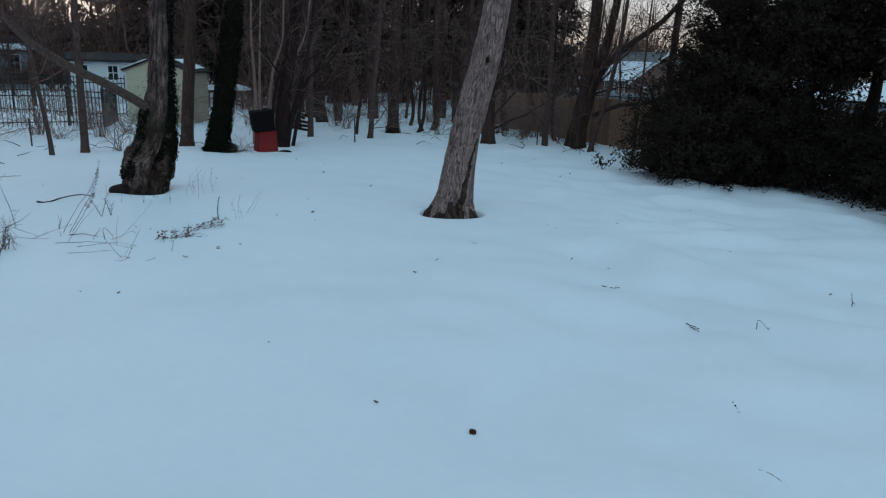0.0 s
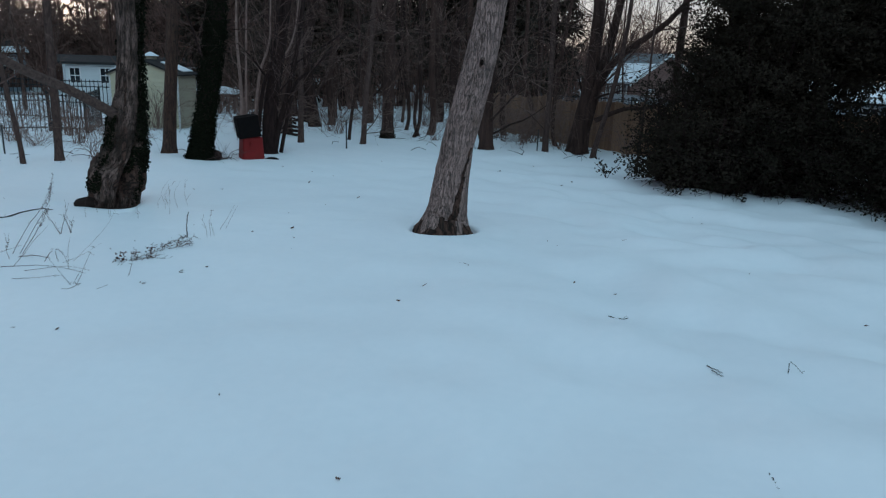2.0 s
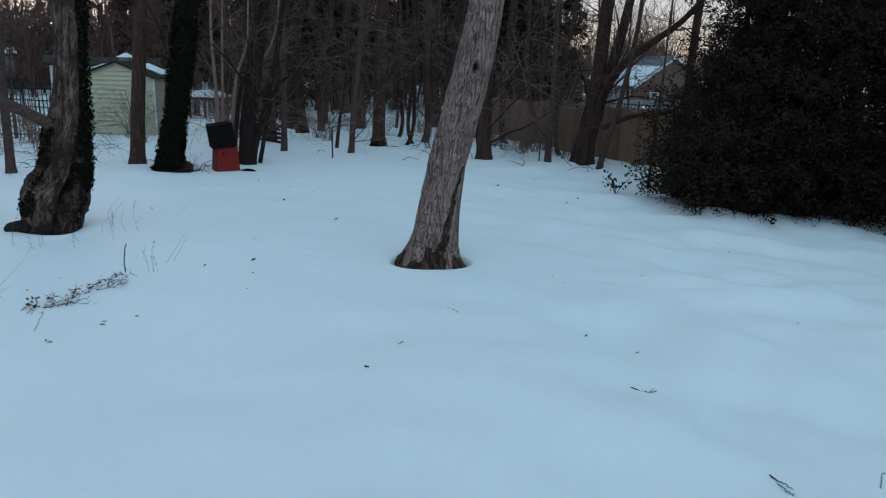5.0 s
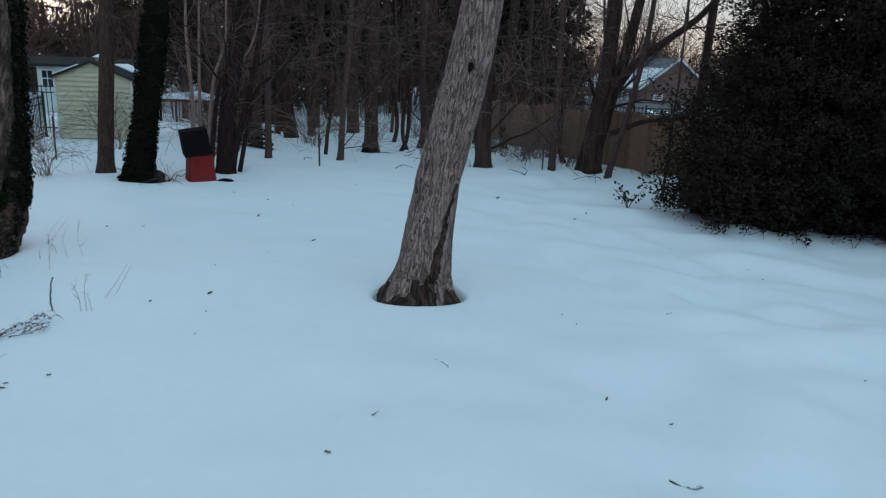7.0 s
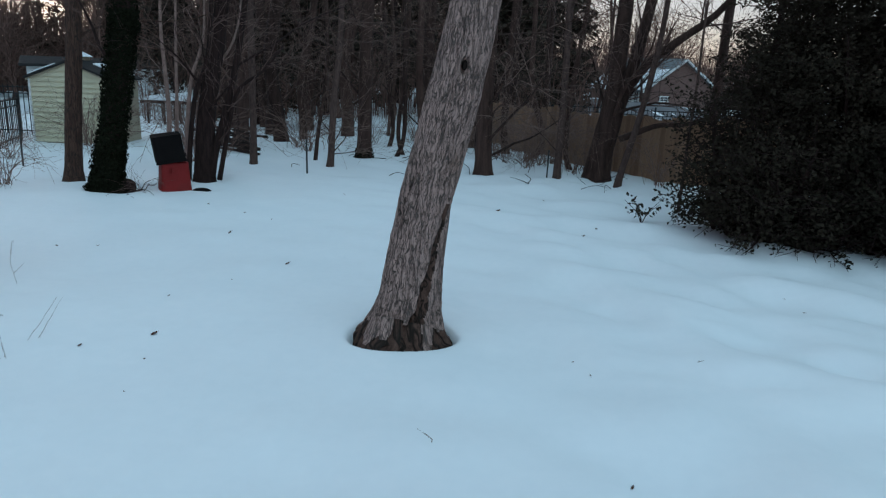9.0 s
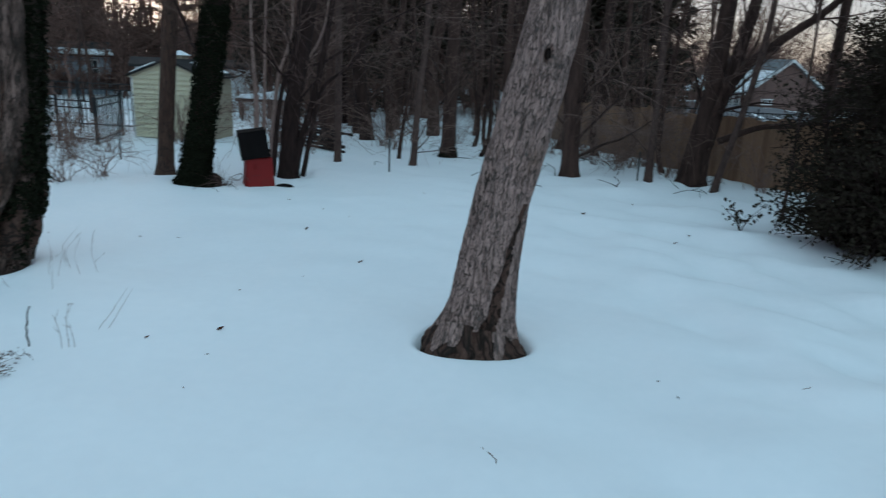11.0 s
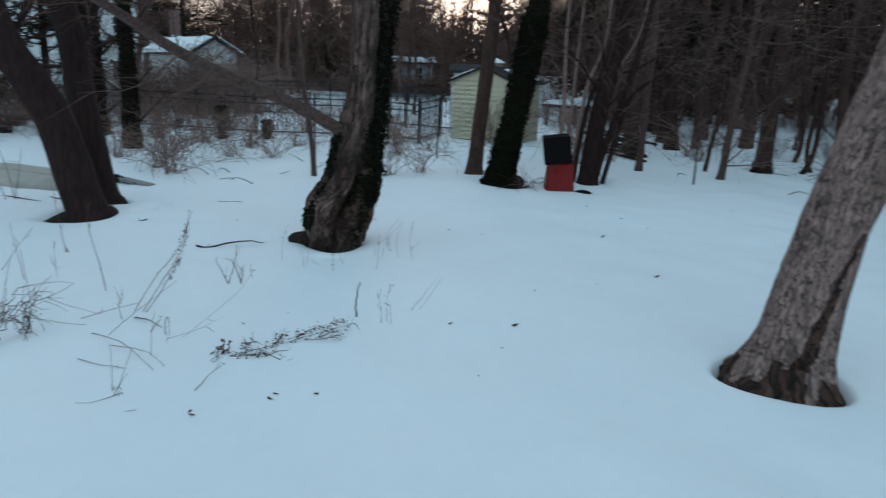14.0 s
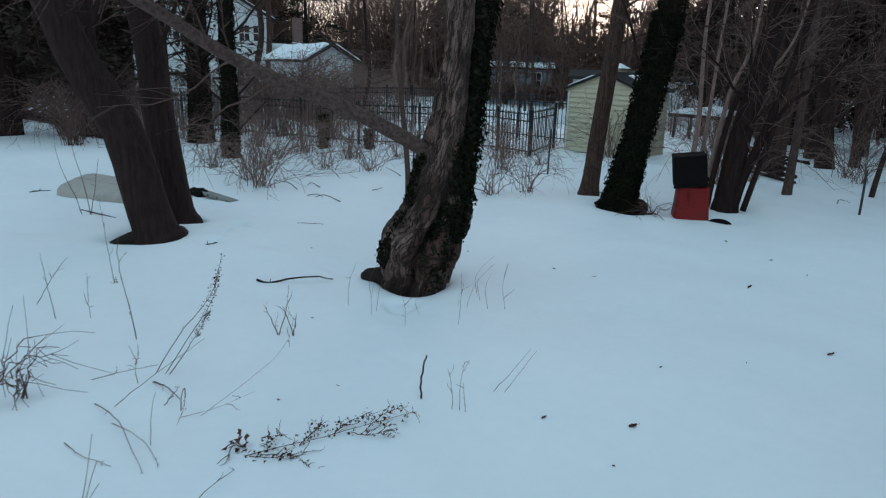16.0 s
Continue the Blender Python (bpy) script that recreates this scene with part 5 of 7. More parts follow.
    c = P[i, f] + rng.normal(0, 0.05, (70, 3))
    part("leaf_foliage", mesh_of("leaves", *leaves(c, unit(rng.normal(0, 0.6, (70, 3)) + [0, -0.4, 0.8]), (0.06, 0.09), rng), HOLLY), t)


thicket()
for i, (x, y, h, r) in enumerate([(-9.6, 31.5, 12, 2.8), (-6.9, 33.0, 13, 3.0), (-4.2, 35.0, 13, 3.0), (-8.3, 27.4, 11, 2.4), (-6.1, 26.6, 11, 2.3), (-13.6, 32.6, 9, 2.3), (1.0, 28.0, 10, 2.0)]):
    conifer("dark_evergreen", x, y, h, r, 150 + 20 * i, "tall dark evergreen with bare lower trunk in the woods", 0.33, 420, (0.22, 0.5))
for i, (x, y, h, r) in enumerate([(-13, 44, 13, 3.6), (-9, 47, 15, 3.8), (-5, 45, 14, 3.5), (-1, 48, 15, 3.8), (3, 46, 14, 3.5), (-7, 38, 12, 3.2), (-2, 39, 13, 3.4), (2.2, 37, 11, 3.0), (3.5, 33, 10, 2.2), (-11.5, 36, 12, 3.0), (-17, 52, 15, 4), 
                                  (-44, 58, 15, 5), (-30, 62, 15, 5), (-50, 38, 15, 5), (-40, 12, 13, 4), (-46, 8, 14, 4.5), (-52, 16, 15, 4.5), (-62, 30, 17, 6), (-24, 56, 13, 4.5), (-29.5, 10.5, 10, 3), (-31, 9, 12, 3.6), (-26, 5, 11, 3.2), (-55, 62, 17, 6), (-38, 66, 16, 6), (-66, 44, 17, 6)]):
    conifer("dark_evergreen", x, y, h, r, 130 + i, "tall dark evergreen standing in the woods", 0.04, 170, (0.32, 0.66))
line = np.random.default_rng(180)
for i in range(62):
    az = -0.36 - i / 61 * 1.0 + line.normal(0, 0.012)
    d = line.uniform(66, 92)
    if -0.60 < az < -0.48 or -0.95 < az < -0.76:
        continue
    conifer("far_evergreen", d * math.sin(az), d * math.cos(az), line.uniform(8, 11.5), line.uniform(4.2, 5.6), 400 + i, "distant dark evergreen in the far tree line", 0.02, 95, (0.55, 1.15))
woods()
far_woods()


# ---- shed ----
def shed():
    x0, x1, y0, deep = -11.60, -9.44, 19.4, 1.4
    wide, eave, peak, bottom = x1 - x0, 1.67, 2.08, -0.02
    t = thing("shed", "small pale yellow-green garden shed with lap siding", "shed", (x0, y0, bottom))
    mid = wide / 2
    core = prism([(0.02, -0.2), (wide - 0.02, -0.2), (wide - 0.02, eave - 0.04), (mid, peak - 0.06), (0.02, eave - 0.04)], deep)
    bmesh.ops.translate(core, verts=core.verts, vec=(0, 0.02, 0))
    part("wall", bm_mesh("wall", core, SIDING_TAN), t)
    boards = {}
    z = 0.02
    step = 0.13
    while z < peak - 0.1:
        half = mid if z < eave - 0.05 else max(0.12, mid * (peak - z - 0.05) / (peak - eave))
        key = round(half, 3)
        if key not in boards:
            bm = bmesh.new()
            top = half if z < eave - 0.05 else max(0.05, half - step * mid / (peak - eave))
            pts = [(-half, -0.045, 0), (half, -0.045, 0), (half, 0.018, 0), (-half, 0.018, 0), (-top, -0.006, step), (top, -0.006, step), (top, 0.018, step), (-top, 0.018, step)]
            v = [bm.verts.new(p) for p in pts]
            for f in ((0, 1, 5, 4), (1, 2, 6, 5), (2, 3, 7, 6), (3, 0, 4, 7), (4, 5, 6, 7), (3, 2, 1, 0)):
                bm.faces.new([v[i] for i in f])
            boards[key] = bm_mesh("siding_board", bm, SIDING)
        ob = part("siding_board", boards[key], t)
        ob.location = (mid, 0, z)
        z += step
    side_board = None
    z = 0.02
    while z < eave - 0.1:
        if side_board is None:
            bm = bmesh.new()
            v = [bm.verts.new(p) for p in [(0.004, 0, 0), (0.024, 0, 0), (0.024, deep, 0), (0.004, deep, 0), (0.002, 0, step), (0.008, 0, step), (0.008, deep, step), (0.002, deep, step)]]
            for f in ((0, 1, 5, 4), (1, 2, 6, 5), (2, 3, 7, 6), (3, 0, 4, 7), (4, 5, 6, 7), (3, 2, 1, 0)):
                bm.faces.new([v[i] for i in f])
            side_board = bm_mesh("siding_board", bm, SIDING_TAN)
        ob = part("siding_board", side_board, t)
        ob.location = (wide - 0.02, 0.03, z)
        z += step
    for x in (-0.03, wide - 0.03):
        part("corner_trim", bm_mesh("corner_trim", box((0.045, 0.06, eave + 0.1), (x + 0.03, -0.02, eave / 2 - 0.06), 0.006), WHITE), t, "white corner board")
    for sgn in (-1, 1):
        run, fall = mid + 0.09, (peak - eave) * (mid + 0.09) / mid
        ang = math.atan2(fall, run)
        ln = math.hypot(run, fall)
        for name, th, up, mt, y_in, extra in (("roof_slope", 0.05, 0.0, SHINGLE, -0.12, 0.0), ("roof_snow", 0.035, 0.043, ROOF_SNOW, 0.30, -0.45)):
            bm = box((ln + extra, deep + 0.3 if y_in < 0 else 0.8, th), (0, 0, 0), 0.015 if mt is ROOF_SNOW else 0.004)
            if mt is ROOF_SNOW:
                bmesh.ops.subdivide_edges(bm, edges=bm.edges[:], cuts=3)
                for v in bm.verts:
                    v.co.x += 0.05 * noise.noise(v.co * 3)
                    v.co.z += 0.012 * noise.noise(v.co * 5)
            ob = part(name, bm_mesh(name, bm, mt, mt is ROOF_SNOW), t, "patchy snow on the roof" if mt is ROOF_SNOW else "")
            ob.matrix_basis = pose(mid + sgn * (run / 2 + (0.06 if extra else 0)), deep / 2 + (0.35 if extra else 0.02), peak - fall / 2 + 0.03 + up - (0.02 if extra else 0), 0, math.degrees(ang) * sgn, 0)
        if sgn < 0:
            edge = box((ln * 0.62, 0.5, 0.045), (0, 0, 0), 0.012)
            bmesh.ops.subdivide_edges(edge, edges=edge.edges[:], cuts=2)
            for v in edge.verts:
                v.co.z += 0.012 * noise.noise(v.co * 6)
            ob = part("roof_snow", bm_mesh("roof_snow", edge, ROOF_SNOW, True), t, "patchy snow on the roof")
            ob.matrix_basis = pose(mid + sgn * run * 0.62, 0.17, peak - fall * 0.62 + 0.075, 0, math.degrees(ang) * sgn, 0)
        ob = part("rake_trim", bm_mesh("rake_trim", box((ln, 0.03, 0.05), (0, 0, 0), 0.004), SIDING_TAN), t, "thin tan trim under the gable")
        ob.matrix_basis = pose(mid + sgn * run / 2, -0.035, peak - fall / 2 - 0.025, 0, math.degrees(ang) * sgn, 0)
    cup = part("cupola", bm_mesh("cupola", box((0.30, 0.30, 0.26), (mid - 0.12, deep * 0.6, peak + 0.02), 0.01), SIDING_TAN), t, "small roof cupola with a cap of snow")
    bm = bmesh.new()
    bmesh.ops.create_cone(bm, segments=4, radius1=0.30, radius2=0.03, depth=0.13, cap_ends=True)
    bmesh.ops.rotate(bm, verts=bm.verts, cent=(0, 0, 0), matrix=Matrix.Rotation(math.pi / 4, 3, "Z"))
    bmesh.ops.translate(bm, verts=bm.verts, vec=(mid - 0.12, deep * 0.6, peak + 0.21))
    part("cupola_roof", bm_mesh("cupola_roof", bm, ROOF_SNOW), cup)


shed()


# ---- houses beyond the yards ----
def window_part(parent, x, y, z, w, h, panes=(2, 2), turn=0):
    """A window as a part with frame and panes, set in a wall that faces -y."""
    win = part("window", bm_mesh("window", box((w, 0.06, h), (0, 0, 0), 0.005), GLASS), parent)
    win.matrix_basis = pose(x, y, z, 0, 0, turn)
    t = 0.09
    for bx, bz, sx, sz in ((0, h / 2, w + 2 * t, t), (0, -h / 2, w + 2 * t, t), (-w / 2, 0, t, h), (w / 2, 0, t, h)):
        part("frame", bm_mesh("frame", box((sx, 0.12, sz), (bx, -0.02, bz), 0.004), WHITE), win)
    for i in range(1, panes[0]):
        part("bar", bm_mesh("bar", box((0.035, 0.05, h), (-w / 2 + w * i / panes[0], -0.03, 0)), WHITE), win)
    for i in range(1, panes[1]):
        part("bar", bm_mesh("bar", box((w, 0.05, 0.045), (0, -0.03, -h / 2 + h * i / panes[1])), WHITE), win)
    return win


def house(name, label, at, turn, wide, deep, eave, peak, wall, roof, windows=(), snow=0.7, gable_front=True, clap=True, side_windows=(), chimney=None, rake=None, wing=None):
    """A gabled house; its own front looks along -y before the turn."""
    t = thing(name, label, "house")
    t.matrix_basis = pose(*at, 0, 0, turn)
    m = wide / 2
    if gable_front:
        core = prism([(-m, -1.5), (m, -1.5), (m, eave), (0, peak), (-m, eave)], deep)
    else:
        core = prism([(0, -1.5), (deep, -1.5), (deep, eave), (deep / 2, peak), (0, eave)], wide)
        bmesh.ops.rotate(core, verts=core.verts, cent=(0, 0, 0), matrix=Matrix.Rotation(math.pi / 2, 3, "Z"))
        bmesh.ops.translate(core, verts=core.verts, vec=(m, 0, 0))
    part("wall", bm_mesh("wall", core, wall), t)
    if clap:
        rows = Pile()
        z = 0.0
        while z < eave - 0.1:
            c = np.array([[-m, -0.03, z], [m, -0.03, z], [m, -0.005, z + 0.2], [-m, -0.005, z + 0.2], [-m, 0.01, z], [m, 0.01, z]])
            rows.add(c, [[0, 1, 2, 3], [0, 4, 5, 1]])
            z += 0.2
        part("clapboard_wall", rows.mesh("clapboards", wall, False), t)
    half = (m if gable_front else deep / 2)
    run, fall = half + 0.35, (peak - eave) * (half + 0.35) / half
    ln, ang = math.hypot(run, fall), math.atan2(fall, run)
    long = (deep if gable_front else wide) + 0.7
    for sgn in (-1, 1):
        for nm, th, up, mt in (("roof_slope", 0.16, 0.02, roof), ("roof_snow", 0.10, 0.145, ROOF_SNOW)):
            if nm == "roof_snow" and not snow:
                continue
            cover = 1.0 if nm == "roof_slope" else snow
            bm = box((ln * cover, long * (1 if nm == "roof_slope" else 0.96), th), (0, 0, 0), 0.03)
            if nm == "roof_snow":
                bmesh.ops.subdivide_edges(bm, edges=bm.edges[:], cuts=5)
                for v in bm.verts:
                    v.co.x += 0.35 * noise.noise(v.co * 0.7 + Vector((at[0], 0, 0)))
                    v.co.z += 0.03 * noise.noise(v.co * 2)
            ob = part(nm, bm_mesh(nm, bm, mt), t, "uneven snow lying on the roof" if nm == "roof_snow" else "")
            off = (ln - ln * cover) / 2
            px = sgn * (run / 2 + off * math.cos(ang))
            pz = peak - fall / 2 - off * math.sin(ang) + up
            if gable_front:
                ob.matrix_basis = pose(px, deep / 2, pz, 0, math.degrees(ang) * sgn, 0)
            else:
                ob.matrix_basis = pose(0, deep / 2 + px, pz, 0, 0, 90) @ pose(0, 0, 0, 0, math.degrees(ang) * sgn, 0)
        if rake:
            ob = part("rake_board", bm_mesh("rake_board", box((ln, 0.04, 0.20), (0, 0, 0), 0.008, segments=1), rake), t, "white painted rake board")
            ob.matrix_basis = pose(sgn * run / 2, -0.38, peak - fall / 2 - 0.02, 0, math.degrees(ang) * sgn, 0)
    for x, z, w, h in windows:
        window_part(t, x, -0.05, z, w, h)
    for y, z, w, h in side_windows:
        window_part(t, -m - 0.05, y, z, w, h, turn=-90)
    if wing:
        a, b, top = wing
        part("side_wing", bm_mesh("side_wing", box((b - a, 4.0, top + 1.5), ((a + b) / 2 + 0.01, 3.5, top / 2 - 0.75), 0.01, segments=1), wall), t)
        part("roof_snow", bm_mesh("roof_snow", box((b - a + 0.3, 4.3, 0.35), ((a + b) / 2 + 0.16, 3.5, top + 0.18), 0.1), ROOF_SNOW), t, "deep snow on the side wing")
    if chimney:
        part("chimney", bm_mesh("chimney", box((0.7, 0.7, 7.4), chimney, 0.03), BRICK), t)
    return t


def houses():
    house("white_house", "white clapboard house with small-paned windows", (-21.4, 42.3, -1.3), 32, 9, 7, 2.85, 3.2, HOUSE_WHITE, SHINGLE, [(-4.0, 2.1, 0.6, 0.95), (-2.3, 2.1, 0.62, 0.95)], 0.0, False)
    house("garage", "white garage with snow lying on its roof", (-34.15, 28.5, -1.0), 85, 3.0, 4.4, 3.2, 4.0, HOUSE_WHITE, SHINGLE, [], 0.85)
    house("large_white_house", "large two-storey white house seen through the trees", (-47.0, 27.5, -1.2), 62, 9, 8, 6.0, 8.6, HOUSE_WHITE, SHINGLE, [(2.7, 4.95, 0.75, 1.1), (3.65, 4.95, 0.75, 1.1), (-1.5, 4.9, 0.9, 1.2), (2.6, 2.0, 1.0, 1.3)], 0.8, True, chimney=(6.8, 4, 2.6), wing=(4.5, 7.6, 4.0))
    house("blue_grey_house", "low blue-grey house with white-framed windows", (-38.5, 51.9, -0.8), 39, 5.2, 6, 2.75, 3.7, HOUSE_BLUE, SHINGLE, [(-1.6, 1.9, 0.7, 1.0), (1.3, 1.7, 0.8, 1.3)], 0.35, False)
    house("brick_house", "brown brick house with blue shingles and patchy roof snow", (16.6, 63.1, -1.65), 32, 8.6, 6.4, 2.7, 5.2, BRICK, SHINGLE_BLUE, [(-1.9, 1.95, 0.9, 0.4)], 0.62, True, False, side_windows=[(0.55, 1.75, 0.5, 1.5), (1.25, 1.75, 0.5, 1.5), (1.95, 1.75, 0.5, 1.5), (2.65, 1.75, 0.5, 1.5)], rake=HOUSE_WHITE)
    house("far_house", "distant low house with a snowy roof", (27, 45, -1.1), -30, 10, 7, 1.7, 2.9, HOUSE_BLUE, SHINGLE, [(-1.5, 0.9, 0.9, 0.9), (2.0, 0.9, 0.9, 0.9)], 0.95, False)


houses()


# ---- a grey sheet over the snow beyond the board fence ----
def dim_sheet():
    """An added grey sheet that dims the far snow before the brick house; no known road."""
    rng = np.random.default_rng(190)
    n = 60
    f = np.linspace(0, 1, n)
    x0, y0 = 2 + 42 * f, 28.5 - 1.0 * f
    rows = []
    for k in range(5):
        w = k / 4
        x, y = x0 + 2.0 * w, y0 + 33 * w
        rows.append(np.stack([x, y, snow_height(x, y) + 0.06], -1))
    V = np.stack(rows, 1)
    V[:, [0, -1], 1] += rng.normal(0, 0.25, (n, 2))
    i, k = np.meshgrid(np.arange(n - 1), np.arange(4), indexing="ij")
    b = (i * 5 + k).ravel()
    tagged(new("road", mesh_of("road", V.reshape(-1, 3), np.stack([b, b + 5, b + 6, b + 1], -1), DIM_SNOW)), "grey sheet added over the far snow to dim it", "road", kind="structure")


dim_sheet()


# ---- fences ----
def metal_fence(name, label, corners, top, spacing=0.115, low=-0.05, post_every=1.9):
    """Black metal pickets between posts, with three rails, along a line of corners."""
    t = thing(name, label, "fence", (corners[0][0], corners[0][1], 0))
    ox, oy = corners[0]
    tall = top - low
    picket = bm_mesh("picket", box((0.018, 0.018, tall), (0, 0, low + tall / 2)), METAL)
    post = bm_mesh("post", box((0.055, 0.055, tall + 0.08), (0, 0, low + tall / 2 + 0.04), 0.006, segments=1), METAL)
    for (x0, y0), (x1, y1) in zip(corners, corners[1:]):
        ln = math.hypot(x1 - x0, y1 - y0)
        ang = math.degrees(math.atan2(y1 - y0, x1 - x0))
        bays = max(1, round(ln / post_every))
        for b in range(bays + 1):
            f = b / bays
            px, py = x0 + (x1 - x0) * f, y0 + (y1 - y0) * f
            ob = part("post", post, t)
            ob.matrix_basis = pose(px - ox, py - oy, H(px, py), 0, 0, ang)
        count = int(ln / spacing)
        for i in range(1, count):
            f = i / count
            px, py = x0 + (x1 - x0) * f, y0 + (y1 - y0) * f
            ob = part("picket", picket, t)
            ob.matrix_basis = pose(px - ox, py - oy, H(px, py), 0, 0, ang)
        for b in range(bays):
            f0, f1 = b / bays, (b + 1) / bays
            a = Vector((x0 + (x1 - x0) * f0, y0 + (y1 - y0) * f0, 0))
            c = Vector((x0 + (x1 - x0) * f1, y0 + (y1 - y0) * f1, 0))
            a.z, c.z = H(a.x, a.y), H(c.x, c.y)
            pitch = math.degrees(math.atan2(c.z - a.z, ln / bays))
            for z in (top - 0.05, top - 0.22, 0.12):
                mid = (a + c) / 2
                rail = part("rail", bm_mesh("rail", box((ln / bays, 0.03, 0.03), (0, 0, 0))  , METAL), t)
                rail.matrix_basis = pose(mid.x - ox, mid.y - oy, mid.z + z, 0, -pitch, ang)
    return t


metal_fence("metal_fence", "black metal picket fence along the snowy yard", [(-12.66, 17.7), (-14.2, 16.3), (-17.2, 14.6), (-21.0, 13.0), (-27.0, 11.0)], 1.12)
metal_fence("metal_gate", "black metal picket gate between two posts", [(-11.43, 17.5), (-12.62, 17.7)], 1.10, post_every=3)
metal_fence("metal_fence", "short run of black metal fence joining the shed", [(-12.0, 19.4), (-11.43, 17.55)], 1.15)
metal_fence("metal_fence", "black metal picket fence further back in the snow", [(-12.4, 20.9), (-16.5, 20.9), (-21.5, 21.6), (-31.0, 21.5)], 1.38, 0.14)
metal_fence("metal_fence", "black metal railing beyond the board fence", [(2.5, 27.0), (9.5, 25.0)], 1.18, 0.13)


def board_fence():
    rng = np.random.default_rng(200)
    line = [(13.0, 15.2), (8.0, 16.0), (4.6, 16.7), (0.9, 22.8), (-1.2, 27.0)]
    t = thing("board_fence", "weathered brown upright board fence behind the trees", "fence", (4.6, 16.7, 0))
    kinds = []
    for k in range(4):
        h = 1.53 + 0.02 * k
        bm = box((0.1445, 0.022, h), (0, 0, h / 2 - 0.1), 0.004, segments=1)
        for v in bm.verts:
            if v.co.z > h - 0.2 and abs(v.co.x) > 0.06:
                v.co.z -= 0.05
        kinds.append(bm_mesh("board", bm, FENCE_WOOD))
    post = bm_mesh("post", box((0.10, 0.10, 1.45), (0, 0.07, 0.62), 0.008, segments=1), FENCE_WOOD)
    for (x0, y0), (x1, y1) in zip(line, line[1:]):
        ln = math.hypot(x1 - x0, y1 - y0)
        ang = math.degrees(math.atan2(y1 - y0, x1 - x0)) + 180
        n = math.ceil(ln / 0.143)
        for i in range(n):
            f = (i + 0.5) / n
            px, py = x0 + (x1 - x0) * f, y0 + (y1 - y0) * f
            ob = part("board", kinds[int(rng.integers(0, 4))], t)
            ob.matrix_basis = pose(px - 4.6, py - 16.7, H(px, py) - 0.025 * max(0, py - 16.7) + rng.normal(0, 0.012), 0, rng.normal(0, 0.12), ang + rng.normal(0, 0.8))
            if i % 16 == 0:
                ob = part("post", post, t)
                ob.matrix_basis = pose(px - 4.6, py - 16.7, H(px, py) - 0.025 * max(0, py - 16.7), 0, 0, ang)
        for z in (0.35, 1.05):
            mx, my = (x0 + x1) / 2, (y0 + y1) / 2
            ob = part("rail", bm_mesh("rail", box((ln, 0.04, 0.08), (0, 0.035, 0)), FENCE_WOOD), t)
            ob.matrix_basis = pose(mx - 4.6, my - 16.7, z, 0, 0, ang)


# ---- the red bin and things in the yard ----
def rounded_block(w, d, h, r, taper, name, material, sag=0.0):
    """A soft-edged tub: superellipse rings with a taper."""
    pile = Pile()
    n, m = 40, 16
    a = np.linspace(0, 2 * np.pi, n, endpoint=False)
    c, s = np.cos(a), np.sin(a)
    e = 0.32
    shape = np.stack([np.sign(c) * np.abs(c) ** e * w / 2, np.sign(s) * np.abs(s) ** e * d / 2], -1)
    zs = np.concatenate([np.linspace(0, h - r, m), h - r + r * np.sin(np.linspace(0.2, np.pi / 2, 6))])
    ks = np.concatenate([np.linspace(1, taper, m), taper - r * 1.6 * (1 - np.cos(np.linspace(0.2, np.pi / 2, 6)))])
    rings = [np.column_stack([shape * k * (1 - sag * np.sin(np.pi * z / h) * np.abs(np.cos(2 * a))[:, None] ** 2), np.full(n, z)]) for z, k in zip(zs, ks)]
    rings.append(np.column_stack([shape * 0.02, np.full(n, h)]))
    V = np.concatenate(rings)
    i = np.arange(len(rings) - 1)[:, None] * n
    k = np.arange(n)[None]
    k2 = (k + 1) % n
    q = np.stack([i + k, i + k2, i + n + k2, i + n + k], -1).reshape(-1, 4)
    return mesh_of(name, V, q, material)


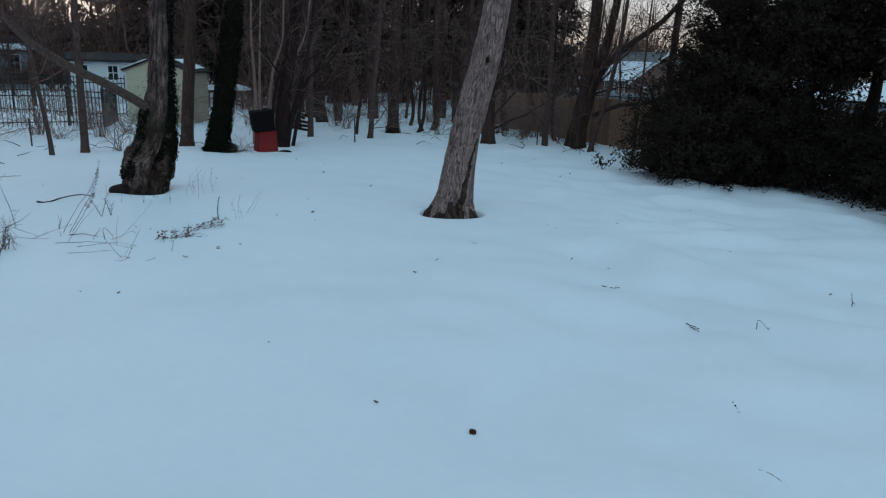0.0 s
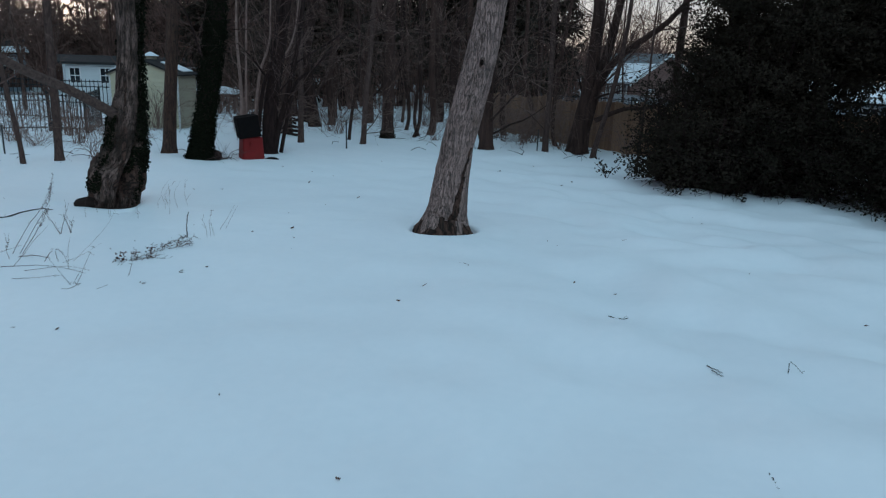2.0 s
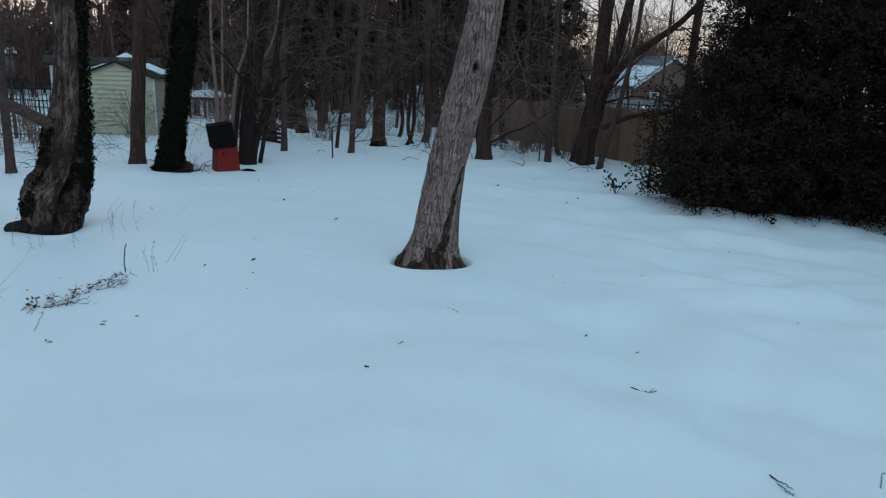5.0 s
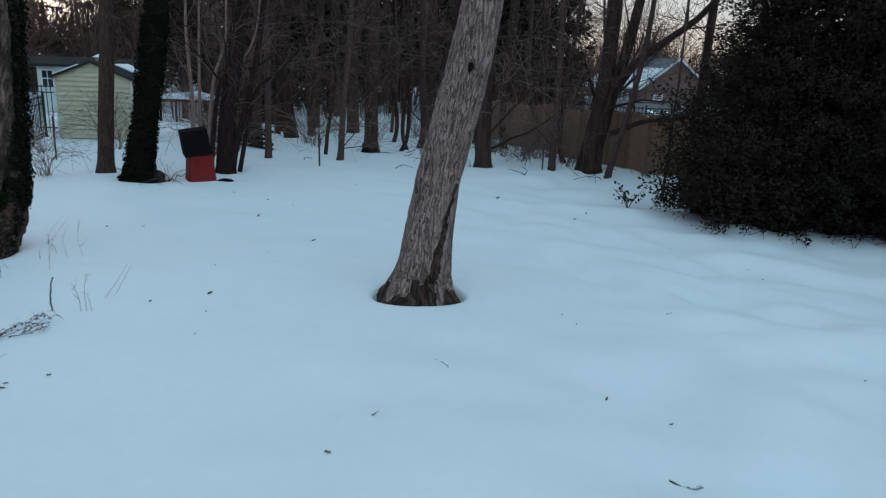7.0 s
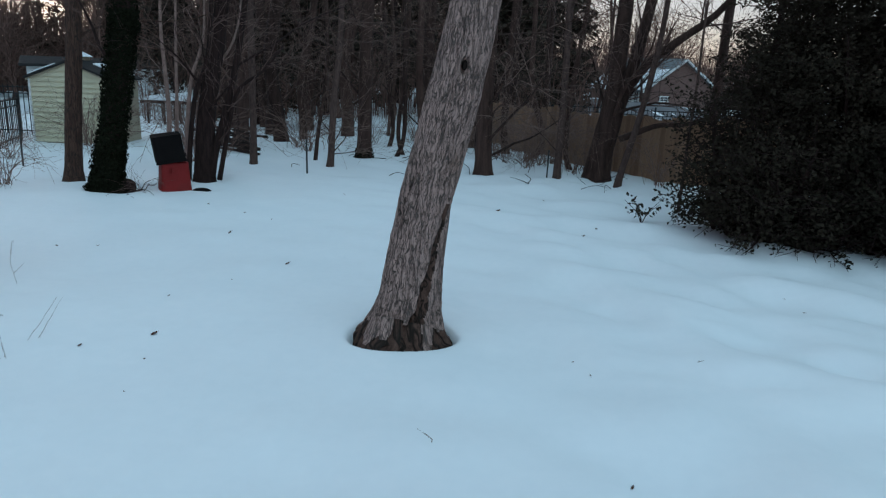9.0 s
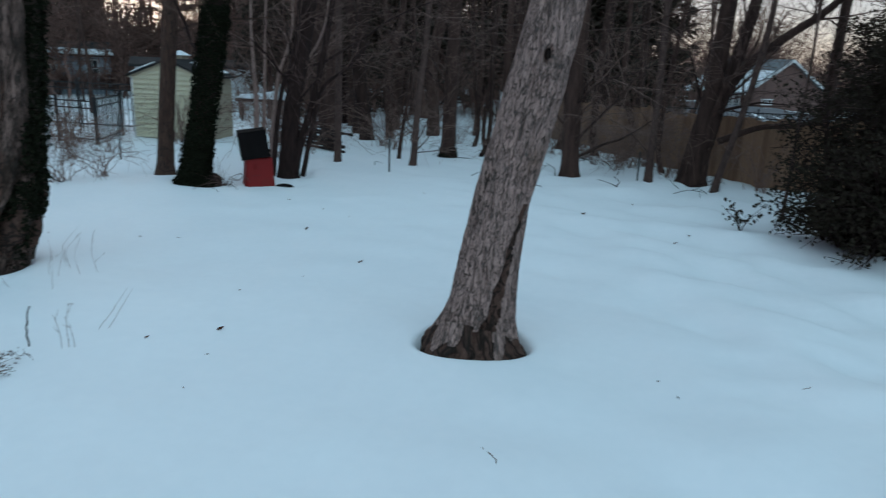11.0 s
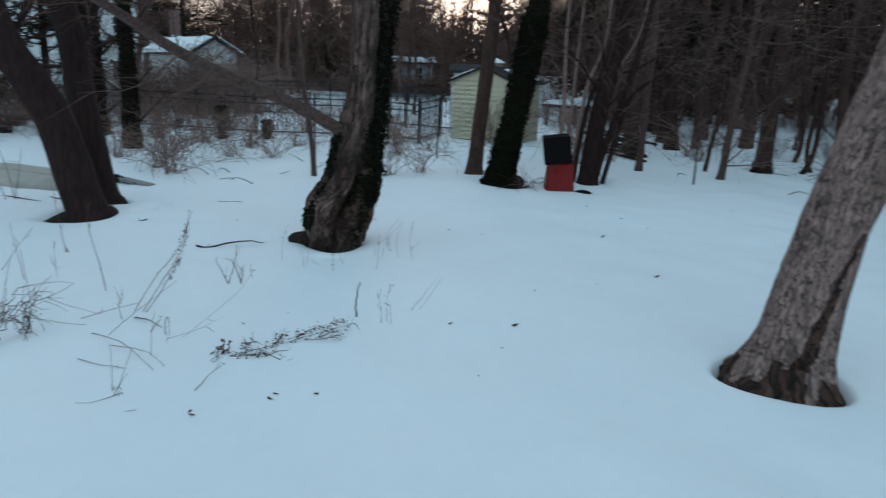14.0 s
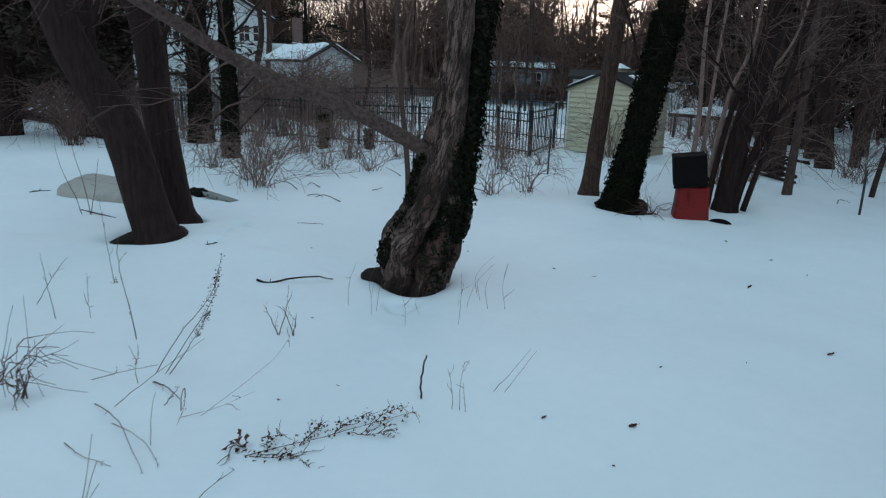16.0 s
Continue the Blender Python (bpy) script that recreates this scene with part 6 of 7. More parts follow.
def yard_things():
    t = thing("red_bin", "upturned dull red plastic bin standing in the snow", "bin")
    t.matrix_basis = pose(-5.24, 13.50, H(-5.24, 13.5) - 0.06, 0, 0, 34)
    part("tub", rounded_block(0.55, 0.45, 0.56, 0.04, 0.86, "tub", RED, 0.05), t)
    for x in (-0.10, -0.07):
        part("grip", bm_mesh("grip", box((0.012, 0.02, 0.10), (x, -0.207, 0.42), 0.004), RED), t)
    t = thing("black_crate", "black plastic crate upturned and tilted on the red bin", "crate")
    t.matrix_basis = pose(-5.27, 13.46, H(-5.24, 13.5) + 0.485, 2, -8, 30)
    for nm, sz, c in (("panel", (0.48, 0.02, 0.46), (0, -0.2, 0.25)), ("panel", (0.48, 0.02, 0.46), (0, 0.2, 0.25)), ("panel", (0.02, 0.38, 0.46), (-0.23, 0, 0.25)),
                      ("panel", (0.02, 0.38, 0.46), (0.23, 0, 0.25)), ("base", (0.484, 0.424, 0.02), (0, 0, 0.49))):
        part(nm, bm_mesh(nm, box(sz, c, 0.008, segments=2), BLACK), t)
    for sz, c in (((0.51, 0.02, 0.03), (0, -0.216, 0.04)), ((0.02, 0.43, 0.03), (0.248, 0, 0.04))):
        part("rim", bm_mesh("rim", box(sz, c, 0.006), BLACK), t)
    part("latch", bm_mesh("latch", box((0.05, 0.03, 0.06), (0.245, -0.12, 0.12), 0.01), BLACK), t)
    t = thing("black_basin", "upturned round black basin sunk in the snow", "basin", (-4.80, 13.62, H(-4.8, 13.62) + 0.01))
    bm = sphere((0.19, 0.14, 0.085), (0, 0, 0.03), 20)
    part("dome", bm_mesh("dome", bm, BLACK, True), t)
    part("edge", mesh_of("edge", *tubes(np.array([[(0.2 * math.cos(a), 0.14 * math.sin(a), 0.02) for a in np.linspace(0, 2 * math.pi, 25)]]), np.full((1, 25), 0.012), 5), BLACK), t)

    def stake(x, y, h, lean, mt=STEEL, label="thin dark steel fence stake upright in the snow", wide=0.035):
        t = thing("garden_stake", label, "stake", (x, y, H(x, y) - 0.05), "garden stakes")
        part("shaft", bm_mesh("shaft", box((wide, 0.012, h + 0.05), (0, 0, (h + 0.05) / 2), 0.003, segments=1), mt), t)
        part("flange", bm_mesh("flange", box((0.012, wide * 0.8, h), (0, wide * 0.4, h / 2), 0.002, segments=1), mt), t)
        t.rotation_euler = (0, radians(lean), radians(random.uniform(0, 90)))

    stake(-3.47, 16.0, 0.75, -1)
    stake(-9.13, 15.14, 0.95, 0.5)
    stake(-10.65, 12.7, 0.65, 0)
    stake(1.66, 16.95, 0.62, 1)

    # an upturned pale boat, half sunk
    t = thing("upturned_boat", "upturned pale grey plastic boat half sunk in snow", "boat")
    t.matrix_basis = pose(-12.09, 7.48, H(-12.09, 7.48) - 0.06, 12, 2, 20)
    L, n, m = 2.05, 40, 18
    s = np.linspace(-1, 1, n)
    wide = np.where(s < 0, 0.40 * (1 - np.abs(s) ** 14) ** 0.5, 0.40 * (1 - np.abs(s) ** 2.6) ** 0.8) + 0.01
    high = np.where(s < 0, 0.30 * (1 - np.abs(s) ** 12) ** 0.5, 0.30 * (1 - np.abs(s) ** 5) ** 0.6) + 0.02
    a = np.linspace(-0.15, np.pi + 0.15, m)
    V = np.stack([np.repeat((s * L / 2)[:, None], m, 1), wide[:, None] * np.sign(np.cos(a)) * np.abs(np.cos(a)) ** 0.45, high[:, None] * np.abs(np.sin(a)) ** 0.5 * np.sign(np.sin(a))], -1)
    i, k = np.meshgrid(np.arange(n - 1), np.arange(m - 1), indexing="ij")
    b = (i * m + k).ravel()
    part("hull", mesh_of("hull", V.reshape(-1, 3), np.stack([b, b + m, b + m + 1, b + 1], -1), HULL), t)
    for sg in (1, -1):
        e = np.stack([s * L / 2, sg * (wide + 0.01), np.full(n, 0.0)], -1)
        part("gunwale", mesh_of("gunwale", *tubes(e[None], np.full((1, n), 0.022), 6), HULL), t)
    keel = np.stack([s * L / 2 * 0.97, 0 * s, high + 0.0], -1)
    part("keel", mesh_of("keel", *tubes(keel[None], np.full((1, n), 0.018), 6), HULL), t)

    # a weathered plank with holes, and a dark sack beside it
    t = thing("plank", "short weathered grey plank with dark bolt holes", "plank")
    t.matrix_basis = pose(-10.86, 8.60, H(-10.86, 8.60) + 0.035, 0, 2, 3)
    part("board", bm_mesh("board", box((0.84, 0.15, 0.055), (0, 0, 0), 0.012), PLANK), t)
    for x in (-0.22, 0.05, 0.33):
        part("bolt", bm_mesh("bolt", box((0.035, 0.012, 0.025), (x, -0.078, 0.0), 0.004), BLACK), t)
    t = thing("black_sack", "crumpled black sack lying in the snow", "sack", (-11.45, 8.53, H(-11.45, 8.53)))
    bm = sphere((0.24, 0.12, 0.06), (0, 0, 0.04), 20)
    for v in bm.verts:
        v.co += Vector((0.05, 0.05, 0.05)) * noise.noise(v.co * 9)
    part("body", bm_mesh("body", bm, BLACK, True), t)

    # a low lean-to with snow on top, far behind the bin
    t = thing("snowy_lean_to", "low dark lean-to roofed with deep snow", "shelter", (-11.1, 26.4, H(-11.1, 26.4)))
    part("roof_snow", bm_mesh("roof_snow", prism([(-1.0, 0.84), (1.0, 0.84), (0.9, 0.93), (0.1, 1.10), (-0.85, 0.98)], 1.4), ROOF_SNOW), t, "thick slab of snow")
    part("roof_deck", bm_mesh("roof_deck", box((2.1, 1.5, 0.10), (0, 0.7, 0.78), 0.01), BARK_WOODS), t)
    for x in (-0.9, -0.3, 0.3, 0.9):
        part("post", bm_mesh("post", box((0.07, 0.07, 0.8), (x, 0.2, 0.36), 0.01), BARK_WOODS), t)

    # a heap of dark rails among the trees
    t = thing("rail_pile", "heap of fallen dark wooden rails among the trees", "rails", (-6.4, 18.9, H(-6.4, 18.9)))
    rng = np.random.default_rng(210)
    for i in range(7):
        a = np.array([(-0.9 + rng.uniform(-0.2, 0.3), 0.3 + rng.uniform(-0.2, 0.2), 0.08 + 0.09 * i + rng.uniform(-0.05, 0.05)), (0.1, 0, 0.08 + 0.085 * i), (1.0 + rng.uniform(-0.3, 0.3), -0.3, 0.10 + 0.07 * i + rng.uniform(-0.1, 0.1))])
        c = curve(a, 8)
        part("rail", mesh_of("rail", *tubes(*capped(c, np.full(8, rng.uniform(0.025, 0.045))), 7), LOG), t)

    # a fallen limb at the edge of the far yard
    t = thing("fallen_limb", "dark fallen limb lying across the snow", "limb", (-21.5, 9.5, H(-21.5, 9.5)))
    c = curve([(-2.2, -1.6, 0.5), (-1.0, -0.7, 0.55), (0.2, 0.1, 0.42), (1.2, 0.7, 0.2), (1.9, 1.0, -0.05)], 20)
    part("wood", mesh_of("wood", *tubes(*capped(c, np.linspace(0.09, 0.16, 20)), 9), LOG), t)
    SP, SR = sprout(c[None], np.linspace(0.08, 0.12, 20)[None], 22, 0, 0.95, (0.5, 1.4), (30, 80), 0.3, 5, rng, 0.25)
    part("twig_crown", mesh_of("twigs", *tubes(SP, SR, 4), TWIG_DARK), t)


# ---- bare shrubs, weeds and litter on the snow ----
def bare_shrub(name, label, x, y, height, reach, seed, stems=16, material=TWIG, twigs=4, group="bare shrubs", r=0.008):
    rng = np.random.default_rng(seed)
    t = thing(name, label, "shrub", (x, y, H(x, y) - 0.04), group)
    a = rng.uniform(0, 2 * np.pi, stems)
    out = rng.uniform(0.35, 1.35, stems) * reach
    hg = rng.uniform(0.3, 0.95, stems) * height
    s = np.linspace(0, 1, 9)[None, :]
    rise = np.sin(s * np.pi * rng.uniform(0.5, 0.98, (stems, 1)))
    off = rng.normal(0, reach * 0.08, (stems, 2))
    P = np.stack([off[:, :1] + np.cos(a)[:, None] * out[:, None] * s ** 1.25, off[:, 1:] + np.sin(a)[:, None] * out[:, None] * s ** 1.25, rise * hg[:, None]], -1)
    P[:, 1:] += rng.normal(0, 0.018, P[:, 1:].shape)
    R = rng.uniform(0.7, 1.3, (stems, 1)) * r * np.linspace(1, 0.35, 9)[None]
    for p, q in zip(P, R):
        part("stem", mesh_of("stem", *tubes(p[None], q[None], 5), material), t)
    SP, SR = sprout(P, R, twigs, 0.3, 1, (0.12, 0.5), (20, 60), 0.1, 4, rng, 0.6)
    part("twig_crown", mesh_of("twigs", *tubes(SP, np.maximum(SR, 0.0018), 3), material), t)
    return t


def shrubs():
    lab = "bare arching shrub with thin brown stems in snow"
    kinds = [bare_shrub("bare_shrub", lab, -12.3, 10.0, 0.95, 1.2, 300, 30, twigs=6, r=0.006), bare_shrub("bare_shrub", lab, -8.35, 12.4, 0.95, 1.0, 301, 18, twigs=5, r=0.006),
             bare_shrub("bare_shrub", lab, -11.9, 12.6, 1.1, 1.5, 302, 28, twigs=7, r=0.006), bare_shrub("bare_shrub", lab, -13.6, 13.4, 1.5, 1.4, 303, 34, twigs=9, r=0.007),
             bare_shrub("dark_brush", "tangled dark bare brush along the metal fence", -19.4, 13.9, 1.5, 1.4, 304, 40, TWIG_DARK, 9, r=0.008)]
    rng = np.random.default_rng(310)
    spots = [(-11.6, 9.8, 0), (-8.1, 13.1, 1), (-12.6, 12.0, 2), (-15, 13.2, 3), (-14.3, 12.0, 2), (-16.4, 12.8, 3), (-17.8, 12.9, 3), (-19.3, 12.2, 3), (-10.9, 14.2, 2), (-10.1, 14.9, 3), (-12.0, 15.2, 3), (-13.2, 14.6, 2),
             (-10.2, 16.3, 2), (-8.9, 17.4, 1), (-9.9, 18.9, 3), (-13.3, 10.9, 2), (-14.0, 10.2, 0), (-6.3, 16.9, 3), (-18.5, 10.9, 3), (-16.4, 10.4, 2), (-20.3, 9.6, 3), (-11.3, 16.4, 3),
             (-15.2, 16.9, 3), (-17.5, 15.8, 2), (-6.0, 17.9, 2), (-4.4, 19.8, 1), (-1.3, 18.9, 1), (-0.3, 20.8, 2), (1.3, 18.2, 1), (0.8, 19.3, 1), (2.3, 17.6, 1), (3.9, 16.0, 1), (-20.9, 14.6, 3), (-22.6, 12.6, 3), (-24, 10.6, 3),
             (0.6, 20.6, 3), (1.4, 19.7, 3), (2.0, 18.9, 3), (0.1, 21.9, 3), (1.6, 18.4, 2), (-0.6, 22.8, 3), (2.7, 18.3, 2), (-1.9, 23.4, 3), (-3.2, 22.6, 2), (-4.9, 20.6, 2), (-7.6, 19.9, 3)]
    for x, y, k in spots:
        c = copy_thing(kinds[k], pose(x, y, H(x, y) - 0.04, 0, 0, rng.uniform(0, 360)))
        s = rng.uniform(0.75, 1.2)
        c.scale = (s, s, s)

    # taller brush between the fences, before the garage
    for x, y in [(-26.0, 20.6), (-24.4, 19.6), (-27.6, 22.4), (-22.8, 18.6), (-20.9, 17.4), (-29.2, 21.2), (-25.0, 22.6), (-23.0, 16.4), (-28.8, 24.0), (-30.2, 25.2), (-29.6, 26.4), (-27.6, 25.4), (-30.8, 27.6), (-31.2, 29.0), (-30.0, 28.4), (-31.4, 26.2), (-30.6, 30.2)]:
        c = copy_thing(kinds[3], pose(x, y, H(x, y) - 0.1, 0, 0, rng.uniform(0, 360)))
        s = rng.uniform(1.6, 2.2)
        c.scale = (s, s, s)
    for x, y in [(-19.0, 9.2), (-21.6, 9.9), (-20.0, 10.6), (-22.6, 8.0), (-20.6, 13.6), (-21.9, 13.0), (-23.2, 12.4), (-18.3, 14.7), (-20.2, 15.4), (-22.4, 14.6), (-24.2, 13.8), (-21.4, 11.6), (-16.9, 15.4), (-18.8, 16.6), (-26.0, 13.0), (-24.8, 11.4)]:
        c = copy_thing(kinds[4], pose(x, y, H(x, y) - 0.05, 0, 0, rng.uniform(0, 360)))
        s = rng.uniform(0.9, 1.4)
        c.scale = (s, s, s)


def stems_thing(name, label, category, lines, radius, material, group="", heads=(), seed=0, forks=0, tip=0.4, spray=(0.04, 0.16), cling=0.9):
    """A weed of one or more bent stalks, each given by its points in the world."""
    rng = np.random.default_rng(seed)
    x, y, _ = lines[0][0]
    z0 = H(x, y)
    t = thing(name, label, category, (x, y, z0 - 0.02), group)
    curves = []
    for pts in lines:
        pts = [(px - x, py - y, pz + H(px, py) - z0 + 0.01) for px, py, pz in pts]
        c = curve(pts, 12)
        c[1:] += rng.normal(0, min(radius * 0.7, 0.003), c[1:].shape)
        curves.append(c)
        part("stalk", mesh_of("stalk", *tubes(*capped(c, radius * np.linspace(1, tip, 12)), 5), material), t)
    C = np.stack(curves)
    RR = np.repeat((radius * np.linspace(1, tip, 12))[None], len(C), 0)
    if forks:
        SP, SR = sprout(C, RR, forks, 0.2, 1, spray, (20, 70), 0.1, 5, rng, 0.6, 0.0, 0.25, 0.28)
        part("twig_crown", mesh_of("twigs", *tubes(SP, np.maximum(SR, 0.0014), 3), material), t)
    if heads:
        lo, hi, count, size = heads
        i = rng.integers(0, len(C), count)
        f = rng.uniform(lo, hi, count) * 11
        j = np.minimum(f.astype(int), 10)
        g = (f - j)[:, None]
        c = C[i, j] * (1 - g) + C[i, j + 1] * g + rng.normal(0, size[1] * cling, (count, 3))
        part("seed_spray", mesh_of("seed_heads", *leaves(c, unit(rng.normal(size=(count, 3))), size, rng, 0.5, 0.7), DEAD_LEAF), t, "brown dried seed heads")
    return t


def weeds():
    weed = lambda lines, r=0.004, **k: stems_thing("dry_weed", k.pop("label", "thin dry brown weed stalk standing in snow"), "weed", lines, r * 0.75, k.pop("material", STRAW), "dry weeds", **k)
    weed([[(-6.12, 5.24, 0), (-6.16, 5.22, 0.3), (-6.24, 5.2, 0.6), (-6.26, 5.22, 0.85)]], 0.006, forks=3, seed=1, material=TWIG_DARK)
    weed([[(-7.03, 4.92, 0), (-7.08, 4.9, 0.3), (-7.1, 4.88, 0.6)], [(-7.45, 4.9, 0.05), (-7.2, 4.95, 0.3), (-7.0, 5.0, 0.5)]], 0.005, forks=3, seed=2, material=TWIG_DARK)
    weed([[(-7.66, 5.68, 0), (-7.72, 5.66, 0.4), (-7.78, 5.65, 0.85)]], 0.005, forks=2, seed=3, heads=(0, 0.06, 10, (0.012, 0.03)), cling=0.5)
    weed([[(-5.38, 5.07, 0), (-5.24, 5.22, 0.35), (-5.08, 5.38, 0.65), (-5.02, 5.45, 0.95)], [(-5.32, 5.11, 0), (-5.2, 5.24, 0.3), (-5.08, 5.38, 0.6), (-5.03, 5.42, 0.85)], [(-5.3, 5.13, 0), (-5.15, 5.27, 0.32), (-5.06, 5.36, 0.55)]],
         0.005, forks=5, seed=4, heads=(0.5, 1.0, 190, (0.007, 0.018)), cling=0.75, spray=(0.02, 0.07), label="tall leaning dry goldenrod stalks with brown seed heads", material=TWIG_DARK)
    weed([[(-5.11, 4.65, 0), (-5.06, 4.8, 0.12), (-5.1, 5.1, 0.22), (-5.05, 5.3, 0.35)]], 0.004, seed=5, material=TWIG_DARK)
    weed([[(-4.62, 5.0, 0), (-4.5, 5.2, 0.15), (-4.4, 5.45, 0.33), (-4.35, 5.55, 0.48)], [(-4.7, 4.86, 0), (-4.55, 5.1, 0.06), (-4.42, 5.3, 0.14)]], 0.0022, seed=6, forks=2)
    weed([[(-5.55, 4.68, 0.02), (-5.4, 4.85, 0.08), (-5.2, 5.0, 0.16)], [(-5.3, 4.9, 0), (-5.32, 4.9, 0.12), (-5.28, 4.92, 0.25)]], 0.004, seed=7, heads=(0.6, 1, 22, (0.006, 0.015)), forks=3, cling=0.5)
    weed([[(-4.75, 4.95, 0), (-4.8, 5.0, 0.14), (-4.68, 4.95, 0.1), (-4.58, 4.85, 0.02)], [(-4.9, 4.9, 0), (-4.82, 4.98, 0.15)]], 0.005, seed=8, heads=(0.3, 0.9, 24, (0.006, 0.015)), material=TWIG_DARK, cling=0.5)
    weed([[(-6.83, 5.14, 0), (-6.84, 5.14, 0.2), (-6.83, 5.15, 0.38)]], 0.003, seed=9, forks=6)
    weed([[(-4.42, 4.6, 0), (-4.42, 4.62, 0.2), (-4.4, 4.65, 0.36)]], 0.003, seed=10)
    for i, (x, y) in enumerate([(-5.62, 4.25), (-5.45, 3.85), (-5.95, 4.2), (-5.8, 3.7)]):
        bare_shrub("dry_weed", "tangled dry dark weed bent over in the snow", x, y, 0.38, 0.36, 330 + i, 6, TWIG_DARK, 3, "dry weeds", 0.0055)
    bare_shrub("dry_weed", "tangled dry dark weed bent over in the snow", -4.05, 4.15, 0.04, 0.14, 340, 4, TWIG_DARK, 3, "dry weeds", 0.0025)
    weed([[(-5.45, 6.16, 0), (-5.42, 6.2, 0.16), (-5.36, 6.22, 0.34)], [(-5.45, 6.16, 0), (-5.5, 6.14, 0.12), (-5.56, 6.1, 0.26)], [(-5.36, 6.25, 0), (-5.38, 6.22, 0.15), (-5.4, 6.18, 0.28)], [(-5.36, 6.25, 0), (-5.34, 6.27, 0.18)]],
         0.007, forks=4, seed=11, material=TWIG_DARK, label="clump of short dark forked twigs in snow")
    weed([[(-3.74, 6.19, -0.02), (-3.745, 6.19, 0.12), (-3.735, 6.2, 0.25), (-3.715, 6.21, 0.34)]], 0.010, seed=12, material=BARK_DARK, label="dark broken stub of a stem in the snow", tip=0.7)
    weed([[(-3.5, 6.25, 0), (-3.52, 6.26, 0.15), (-3.6, 6.3, 0.26)], [(-3.46, 6.28, 0), (-3.48, 6.3, 0.2), (-3.45, 6.3, 0.36)], [(-3.42, 6.3, 0.0), (-3.44, 6.3, 0.1), (-3.47, 6.32, 0.2)]], 0.003, forks=2, seed=13)
    weed([[(-3.48, 6.64, 0), (-3.4, 6.75, 0.15), (-3.32, 6.85, 0.32)], [(-3.42, 6.7, 0), (-3.36, 6.78, 0.14), (-3.3, 6.9, 0.3)]], 0.0028, seed=14)
    rng = np.random.default_rng(15)
    for i in range(15):
        x, y = -4.95 + rng.normal(0, 0.42), 7.65 + rng.normal(0, 0.4)
        if (x + 5.6) ** 2 + (y - 7.86) ** 2 < 0.3:
            continue
        h = rng.uniform(0.2, 0.55)
        weed([[(x, y, 0), (x + rng.normal(0, 0.03), y, h * 0.5), (x + rng.normal(0.05, 0.08), y + rng.normal(0, 0.05), h)]], 0.0025, forks=int(rng.integers(0, 3)), seed=20 + i)
    weed([[(-10.96, 6.54, 0), (-11.02, 6.5, 0.25), (-11.2, 6.42, 0.6), (-11.35, 6.4, 0.95)]], 0.008, forks=4, seed=40, material=TWIG_DARK)
    weed([[(-10.89, 6.63, 0), (-10.9, 6.6, 0.35), (-11.0, 6.55, 0.75), (-11.05, 6.5, 1.1)], [(-10.89, 6.63, 0), (-10.82, 6.7, 0.4), (-10.75, 6.75, 0.8)]], 0.008, forks=5, seed=41, material=TWIG_DARK)
    # the dead leafy branch that lies on the snow
    stems_thing("dead_branch", "dead branch with curled brown leaves on the snow", "branch",
                [[(-3.90, 4.92, 0.012), (-3.83, 5.14, 0.030), (-3.73, 5.44, 0.036), (-3.61, 5.79, 0.054), (-3.53, 5.94, 0.084)], [(-3.87, 4.99, 0.012), (-3.73, 5.14, 0.012), (-3.57, 5.14, 0.018)], [(-3.80, 5.24, 0.018), (-3.85, 5.39, 0.048), (-3.87, 5.44, 0.054)],
                 [(-3.75, 5.44, 0.024), (-3.78, 5.59, 0.048), (-3.75, 5.74, 0.066)], [(-3.85, 5.04, 0.018), (-3.93, 5.10, 0.048), (-3.92, 5.19, 0.054)], [(-3.70, 5.54, 0.018), (-3.57, 5.59, 0.030), (-3.49, 5.74, 0.060)],
                 [(-3.88, 4.94, 0.012), (-3.75, 5.04, 0.030), (-3.69, 5.24, 0.024)], [(-3.65, 5.64, 0.030), (-3.67, 5.79, 0.060), (-3.63, 5.94, 0.072)]],
                0.0028, DEAD_LEAF, forks=13, seed=50, heads=(0.0, 0.95, 300, (0.008, 0.03)), spray=(0.03, 0.12), cling=0.9)
    t = stems_thing("dead_branch", "dead branch with one curled reddish leaf in snow", "branch", [[(-3.98, 4.96, 0.02), (-4.0, 4.9, 0.04), (-3.92, 4.82, 0.01)], [(-3.98, 4.97, 0.02), (-4.05, 4.93, 0.03), (-4.08, 4.85, 0.0)]], 0.005, TWIG_DARK, forks=3, seed=51, heads=(0, 0.5, 24, (0.022, 0.045)), cling=0.7)
    stick = lambda pts, r, seed, mt=BARK_DARK, label="thin dark stick lying on the snow": stems_thing("fallen_stick", label, "stick", [pts], r, mt, "fallen sticks", seed=seed, forks=0 if mt is STRAW else 2, spray=(0.02, 0.07))
    stick([(-6.81, 6.79, 0.03), (-6.7, 6.85, 0.01), (-6.55, 7.05, 0.06), (-6.4, 7.22, 0.08), (-6.29, 7.38, 0.03)], 0.014, 60, label="long wavy dark stick on the snow")
    stick([(1.43, 4.14, 0.01), (1.50, 4.08, 0.012), (1.56, 4.05, 0.012), (1.61, 4.07, 0.02)], 0.009, 61)
    stick([(2.0, 2.83, 0.01), (2.04, 2.75, 0.02), (2.08, 2.69, 0.012)], 0.005, 62)
    stick([(2.01, 2.74, 0.02), (2.03, 2.66, 0.015), (2.06, 2.62, 0.01)], 0.004, 63)
    stick([(2.63, 2.77, 0), (2.64, 2.79, 0.05), (2.65, 2.81, 0.085), (2.69, 2.81, 0.07), (2.77, 2.78, 0.0)], 0.004, 64)
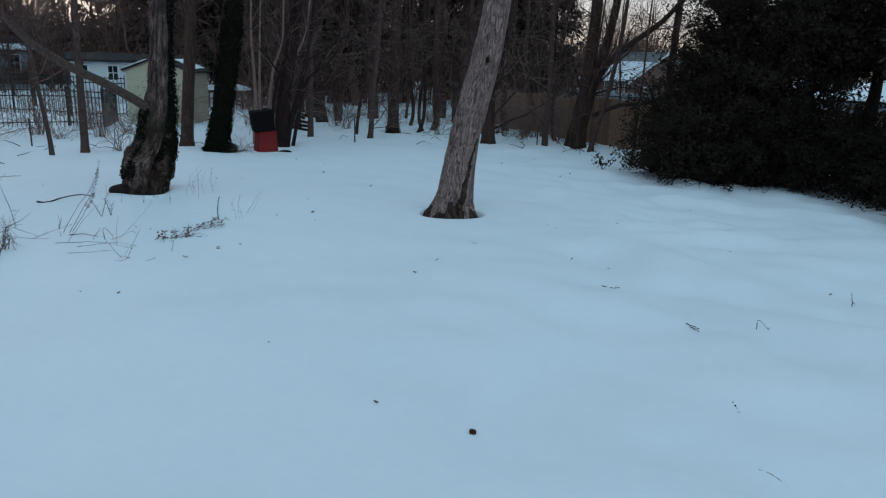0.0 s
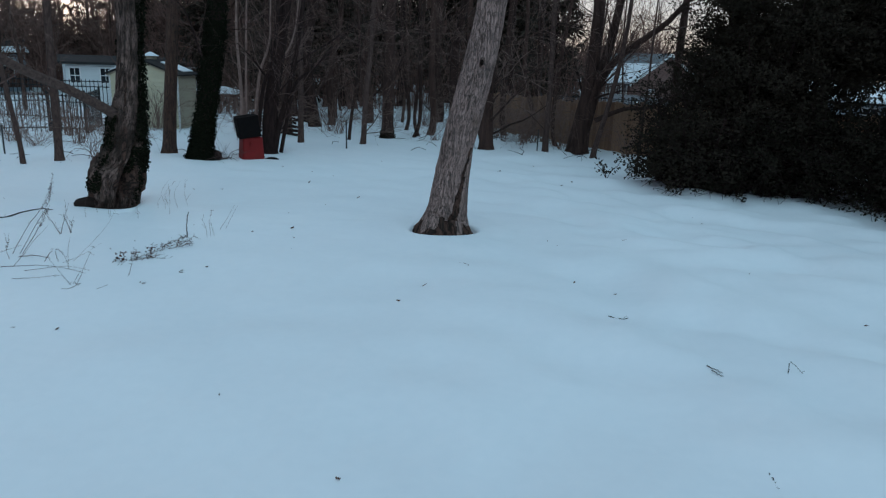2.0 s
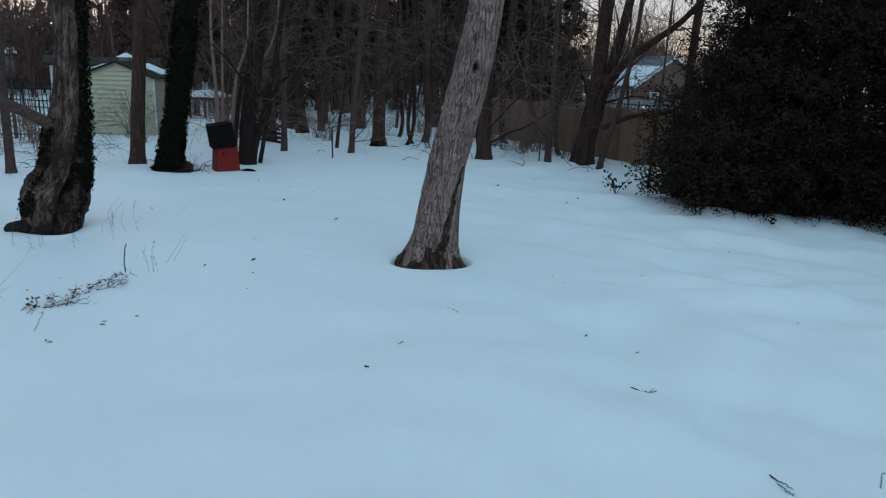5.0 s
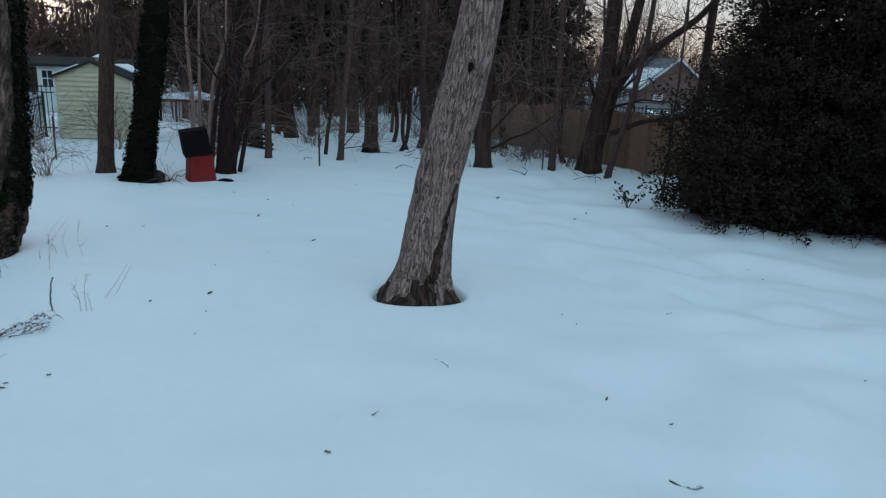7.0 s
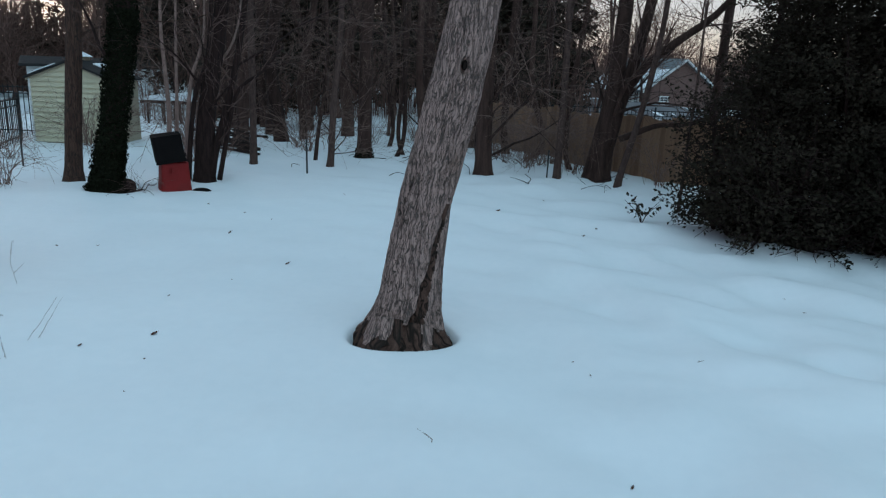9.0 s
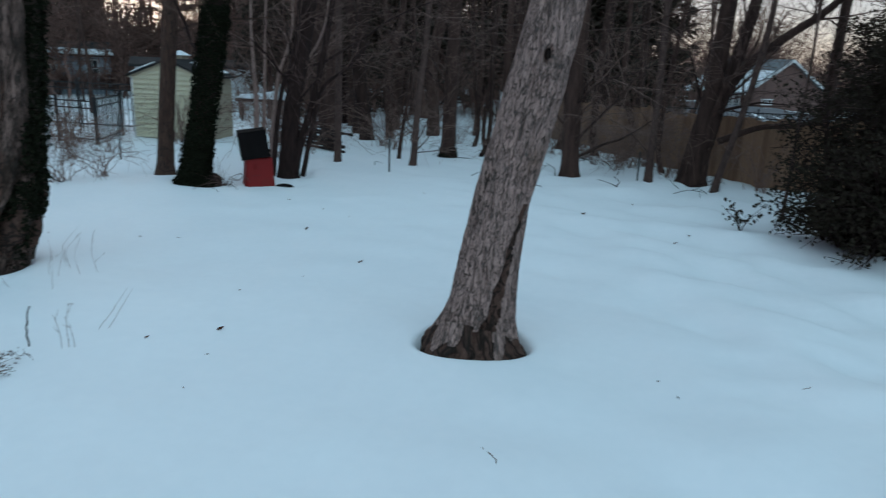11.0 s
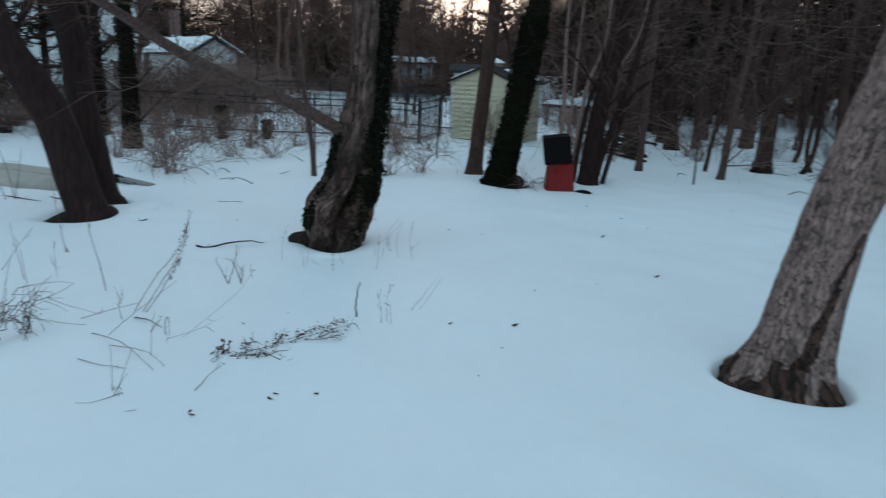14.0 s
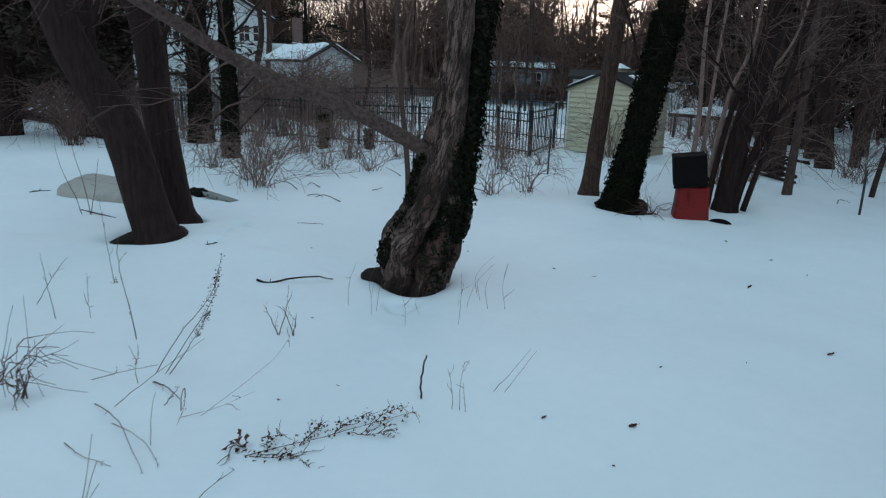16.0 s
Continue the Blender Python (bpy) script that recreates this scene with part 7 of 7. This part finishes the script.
    stick([(1.94, 1.36, 0.01), (1.945, 1.29, 0.012), (1.933, 1.21, 0.01)], 0.005, 65)
    stick([(1.80, 0.47, 0.01), (1.87, 0.42, 0.012), (1.914, 0.33, 0.01)], 0.004, 66, STRAW)
    stick([(3.98, 3.70, 0), (3.99, 3.74, 0.07), (3.98, 3.77, 0.15)], 0.005, 67)
    stick([(-8.7, 8.6, 0.01), (-8.5, 8.8, 0.02), (-8.4, 8.85, 0.01)], 0.005, 68)
    stick([(-10.3, 9.9, 0.01), (-10.15, 10.0, 0.03), (-10.0, 10.0, 0.01)], 0.007, 69)
    stick([(-5.9, 13.0, 0.02), (-5.6, 13.05, 0.05), (-5.35, 12.9, 0.02)], 0.008, 70)
    stick([(-0.17, 5.68, 0.0), (-0.07, 5.56, 0.008), (-0.02, 5.49, 0.012), (-0.005, 5.44, 0.01)], 0.005, 71, STRAW)
    stick([(2.03, 6.96, 0.0), (2.1, 6.95, 0.01), (2.16, 6.98, 0.01)], 0.004, 72, STRAW)
    lain = "long thin dead stalk lying on the snow"
    stick([(-5.17, 4.56, 0.03), (-4.9, 4.57, 0.08), (-4.5, 4.5, 0.07), (-4.14, 4.43, 0.02)], 0.004, 73, TWIG_DARK, lain)
    stick([(-4.9, 4.56, 0.02), (-4.66, 4.57, 0.05), (-4.4, 4.56, 0.05), (-4.15, 4.53, 0.02)], 0.003, 74, TWIG_DARK, lain)
    stick([(-4.85, 4.26, 0.01), (-4.6, 4.27, 0.03), (-4.33, 4.34, 0.02)], 0.003, 75, TWIG_DARK, lain)
    stick([(-3.66, 4.43, 0.01), (-3.72, 4.62, 0.05), (-3.81, 4.8, 0.02)], 0.003, 76, TWIG_DARK, lain)
    stick([(-5.25, 4.99, 0.01), (-5.05, 5.0, 0.05), (-4.89, 5.01, 0.02)], 0.006, 77, TWIG_DARK, "short curled dead stalk on the snow")
    stick([(-11.25, 6.63, 0.01), (-10.9, 6.70, 0.02), (-10.52, 6.83, 0.01)], 0.012, 78)
    stick([(-10.79, 7.11, 0.01), (-10.6, 7.10, 0.02), (-10.41, 7.13, 0.01)], 0.014, 79)
    stick([(-13.16, 6.51, 0.01), (-13.2, 6.7, 0.02), (-13.22, 6.85, 0.01)], 0.012, 80)
    stick([(-8.60, 7.09, 0.0), (-8.6, 7.2, 0.01), (-8.56, 7.33, 0.0)], 0.016, 81)
    for i in range(48):
        x, y = (rng.uniform(-4.8, 3.2), rng.uniform(15.4, 21)) if i < 38 else (rng.uniform(-11, -6.5), rng.uniform(9.5, 14))
        a, ln = rng.uniform(0, 6.3), rng.uniform(0.2, 0.7)
        stick([(x, y, 0.02), (x + 0.5 * ln * math.cos(a), y + 0.5 * ln * math.sin(a), 0.03 + rng.uniform(0, 0.12)), (x + ln * math.cos(a + 0.3), y + ln * math.sin(a + 0.3), rng.uniform(0.01, 0.2))], rng.uniform(0.005, 0.012), 500 + i)
    bare_shrub("brush_heap", "small heap of bare twigs beside the red bin", -5.72, 13.15, 0.28, 0.5, 350, 12, TWIG_DARK, 4, "", 0.006)


def litter():
    rng = np.random.default_rng(400)
    kinds = []
    for k in range(4):
        n, m = 9, 5
        s, w = np.linspace(-1, 1, n), np.linspace(-1, 1, m)
        S, W = np.meshgrid(s, w, indexing="ij")
        edge = np.sqrt(np.clip(1 - S ** 2, 0.02, 1)) * (0.45 + 0.12 * np.sin(S * 9 + k))
        curl = 0.35 * W ** 2 * (0.6 + 0.3 * k) + 0.22 * S ** 2 + 0.1 * np.sin(S * 5 + k)
        V = np.stack([S, W * edge, curl], -1) * 0.035
        i, j = np.meshgrid(np.arange(n - 1), np.arange(m - 1), indexing="ij")
        b = (i * m + j).ravel()
        q = np.stack([b, b + m, b + m + 1, b + 1], -1)
        V2 = V.reshape(-1, 3)
        under = V2 - [0, 0, 0.0015]
        kinds.append(mesh_of("blade", np.concatenate([V2, under]), np.concatenate([q, q[:, ::-1] + len(V2)]), DEAD_LEAF))
    spots = [(-0.48, 4.62, 1.6), (1.22, 5.19, 1.3), (4.0, 4.21, 1.3), (0.53, 13.05, 2.3), (1.75, 11.45, 2.2), (2.02, 12.05, 2.2), (-1.97, 9.11, 1.8), (-3.15, 10.49, 1.7), (-3.92, 2.9, 0.9), (-3.55, 2.94, 1.2), (-1.72, 1.87, 0.8), (-0.68, 0.93, 1.1),
             (1.64, 4.9, 1.0), (-3.0, 6.6, 1.5), (-2.54, 6.95, 1.9), (-0.7, 4.12, 1.3), (-2.27, 5.9, 0.6), (-2.86, 7.95, 0.9), (-4.41, 5.48, 0.9), (-3.42, 11.87, 1.0), (-3.19, 4.68, 1.4), (-3.21, 4.75, 1.2), (-2.99, 4.92, 1.3), (-5.05, 9.61, 1.2),
             (-4.55, 9.69, 1.2), (-2.39, 6.46, 0.7), (-3.38, 4.2, 1.2), (-3.43, 4.22, 1.0), (-5.56, 6.59, 1.0), (1.06, 6.9, 0.9), (1.17, 6.65, 0.8)]
    spots += [(3.36, 5.63, 0.7), (3.68, 9.09, 0.9), (3.69, 8.62, 0.9), (-2.39, 8.45, 0.6), (-2.93, 11.65, 1.0), (-4.32, 5.92, 0.7), (-3.89, 6.78, 0.6), (-6.2, 9.4, 1.2), (-4.2, 12.4, 1.2), (-2.2, 13.6, 1.2), (-0.6, 15.2, 1.8), (1.4, 14.4, 1.2), (-7.4, 7.9, 0.8)]
    for i, (x, y, s) in enumerate(spots):
        t = thing("fallen_leaf", "small curled dark brown leaf on the snow", "leaf", (x, y, H(x, y) + 0.004), "fallen leaves")
        t.rotation_euler = (rng.normal(0, 0.3), rng.normal(0, 0.3), rng.uniform(0, 6.3))
        t.scale = (s * 0.42, s * 0.42, s * 0.42)
        part("blade", kinds[i % 4], t)
        stem = np.array([[(0.033, 0, 0.006), (0.05, 0.004, 0.010), (0.062, 0.01, 0.004)]])
        part("stem", mesh_of("stem", *tubes(stem, np.array([[0.0018, 0.0015, 0.0012]]), 4), DEAD_LEAF), t)
    # a seed cone, with its scales
    t = thing("seed_cone", "small open reddish-brown seed cone on the snow", "cone", (0.003, 0.60, H(0.003, 0.60) + 0.012))
    t.scale = (0.62, 0.62, 0.62)
    n = 60
    i = np.arange(n)
    z = np.linspace(-0.03, 0.035, n)
    rad = 0.026 * np.sqrt(np.clip(1 - (z / 0.045) ** 2, 0.05, 1))
    a = i * 2.39996
    c = np.stack([z, np.cos(a) * rad, np.sin(a) * rad], -1)
    nr = unit(np.stack([np.full(n, 0.6), np.cos(a), np.sin(a)], -1))
    part("core", bm_mesh("core", sphere((0.034, 0.018, 0.018), (0, 0, 0)), DEAD_LEAF, True), t)
    part("leaf_foliage", mesh_of("scales", *leaves(c, nr, (0.02, 0.028), rng, 0.2, 0.9), DEAD_LEAF), t, "open woody scales")


yard_things()
shrubs()
weeds()
litter()
board_fence()
